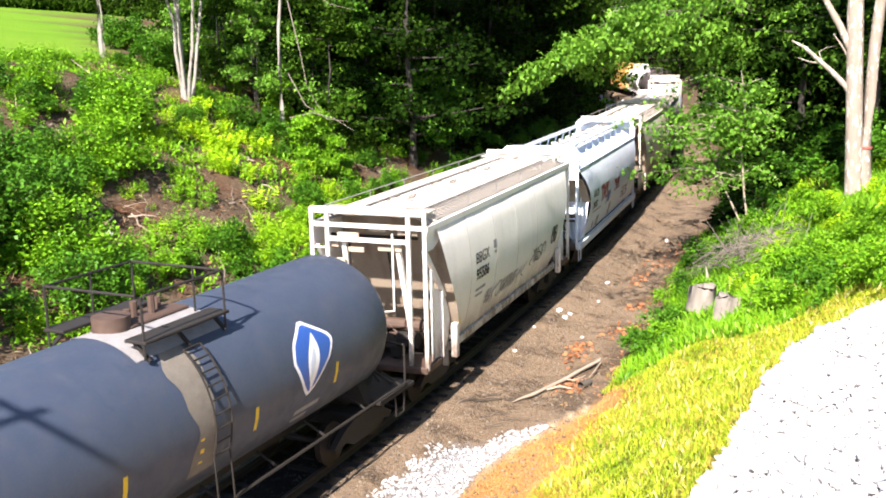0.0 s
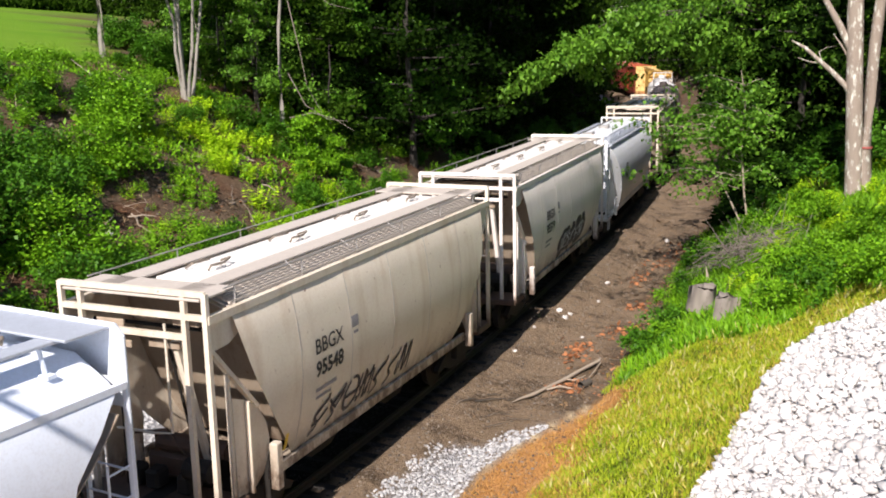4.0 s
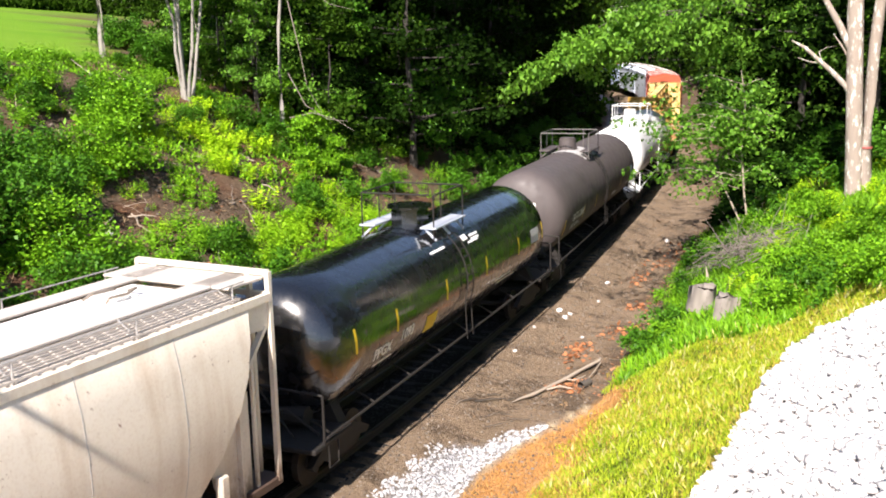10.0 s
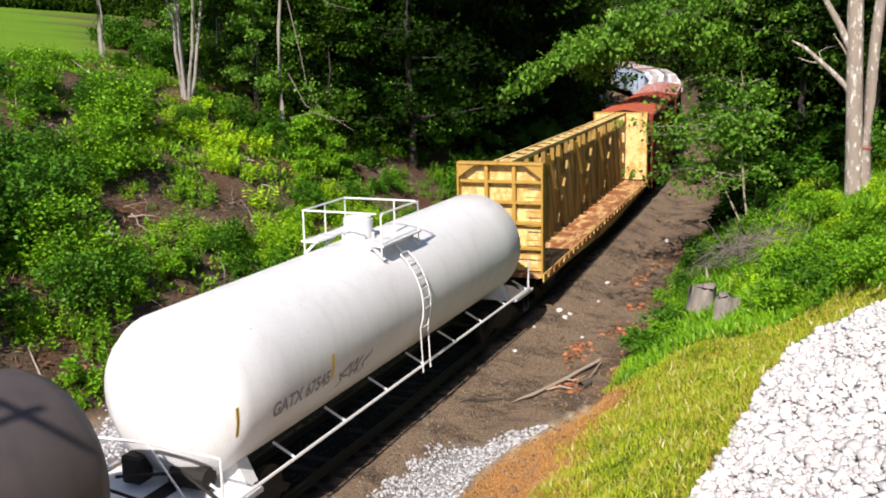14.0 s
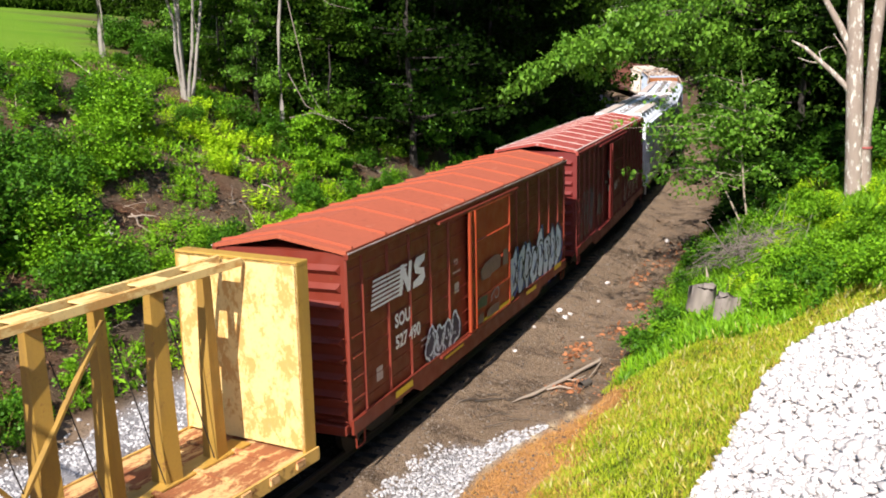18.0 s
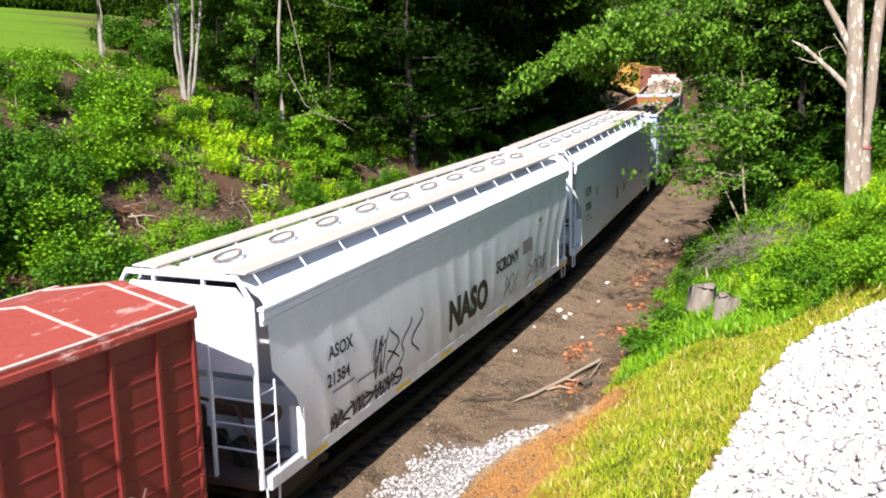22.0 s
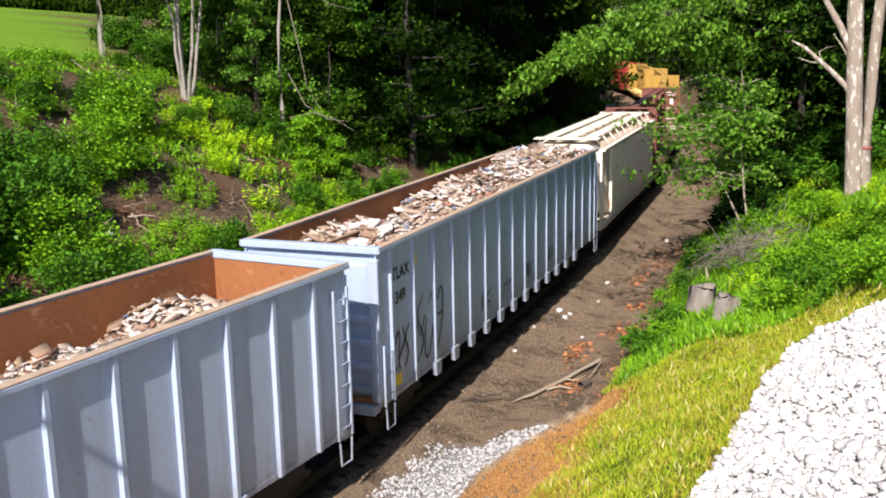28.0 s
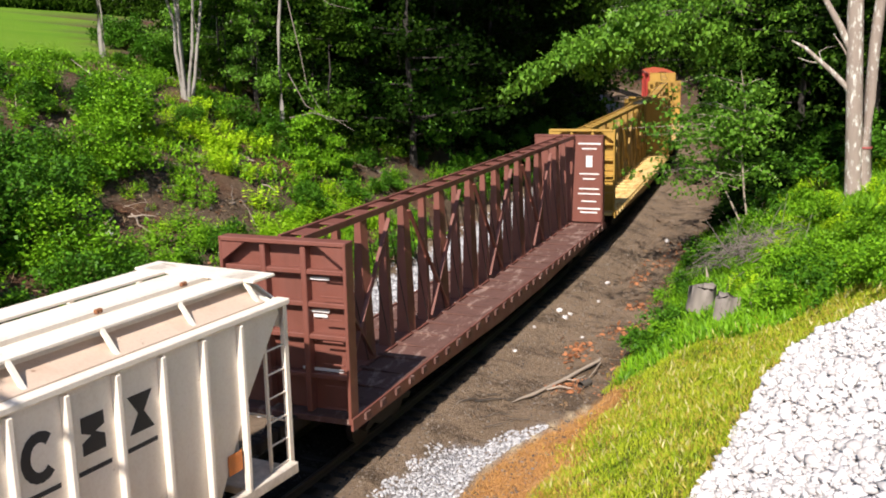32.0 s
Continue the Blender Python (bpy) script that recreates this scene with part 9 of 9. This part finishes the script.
# marks on the box cars
for i in range(7):
    z_ = 3.07 + .092 * i
    flat_on_side("emblem_line", ns_box, [(-6.86 + .02 * i, z_), (-5.35 + .05 * i, z_), (-5.33 + .05 * i, z_ + .05), (-6.84 + .02 * i, z_ + .05)], [(0, 1, 2, 3)], INK_WHITE, p11, .004)
flat_on_side("emblem_block", ns_box, [(-5.52, 3.05), (-5.36, 3.05), (-5.28, 3.42), (-5.08, 3.05), (-4.92, 3.05), (-4.80, 3.70), (-4.96, 3.70), (-5.03, 3.36), (-5.24, 3.70), (-5.40, 3.70)], [list(range(10))], INK_WHITE, p11, .008)
flat_on_side("emblem_block", ns_box, [(-4.78, 3.05), (-4.28, 3.05), (-4.10, 3.18), (-4.16, 3.40), (-4.46, 3.46), (-4.12, 3.56), (-4.08, 3.70), (-4.56, 3.70), (-4.70, 3.56), (-4.64, 3.36), (-4.34, 3.28), (-4.76, 3.19)], [list(range(12))], INK_WHITE, p11, .008)
words(ns_box, "SOU", -5.75, 2.42, .40, INK_WHITE, p11, .014)
words(ns_box, "527 490", -5.75, 1.95, .40, INK_WHITE, p11, .014)
bars(ns_box, [(-6.6, 1.5, .3, .3), (-2.2, 3.0, .25, .14), (-2.3, 2.8, .5, .05), (-2.2, 2.3, .3, .25), (-4.3, 1.7, .35, .05), (-4.3, 1.55, .3, .05)], SEAM_WHITE, f11)
bars(ns_box, [(-6.0, .95, .9, .14), (-3.2, .95, 1.2, .14), (-.6, 1.15, 2.6, .10), (3.2, .95, 1.0, .12), (6.2, 1.05, .8, .16)], INK_YELLOW, lambda z: np.full_like(np.asarray(z, float), 1.56), "yellow_stripe")
throw_up(ns_box, 1.9, 1.12, 5.3, 1.35, 8, p11, 81, TAG_PALE, TAG_BLACK, SIGN_BLUE)
throw_up(ns_box, -4.1, 1.08, 2.0, .8, 4, p11, 83, TAG_NAVY, TAG_PALE, TAG_BLACK)
# painted-over patches and a small scribble on its door
for pts_, mat_, label_ in (([(-.75, 2.30), (-.1, 2.26), (.2, 2.40), (.75, 2.36), (.80, 2.70), (.3, 2.78), (-.4, 2.72), (-.8, 2.60)], BUFFED, "dull grey painted-over patch"),
                           ([(.95, 2.34), (1.40, 2.32), (1.42, 2.74), (1.0, 2.78)], BUFFED, "dull grey painted-over patch"),
                           ([(-1.05, 1.62), (-.35, 1.58), (-.30, 1.84), (-.75, 1.88), (-1.08, 1.82)], TAG_GREEN, "faded green painted-over patch"),
                           ([(-1.05, 1.22), (-.62, 1.20), (-.58, 1.46), (-1.03, 1.44)], BUFFED, "dull grey painted-over patch"),
                           ([(-.35, 1.22), (.6, 1.20), (.65, 1.42), (.1, 1.46), (-.37, 1.40)], BUFFED, "dull grey painted-over patch")):
    curved_patch("paint_patch", ns_box, pts_, mat_, lambda z: np.full_like(np.asarray(z, float), 1.60), .005, label_)
scrawl(ns_box, -.1, 1.58, .7, .3, 2, TAG_GREY, lambda z: np.full_like(np.asarray(z, float), 1.60), 84, .05)
scrawl(red_box, 2.2, 1.15, 4.2, 1.1, 7, SEAM_WHITE, p12, 85, .05)
scrawl(red_box, -7.0, 1.2, 2.2, 1.8, 4, TAG_GREY, p12, 86, .06)
scrawl(red_box, -4.0, 1.6, 1.2, .9, 3, TAG_GREY, p12, 87, .05)
bars(red_box, [(-2.35, 3.0, .2, .18), (-2.2, 2.85, .25, .15), (-2.4, 2.35, .22, .25), (-3.0, 2.75, .2, .1), (-.9, 2.2, .25, .3), (-.5, 2.25, .22, .3), (.1, 2.4, .12, .15)], INK_WHITE, lambda z: np.full_like(np.asarray(z, float), 1.60))
bm = bmesh.new()
box(bm, -L12 / 2 - .07, -.55, 4.28, .02, .22, .10)
box(bm, -L12 / 2 - .07, -.88, 4.28, .02, .22, .10)
part("lettering_bar", bm, INK_WHITE, red_box)

# marks on the gondolas
words(gon, "TLAX", -LG / 2 + .74, 3.50, .36, INK, fg16)
words(gon, "1349", -LG / 2 + .70, 2.98, .36, INK, fg16)
scrawl(gon, -LG / 2 + .75, 1.5, .8, .9, 3, TAG_BLACK, fg16, 91, .08)
scrawl(gon, -LG / 2 + 1.9, 1.25, 1.6, 1.6, 3, TAG_BLACK, fg16, 92, .07)
for x_ in (6.2, 8.0, 10.2, 12.5, 15.0):
    scrawl(gon, -LG / 2 + x_, 1.4, .8, .5, 2, TAG_BLACK, fg16, int(x_ * 10), .05)
bars(gon, [(-LG / 2 + 1.95, 3.6, .12, .25), (-LG / 2 + .75, 1.2, .35, .25)], INK_YELLOW, fg16, "yellow_panel")
# lettering blocks on the brown flat car's bulkheads
for z_, w_, h_ in ((4.3, .9, .06), (4.1, .6, .05), (3.6, .25, .45), (3.1, .8, .05), (2.9, .5, .05), (2.5, .8, .05), (2.3, .9, .05), (2.0, .6, .05), (1.7, .9, .06), (1.55, .7, .06)):
    bm = bmesh.new()
    box(bm, LB / 2 - .37, -.85, z_, .012, w_, h_)
    part("lettering_bar", bm, INK_WHITE, brown_beam)
for z_, w_ in ((3.85, .45), (3.2, .4), (3.1, .3), (2.0, .9), (1.92, .7)):
    bm = bmesh.new()
    box(bm, -LB / 2 + .255, -.7, z_, .014, w_, .06)
    part("lettering_bar", bm, INK_WHITE, brown_beam)


# ---- how the train runs ----
def motions():
    for ob, mid, half in TRAIN:
        walk(ob, [(t, car_pose(mid, half, t)) for t in TIMES])


motions()
